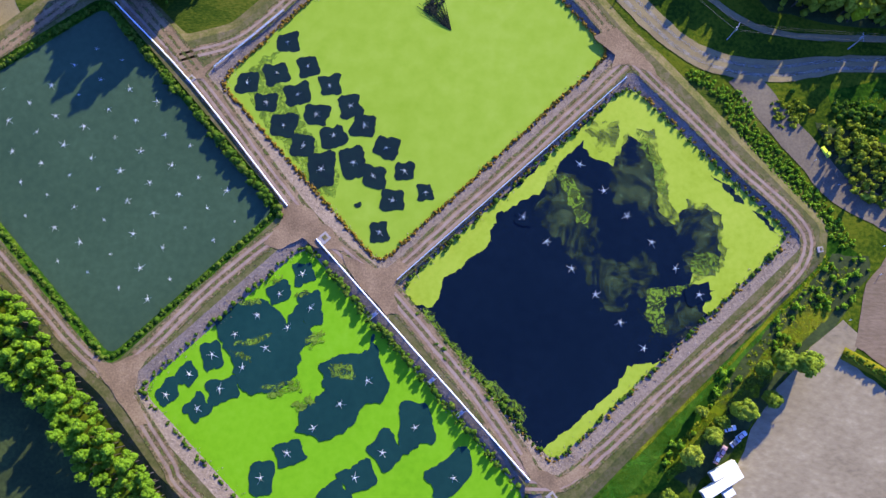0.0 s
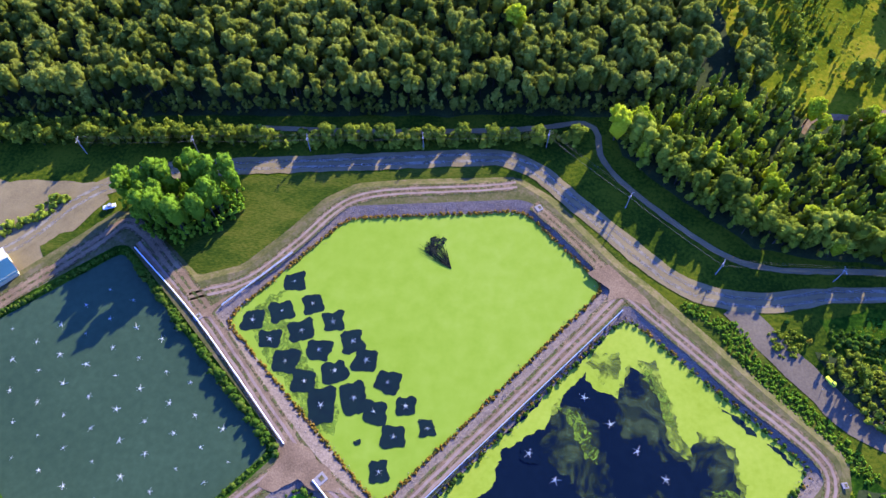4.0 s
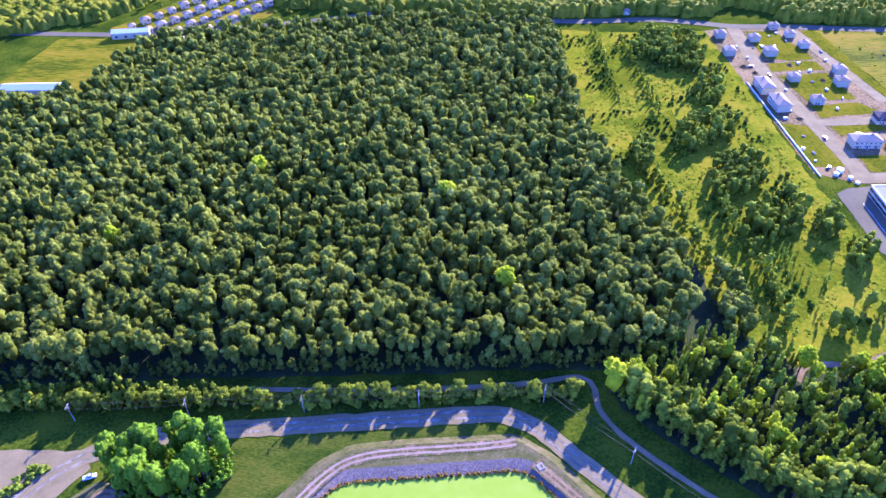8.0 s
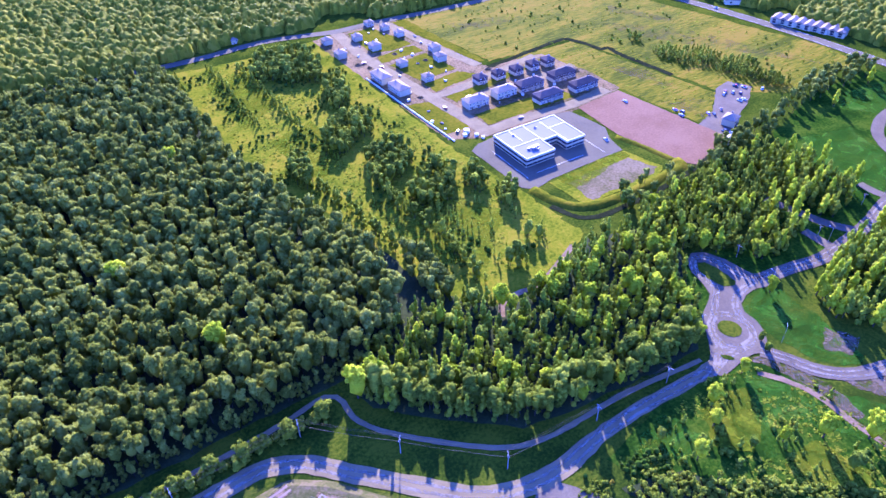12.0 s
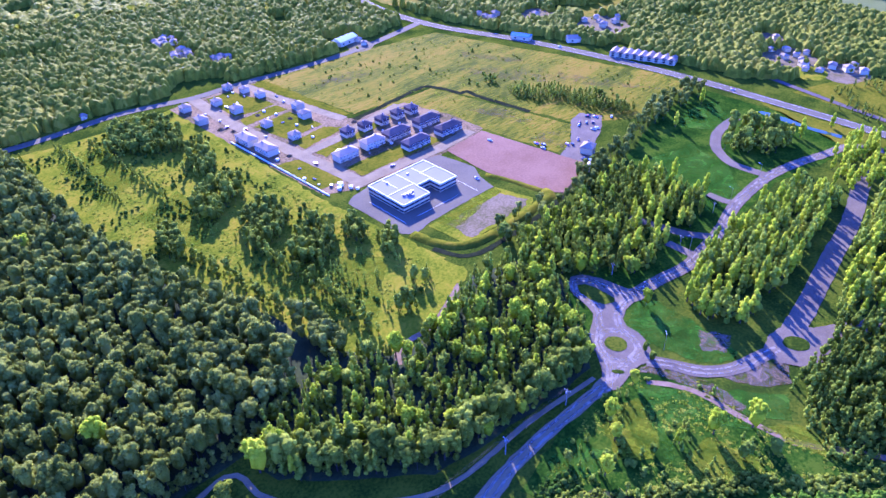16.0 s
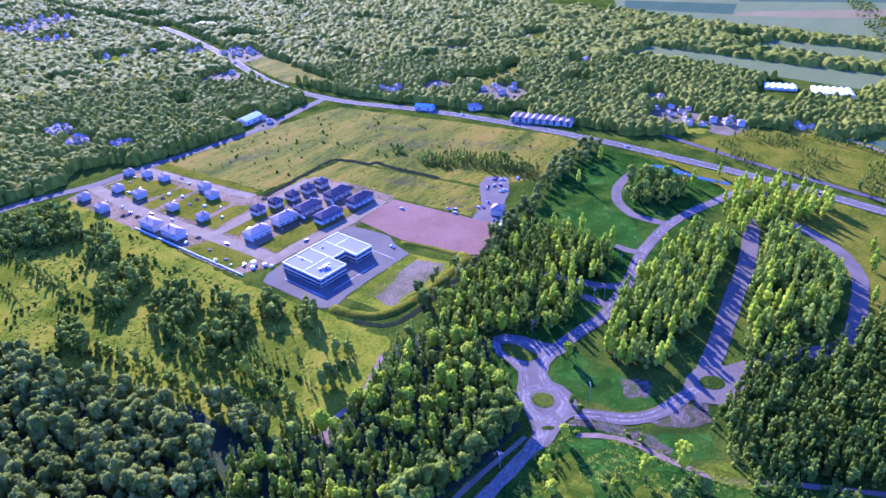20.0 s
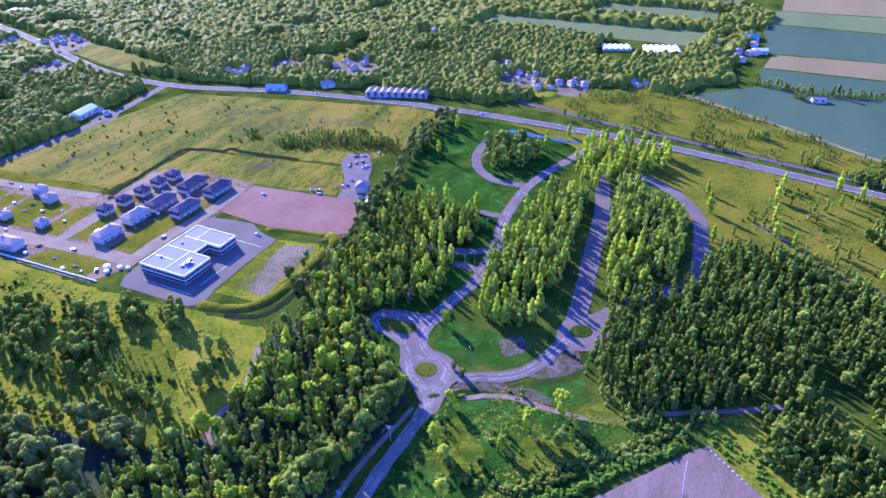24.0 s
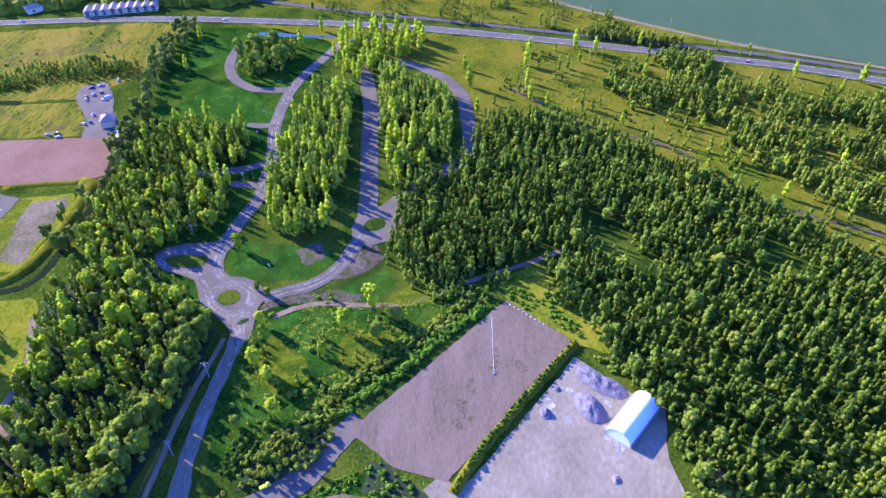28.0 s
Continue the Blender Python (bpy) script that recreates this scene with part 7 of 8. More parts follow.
# hedges along the forest's edge and the meadow's clumps
HEDGES = [([(90, 296), (93, 284), (96, 272.3), (97.7, 255.6), (100.2, 239), (102.6, 223.4), (104.8, 208.6), (105.9, 193.1)], 2.2, 2.4), ([(121.7, 255.8), (120.4, 238.4), (121.5, 225.8), (124.5, 212.1), (125.1, 200), (125.1, 187.4), (123, 172.2)], 2.4, 1.8)]
for line, sp, wide in HEDGES:
    c = smooth_line(line, sp)
    woodland("meadow_hedge", c + RNG.uniform(-wide, wide, c.shape), PLUME + NEAR[3:4], M_LEAF_DARK, "uneven hedge of young trees in the meadow", (0.65, 1.05))
woodland("forest_spur", scatter([(104.6, 206.6), (109.2, 206.1), (112, 185.6), (109.5, 170.8), (99.2, 171.8), (99, 190.2)], 3.4, 0.45), NEAR, M_LEAF, "narrow spur of forest trees beside the meadow", (0.7, 0.95))
GROVES = [[(111, 413.6), (121.3, 435.2), (135.2, 446.2), (156.4, 431.6), (155.2, 412.1), (154.3, 398), (143.9, 380.4), (127.1, 391.7), (113.8, 402.7)], [(138, 364.6), (147.5, 380.3), (157.7, 381.6), (157.3, 366.1), (147.8, 346.1), (137.6, 342.3)],
          [(116.4, 313.5), (125.9, 329.3), (134.7, 329.9), (142.6, 331.5), (151, 324), (142.5, 306), (135, 304.7), (121.1, 294.2), (111.5, 300.5)], [(118.2, 268.7), (131.5, 292.3), (143.6, 293), (151, 282.4), (142.8, 263.9), (129.6, 258.6), (118.7, 258.6)],
          [(128, 240.8), (143.5, 259.8), (158, 261.1), (157.2, 247.6), (145.7, 231.3), (132.9, 224.4)], [(154.4, 236.5), (164.5, 248.1), (171.4, 245.5), (166.7, 232.2), (159.6, 225.3)], [(161.7, 217.1), (168.2, 227.5), (176.5, 226.8), (173.3, 216.4), (163.8, 209)],
          [(91.2, 299.6), (99, 310.3), (99.8, 295.4), (92, 276), (85.8, 275.2)], [(138, 178), (146, 181), (148, 174), (140, 171)], [(156, 190), (162, 191), (162, 184), (157, 183)]]
for poly in GROVES:
    woodland("meadow_grove", scatter(poly, 3.0, 0.45), PLUME[:2] + NEAR[1:4], M_LEAF_DARK, "dense clump of tall young trees in the meadow", (0.55, 0.85))
woodland("meadow_grove", scatter([(349, 327), (355, 325), (356, 319), (350, 319)], 2.4, 0.4), PLUME + NEAR[3:4], M_LEAF_DARK, "bushy clump of trees in the hay meadow", (0.5, 0.75))
woodland("meadow_shrubs", scatter([(250, 440), (390, 425), (436, 245), (400, 225), (345, 310), (330, 352), (255, 356)], 11, 0.5, keep=(0.03, 0.05, 4.0)), BUSH, M_LEAF_DARK, "low dark shrubs scattered in the hay meadow", (0.35, 0.8))
# belt between the park and the site
BELT = [(205, 176), (250, 178), (282, 180), (318, 186), (352, 196), (400, 200), (440, 200), (440, 216), (390, 214), (350, 206), (312, 196), (285, 194), (262, 188), (211, 190)]
woodland("tree_belt", scatter(BELT, 5.0, 0.45, lines=[([(200, 183), (250, 184), (275, 190)], 2.5)]), NEAR, M_LEAF, "belt of trees along the ditch", (0.6, 0.95))
WN = [(196, 150), (204, 172), (250, 178), (266, 156), (270, 146), (264, 124), (242, 119), (230, 120), (212, 140)]
WN2 = [(262, 178), (300, 181), (312, 164), (308, 130), (292, 123), (276, 122), (268, 147)]
SPURS = [([(280.8, 110.6), (274.4, 121), (267, 149)], 5), ([(260.4, 107), (260.9, 124)], 4.5), ([(317, 116), (315, 133)], 4)]
woodland("park_wood", scatter(WN, 4.2, 0.48, lines=SPURS), SLIM + PLUME[:2], M_LEAF_DARK, "dense wood beside the park road", (0.85, 1.25))
woodland("park_grove", scatter(WN2, 4.2, 0.48, lines=SPURS), SLIM + PLUME[:2], M_LEAF_DARK, "dense grove between the park drives", (0.85, 1.25))
woodland("park_copse", scatter([(366, 152), (374, 128), (404, 126), (410, 150), (392, 160)], 4.8, 0.45), PLUME + NEAR[:1], M_LEAF_DARK, "round copse in the park", (0.9, 1.3))
STRIP = [(224, 88), (238, 99), (255, 106), (297, 109), (340, 109), (353, 101), (358, 89), (354, 82), (330, 79), (280, 71), (257, 70), (236, 69), (224, 78)]
woodland("park_strip", scatter(STRIP, 4.2, 0.48, keep=(0.06, -0.2)), SLIM + PLUME[:2], M_LEAF_MID, "strip of slim park trees", (0.9, 1.35))
STRIP2 = [(382, 71), (380, 62), (361, 45), (361, 31), (334, 25), (293, 22), (276, 36), (262, 46), (275, 51), (300, 58), (342, 65)]
woodland("park_strip", scatter(STRIP2, 4.2, 0.48, keep=(0.05, -0.2)), SLIM + PLUME[:2], M_LEAF_MID, "strip of slim park trees", (0.9, 1.35))
# far woods
F1 = [(-130, 490), (66, 466), (134, 474), (276, 455), (330, 456), (400, 474), (425, 540), (452, 680), (480, 860), (500, 1340), (380, 1280), (230, 950), (90, 900), (-60, 720), (-180, 690), (-60, 600)]
GL = [[(424, 530), (452, 650), (482, 620), (446, 455)], [(520, 385), (560, 380), (590, 372), (560, 350), (515, 360)], [(692, 300), (738, 300), (742, 160), (752, 66), (684, 66), (684, 160)], [(780, 60), (780, 205), (836, 198), (842, 60)], [(515, 835), (556, 775), (580, 800), (550, 855)],
      [(630, 160), (645, 75), (690, 80), (680, 160)], [(316, 484), (316, 458), (348, 458), (348, 484)]] + [pocket_outline(x, y, r) for x, y, r, n in POCKETS]
for near, far, sp, res in ((0, 720, 4.6, 1.3), (714, 3000, 6.2, 2.5)):
    canopy("far_woods", F1, sp, res, M_LEAF_FAR, "far green woodland with a closed canopy", near, far, 8.5, GL, [(HWY, 10), (TOP_ROAD, 7)], (0.02, -0.5, 0.0))
F2 = [(470, 300), (476, 200), (500, 168), (545, 130), (556, 66), (600, 30), (640, 40), (690, 60), (770, 60), (872, 60), (870, 260), (886, 410), (860, 740), (640, 1120), (510, 1340), (500, 860), (462, 640), (424, 520), (424, 440), (446, 370)]
for near, far, sp, res in ((0, 720, 4.6, 1.3), (714, 3000, 6.2, 2.5)):
    canopy("far_woods", F2, sp, res, M_LEAF_FAR, "far green woodland with a closed canopy", near, far, 8.0, GL, [(HWY, 16)], (0.02, -0.42, 5.0))
F3 = [(-380, 640), (-400, 300), (-360, 262), (-290, 335), (-300, 440), (-262, 460), (-240, 470), (-150, 610)]
canopy("far_woods", F3, 4.5, 1.6, M_LEAF_FAR, "far green woodland with a closed canopy", height=8.5)
woodland("village_trees", scatter([(-262, 450), (-225, 455), (-140, 600), (-60, 600), (-60, 480), (-140, 455), (-90, 600), (-150, 640)], 11, 0.45, keep=(0.05, 0.0)), FAR, M_LEAF_FAR, "garden trees among the houses", (0.5, 0.8))
woodland("village_trees", np.concatenate([scatter(pocket_outline(x, y, r), 9, 0.48, keep=(0.07, 0.1)) for x, y, r, n in POCKETS]), FAR, M_LEAF_FAR, "garden trees among the houses", (0.45, 0.75))
TREELINE = smooth_line([(599, 12), (594, -20), (594, -45), (606, -85), (608, -95), (602, -116), (590, -183), (588, -218), (576, -268), (560, -380)], 1.7)
woodland("field_treeline", [q + RNG.uniform(-2.2, 2.2, 2) for i, q in enumerate(TREELINE) if noise.noise(Vector((i * 0.06, 3.0, 0))) > -0.34], PLUME + NEAR[3:4], M_LEAF_DARK, "dense hedgerow trees between the fields", (0.45, 0.95))
woodland("shed_bushes", scatter([(576, -14), (582, -16), (580, -26), (574, -24)], 2.4, 0.4), PLUME + NEAR[3:4], M_LEAF_DARK, "clump of bushes by the farm shed", (0.35, 0.6))
woodland("field_treeline", scatter([(700, 60), (760, 70), (900, 110), (1100, 180), (1100, 150), (900, 70), (760, 40), (700, 30)], 6, 0.4, keep=(0.03, -0.1)), FAR, M_LEAF_FAR, "village trees beyond the fields", (0.4, 0.65))
woodland("rail_bushes", scatter([(470, 150), (455, 34), (440, -42), (426, -112), (412, -170), (418, -172), (434, -112), (450, -42), (466, 34), (480, 150)], 6, 0.45, keep=(0.04, 0.05)), SMALL + NEAR[3:4], M_LEAF_DARK, "bushes along the railway", (0.5, 0.8))
woodland("meadow_bushes", scatter([(348.7, 304.1), (359.1, 292.6), (373.9, 283.9), (379.1, 259), (384.3, 234.6), (380.5, 219.2), (370.7, 218.1), (364, 240.5), (351.7, 268.6), (342.4, 289.8)], 2.7, 0.48, keep=(0.08, -0.3)), PLUME + NEAR[3:4], M_LEAF_DARK, "low band of bushy trees in the hay meadow", (0.3, 0.7))
canopy("village_trees", [(891, 50), (827, 15), (728, 28), (649, 35), (565, 47), (568, 74), (633, 73), (733, 70), (833, 67)], 5.5, 1.7, M_LEAF_FAR, "garden trees along the village road", height=6.5, keep=(0.05, -0.12, 2.0))
woodland("rail_scrub", scatter([(474, 150), (468, 60), (456, -5), (446, -50), (470, -78), (512, -14), (550, 54), (536, 130)], 4.6, 0.48, keep=(0.045, 0.02, 7.0)), PLUME + SMALL, M_LEAF_DARK, "scrub and saplings dotted over the rail meadow", (0.3, 0.7))
RAIL_HEDGE = [[(444, -50), (455, -65), (440, -93), (433, -115), (425.5, -112), (431, -80), (436.5, -56)], [(408, -94), (419, -108), (410, -131), (396, -123), (390, -99)], [(452, -26), (456, -24), (456, -38), (449, -36)], [(484, 4), (490, 0), (486, -6), (481, -2)], [(466, -68), (471, -70), (470, -76), (465, -74)], [(456, 28), (461, 26), (460, 20), (455, 21)]]
for poly in RAIL_HEDGE:
    woodland("rail_hedge", scatter(poly, 2.6, 0.48), PLUME + NEAR[3:4], M_LEAF_DARK, "dense bushes between railway and lane", (0.45, 0.8))
# thickets round the ponds
woodland("grove_understorey", scatter([(-107, 117), (-92, 125), (-68, 123), (-67, 115), (-74, 106), (-84, 101.5), (-96, 105)], 2.3, 0.45), PLUME, M_LEAF_LUSH, "bushy undergrowth filling the roadside grove", (0.45, 0.7))
woodland("hedge_thicket", scatter([(-190, 138), (-60, 140), (-60, 147), (-115, 150), (-190, 148)], 3.0, 0.45), SMALL + PLUME, M_LEAF_DARK, "thicket between road and forest", (0.6, 1.0))
woodland("hedge_bushes", scatter([(-62, 140.5), (40, 144), (44, 151), (30, 149), (-62, 146.5)], 3.2, 0.45, lines=[(TRACK, 2.4)]), BUSH, M_LEAF_DARK, "low dark bushes between road and lane", (0.9, 1.5))
SWB = [(-150, 40), (-121.3, 19.5), (-110.9, 13), (-99.5, -1.5), (-85.3, -18), (-67.7, -36), (-56, -52), (-64, -60), (-80, -38), (-90.8, -31.1), (-100.8, -18.3), (-113.3, -7.9), (-120, -2), (-152, 26)]
woodland("dike_thicket", scatter(SWB, 2.1, 0.45), THICK, M_LEAF_LUSH, "bright green thicket below the dike", (0.7, 1.2))
woodland("bank_bushes", scatter([(87.4, 12.9), (95.8, 19.7), (107.9, 34), (117.8, 35.5), (118.4, 30.5), (106.9, 13.7), (98.5, 7.8), (88, 6), (80, -2), (70, -14), (60, -26), (56, -22), (66, -11), (76, 1)], 2.6, 0.48, keep=(0.11, -0.12)), BUSH, M_LEAF_LUSH, "green scrub on the grass bank", (0.4, 0.8))
woodland("bank_grass", scatter([(109, 6.5), (125, -1.2), (148, -16.2), (172, -33.2), (172.5, -30.8), (148.5, -13.8), (125.5, 1.2), (110, 9)], 1.0, 0.48), REEDS, M_REED, "tall grass on the bank between lot and salt yard", (0.5, 0.9), 1.2)
woodland("lot_hedge", scatter([(134, 49.5), (144, 42), (154, 31), (165, 24), (177, 14.5), (191, 0), (188, -2), (175, 11), (164, 20), (153, 28), (142, 39.5), (133, 47)], 1.5, 0.45), BUSH, M_LEAF_LUSH, "pale green hedge along the lot", (0.5, 0.85))
woodland("ditch_scrub", scatter([(112, 76), (126, 64), (134, 57), (145, 51), (153, 45), (164, 37), (174, 26), (187, 14), (200, 2), (195, -3), (182, 8), (169, 20), (160, 31), (148, 39), (140, 45), (130, 50), (121, 60)], 1.9, 0.45, keep=(0.12, -0.35)), BUSH, M_LEAF_DARK, "dark scrub along the ditch beside the lot", (0.5, 0.95))
woodland("verge_scrub", scatter([(186, 78), (190, 62), (186, 40), (196, 10), (204, -8), (136, 46), (120, 62), (106, 80), (140, 88), (168, 88)], 4.5, 0.48, keep=(0.06, 0.08)), BUSH + SMALL, M_LEAF_MID, "scrub in the weedy grass", (0.5, 1.0))
woodland("roadside_hedge", scatter([(70.1, 88.3), (79.4, 83.3), (86.2, 80.0), (88.5, 71.2), (97.4, 61.9), (110, 46), (116, 38), (111, 36), (100.3, 49.1), (92.2, 57.3), (84.1, 66.6), (79.6, 74.3), (77.6, 79.6), (67.5, 85.5)], 1.15, 0.48), BUSH, M_LEAF_LUSH, "bright green hedge between dike and side road", (0.28, 0.42))
woodland("roadside_bushes", scatter([(105.5, 72.9), (114.8, 70.6), (125.2, 66.7), (134, 56), (128, 48), (116.9, 49.5), (111.6, 59.1), (107.7, 65.9)], 2.4, 0.45), BUSH + THICK[2:], M_LEAF_DARK, "dark scrub behind the side road", (0.6, 1.1))
woodland("junction_bush", scatter([(92.6, 78.5), (99.0, 80.6), (104.0, 77.2), (99.5, 71.7), (94.4, 70.6)], 1.5, 0.45), BUSH, M_LEAF_DARK, "olive bush at the road junction", (0.35, 0.6))
woodland("field_weeds", scatter([(98, 82.7), (105.9, 81.8), (125.9, 78.2), (125.3, 69), (114.9, 73), (106.5, 76.5)], 1.7, 0.48, keep=(0.12, -0.1)), REEDS, M_REED, "rough weeds in the roadside field", (0.9, 1.8))
woodland("yard_bushes", scatter([(-141.4, 103), (-135.9, 106.5), (-130.9, 109), (-127, 115), (-123.7, 118), (-124, 121), (-130.5, 118), (-133, 113), (-137, 110), (-142, 107)], 2.0, 0.45), BUSH, M_LEAF_MID, "weedy bushes in the gravel yard", (0.6, 1.0))


# shore plants round the ponds
def shore(poly, r, mat, label, spacing, scale, off=0.9):
    c = rounded(offset(poly, off), r)
    c = np.vstack([c, c[:1]])
    pts = []
    for a, b in zip(c, c[1:]):
        for k in range(max(1, int(np.linalg.norm(b - a) / spacing))):
            pts.append(a + (b - a) * RNG.random() + RNG.uniform(-0.5, 0.5, 2))
    woodland("shore_plants", pts, REEDS, mat, label, scale, WATER + 0.0)


shore(P1, 3, M_REED, "green bushy weeds along the pond shore", 0.42, (0.9, 1.35), 1.0)
shore(P2, 4, M_REED, "green weeds along the pond shore", 1.2, (0.6, 1.2))
shore(P3, 4, M_RUST_WEED, "rust-coloured weeds along the pond shore", 0.26, (0.4, 0.75), 0.4)
shore(P4, 5, M_REED, "green reeds along the pond shore", 0.9, (0.5, 1.1), 0.4)
shore(P4, 5, M_RUST_WEED, "rust-coloured weeds along the pond shore", 1.0, (0.4, 0.8), 1.0)
woodland("pipe_weeds", [np.array((-98, 98.5)) + np.array((54.5, -58.5)) * t + RNG.uniform(-1, 1, 2) + (-1.4, -1.2) for t in RNG.random(150)], REEDS, M_REED, "weeds below the white pipe", (1.0, 2.0), 0.9)
woodland("pipe_weeds", [np.array((-35.5, 31)) + np.array((60, -61.2)) * t + RNG.uniform(-0.9, 0.9, 2) + (-1.2, -1.0) for t in RNG.random(110)], REEDS, M_REED, "weeds below the white pipe", (0.8, 1.6), 0.9)
woodland("pond_reeds", scatter([(-6, 13), (1.9, 6.6), (11.4, -2.8), (22, -11), (25, -19), (21, -16), (10, -6), (0, 3)], 1.5, 0.45), REEDS, M_REED, "dark reeds in the pond's corner", (0.7, 1.4), WATER)

# ---- single trees ----
lime = tree_thing("lime_tree", "round", 101, 4.0, 15, 22, 14, 0.4, M_LEAF_LIME, "bright lime-green broad tree", "bright trees")
for x, y, s in ((53.6, 148, 1.1), (60.5, 149, 1.0), (20, 193, 1.15), (84, 135, 0.7), (100, 127, 0.75), (120, 157, 0.9), (-2, 250, 1.1), (40, 330, 1.0), (-90, 270, 1.1), (-140, 220, 1.0), (215, 106, 0.6), (228, 92, 0.62), (132, 68, 0.7), (146, 74, 0.6), (172, 52, 0.8), (172, 84, 0.55), (184, 44, 0.9), (152, 80, 0.75), (160, 58, 0.5), (160, 150, 0.8), (168, 138, 0.85), (175, 130, 0.8), (180, 122, 0.75), (150, 140, 0.8), (156, 128, 0.75), (140, 150, 0.8), (166, 122, 0.7), (186, 138, 0.8), (192, 148, 0.85), *[(x, y, RNG.uniform(0.5, 0.8)) for x, y in scatter(W2, 17, 0.48)], *[(x, y, RNG.uniform(0.5, 0.8)) for x, y in scatter(WN, 15, 0.48)]):
    plant(lime, x, y, s)
mid = tree_thing("broadleaf_tree", "round", 102, 3.5, 11, 24, 10, 0.34, M_LEAF_MID, "green broad-crowned tree on rough grass", "broadleaf trees")
for x, y, s in ((96, 4.5, 1.15), (91, 5, 1.0), (88, -5, 0.75), (80, -8, 0.95), (72, -15, 0.8), (75, -11.5, 0.6), (66, -20, 0.9), (60, -31, 0.8), (86, 3, 0.7), (70, -9, 0.5), (210, 182, 0.9), (216, 176, 0.8), (104, 146, 0.8), (112, 164, 0.9), (98, 158, 0.8), (188, 86, 0.45), (191, 91, 0.4), (170, 40, 0.8), (178, 34, 0.7), (150, 62, 0.5), (128, 80, 0.5), (116, 66, 0.5), (110, -60, 0.7), (120, -66, 0.8), (104, -66, 0.8), *[(x, y, RNG.uniform(0.55, 0.95)) for x, y in scatter(W4, 21, 0.48)], *[(x, y, RNG.uniform(0.45, 0.8)) for x, y in scatter(COPSE_E, 22, 0.48)]):
    plant(mid, x, y, s)
grove = tree_thing("grove_tree", "round", 103, 3.2, 14, 22, 12, 0.34, M_LEAF_LUSH, "leafy green tree of the roadside grove", "trees of the grove")
for x, y in scatter([(-107, 118), (-92, 126), (-68, 124), (-68, 116), (-82, 104), (-96, 107)], 4.6, 0.4):
    plant(grove, x, y, RNG.uniform(0.7, 1.1), tall=1.3)
for x, y, k in ((-84, 106, 1.15), (-78, 109, 1.05), (-90, 108.5, 1.1), (-95, 110, 1.0), (-74, 114, 0.9)):
    plant(grove, x, y, k, tall=1.3)
hedge_tree = tree_thing("hedge_tree", "round", 104, 2.5, 8, 8, 18, 0.36, M_LEAF_DARK, "small bushy tree between road and lane", "hedge trees")
for x in np.arange(-186, 42, 4.2):
    if -57 < x < -50 or 6 < x < 10 or 20 < x < 28:
        continue
    plant(hedge_tree, x + RNG.uniform(-1, 1), 145.2 + 0.03 * x + RNG.uniform(-1.2, 1.2), RNG.uniform(0.65, 1.15))
poplar = tree_thing("poplar", "tall", 105, 2.2, 13, 8, 24, 0.42, M_LEAF_LIME, "slim yellow-green poplar in the grass", "poplars of the park")
SPOTS = list(scatter(STRIP, 7.0, 0.48, keep=(0.06, -0.2, 3.0))) + list(scatter(STRIP2, 7.6, 0.48, keep=(0.06, -0.15, 5.0)))
SPOTS += list(scatter([(407, 106), (439, 100), (446, 74), (431, 49), (405, 50), (390, 74), (367, 79), (370, 92)], 7.0, 0.48)) + list(scatter(WN, 11, 0.48)) + list(scatter(WN2, 9, 0.48)) + list(scatter(W2, 15, 0.48, keep=(0.05, -0.05, 8.0)))
SPOTS += [(290, 108), (264, 132), (260, 140), (349, 92), (329, 92), (352, 104), (417, 194), (375, 188), (413, 127), (301, 42), (285, 46), (284, 14), (388, 21), (366, 17), (335, 11), (438, 119), (229, 95), (253, 126), (315, 135), (318, 155), (414, -18), (395, -16), (421, -47), (417, -59), (428, -88), (345, -27), (352, -18), (296, -118), (260, -157), (385, -208), (391, -172), (381, -84)]
for x, y in SPOTS:
    plant(poplar, x, y, RNG.uniform(0.65, 1.05))
for x, y in scatter(MEAD_E, 40, 0.48):
    plant(poplar, x, y, RNG.uniform(0.45, 0.8))
gold = tree_thing("yellow_tree", "tall", 106, 2.1, 9, 7, 14, 0.34, M_LEAF_GOLD, "young tree with yellow leaves", "")
plant(gold, 267, 104.5, 0.9)
plant(gold, 412, 132, 0.9)
plant(gold, 103.5, 75.9, 0.35)
# loose weeds and saplings over the meadows
woodland("meadow_weeds", scatter(MEADOW, 4.2, 0.5, keep=(0.05, 0.18, 9.0)), REEDS, M_REED, "tall weeds in the dry meadow", (0.9, 2.0))
woodland("meadow_weeds", scatter(MEAD_E, 6.0, 0.5, keep=(0.05, 0.2, 3.0)), REEDS, M_REED, "tall weeds in the dry meadow", (0.9, 2.2))


def tussock(seed, R, h):
    """A low tuft of grass blades without a stem."""
    V, F = crown(np.random.default_rng(seed), [(0, 0, h * 0.35, R, h * 0.6)], 7, R * 0.75, core=0)
    return V, F, np.zeros(len(F), int)


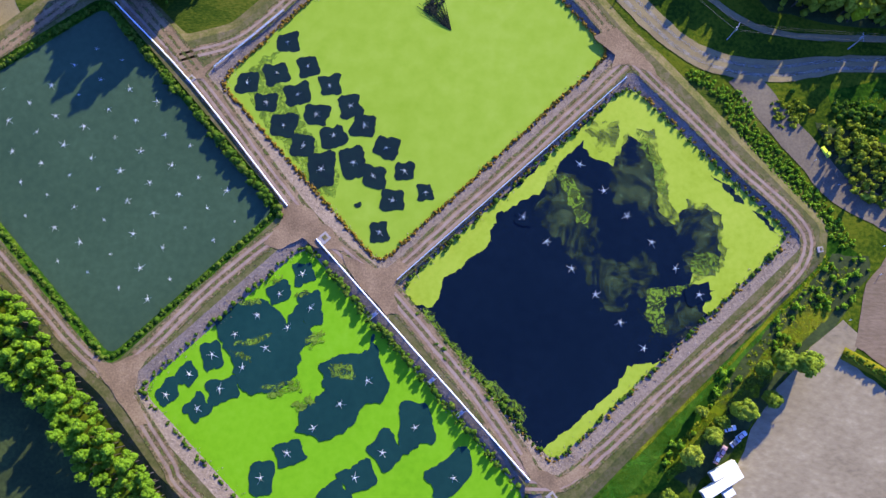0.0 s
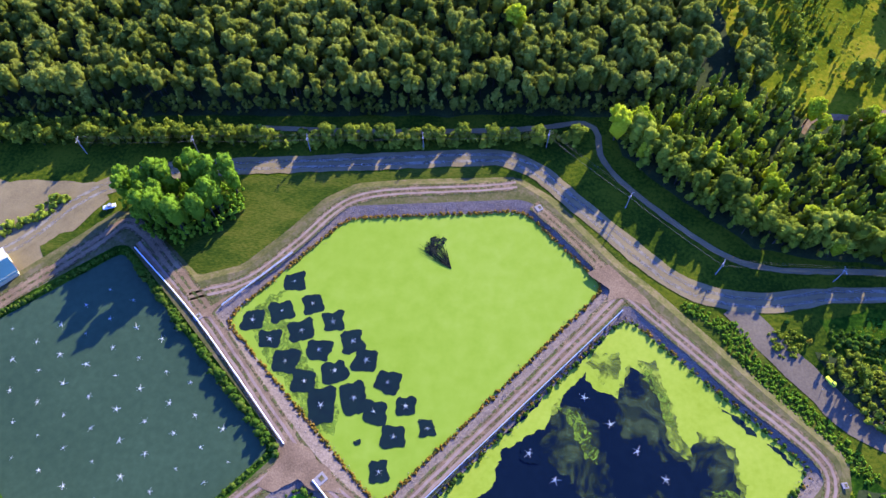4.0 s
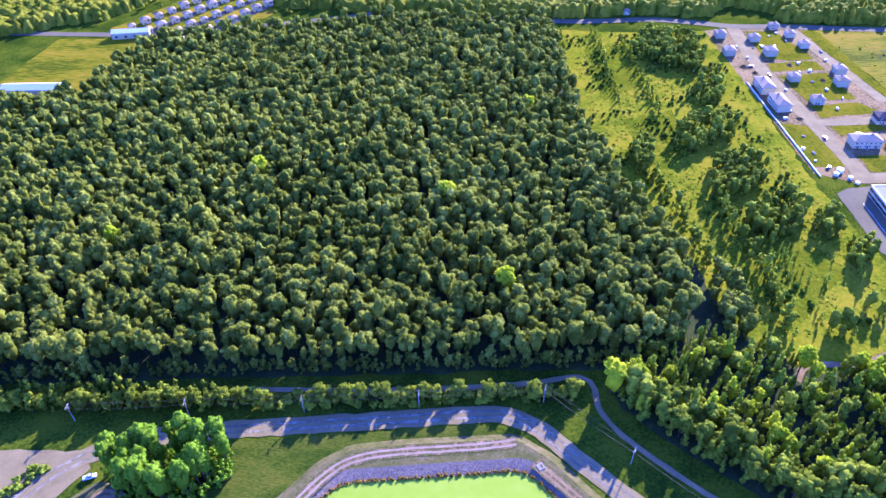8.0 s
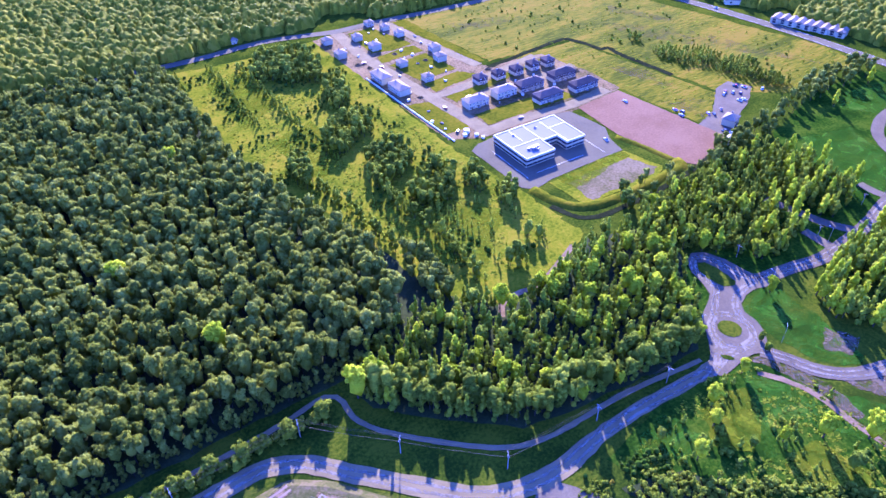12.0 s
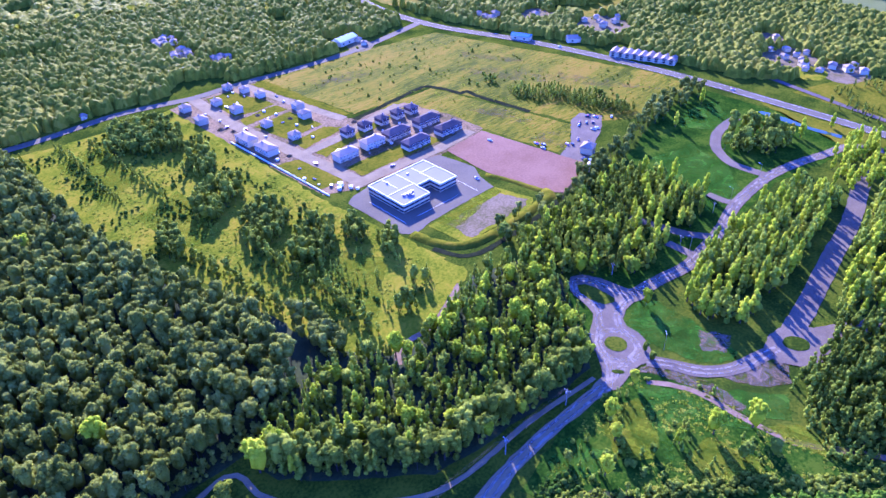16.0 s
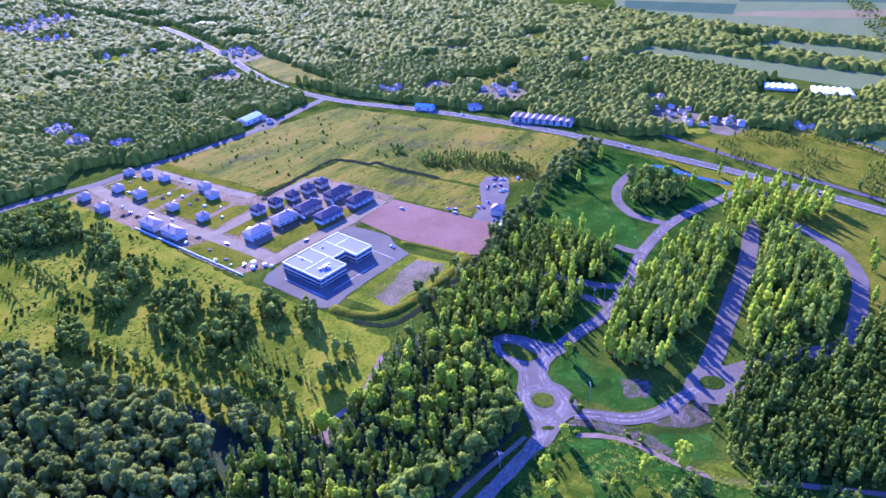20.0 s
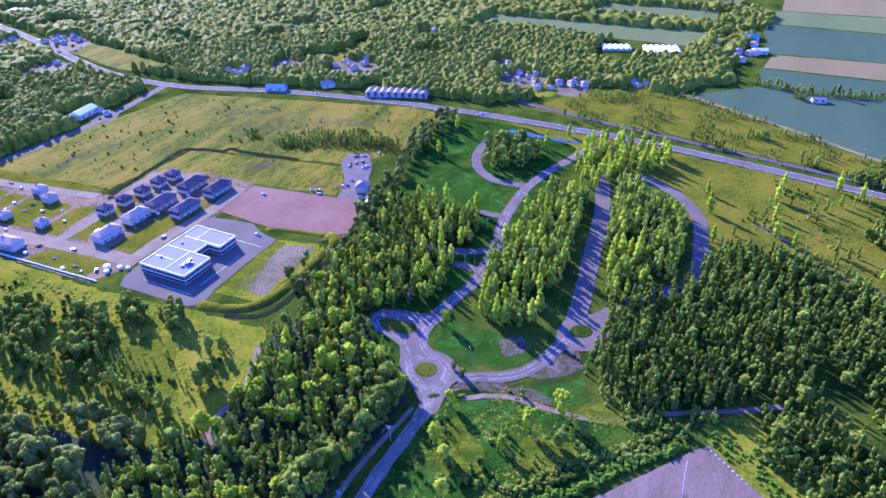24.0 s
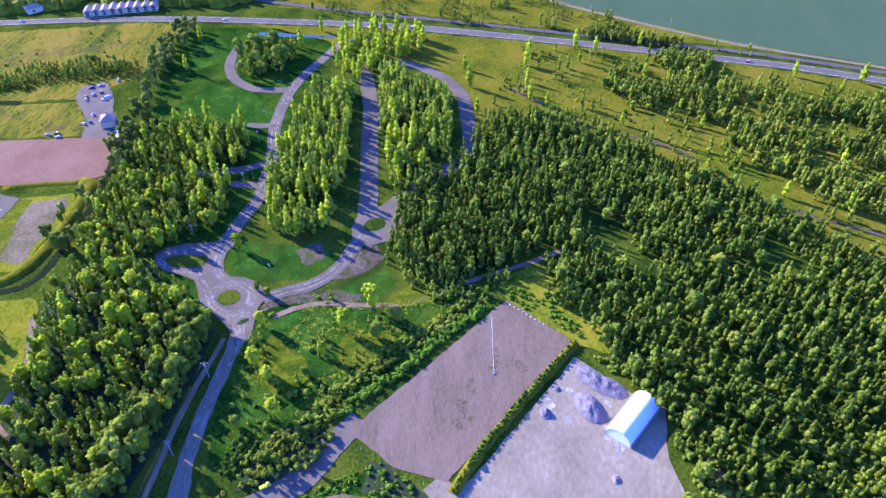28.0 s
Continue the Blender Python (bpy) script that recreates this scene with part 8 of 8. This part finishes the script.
TUFTS = [tussock(201, 0.9, 0.22), tussock(202, 0.65, 0.3), tussock(203, 1.2, 0.2)]
HAYFIELD = [(236, 448), (330, 438), (399, 428), (442, 240), (438, 218), (371, 216), (340, 237), (320, 347), (252, 352), (246, 400)]
OLDFIELD = [(248, 342), (313, 342), (332, 237), (318, 228), (301, 204), (294, 268), (292, 302), (288, 334)]
VERGE = [(182, 82), (190, 68), (186, 44), (196, 16), (199, 0), (168, 26), (146, 46), (122, 66), (112, 82), (140, 87), (168, 87)]
for poly, sp, k, lab in ((MEADOW, 3.0, (0.6, 1.3), "grass tussocks of the dry meadow"), (MEAD_E, 6.0, (0.8, 1.6), "grass tussocks of the wide meadow"), (HAYFIELD, 6.5, (0.6, 1.3), "grass tussocks of the hay meadow"), (OLDFIELD, 5.5, (0.6, 1.2), "grass tussocks of the old field"),
                         (VERGE, 2.0, (0.5, 1.1), "rough grass tussocks beside the road"), ([(106, 40), (116, 34), (106, 18), (81, -8), (60, -28), (52, -34), (98, 24)], 1.6, (0.4, 0.9), "grass tussocks on the pond's bank")):
    woodland("grass_tussocks", scatter(poly, sp, 0.5, keep=(0.09, -0.12, 1.5)), TUFTS, M_TUSSOCK, lab, k)
woodland("yard_scrub", scatter([(172, -33), (160, -44), (152, -54), (146, -63), (128, -61), (112, -66), (92, -64), (80, -54), (78, -64), (100, -78), (130, -72), (152, -66), (164, -48), (176, -38)], 2.3, 0.48, keep=(0.09, -0.25)), BUSH + SMALL[:1], M_LEAF_MID, "green scrub round the salt yard", (0.5, 1.0))
woodland("lot_scrub", scatter([(193, -6), (203, -5), (212, -16), (200, -32), (184, -44), (174, -34), (184, -22)], 2.2, 0.48, keep=(0.09, -0.1)), BUSH, M_LEAF_LUSH, "weedy scrub beyond the lot", (0.35, 0.7))
# drowned bush in the duckweed pond
snag = thing("drowned_bush", "dark drowned bush lying in the duckweed", "bush")
bm = bmesh.new()
rng = np.random.default_rng(9)
for k in range(46):
    a = math.atan2(9, -7) + rng.uniform(-0.42, 0.42)
    l = rng.uniform(5, 13)
    add_tube(bm, (-0.4, 96.6, WATER + 0.1), (-0.4 + math.cos(a) * l, 96.6 + math.sin(a) * l, WATER + rng.uniform(0.0, 0.5)), 0.1, 0.03, 4)
part("branch_fan", bm, M_WETBARK, snag)
V, F = crown(rng, [(-5.5 + rng.uniform(-2.5, 2.5), 104 + rng.uniform(-3, 3), WATER + 0.1, 1.2, 0.35) for _ in range(14)], 12, 0.5, core=0)
ob = new("wet_twig_mat", mesh_np("wet_twig_mat", V, F, [M_WETBARK]))
ob.parent = snag

# the plan above is drawn in units of 1.38 m
for ob in list(scene.objects):
    if ob.parent is None and ob.type in ("MESH", "EMPTY"):
        ob.matrix_basis = Matrix.Scale(UNIT, 4) @ ob.matrix_basis
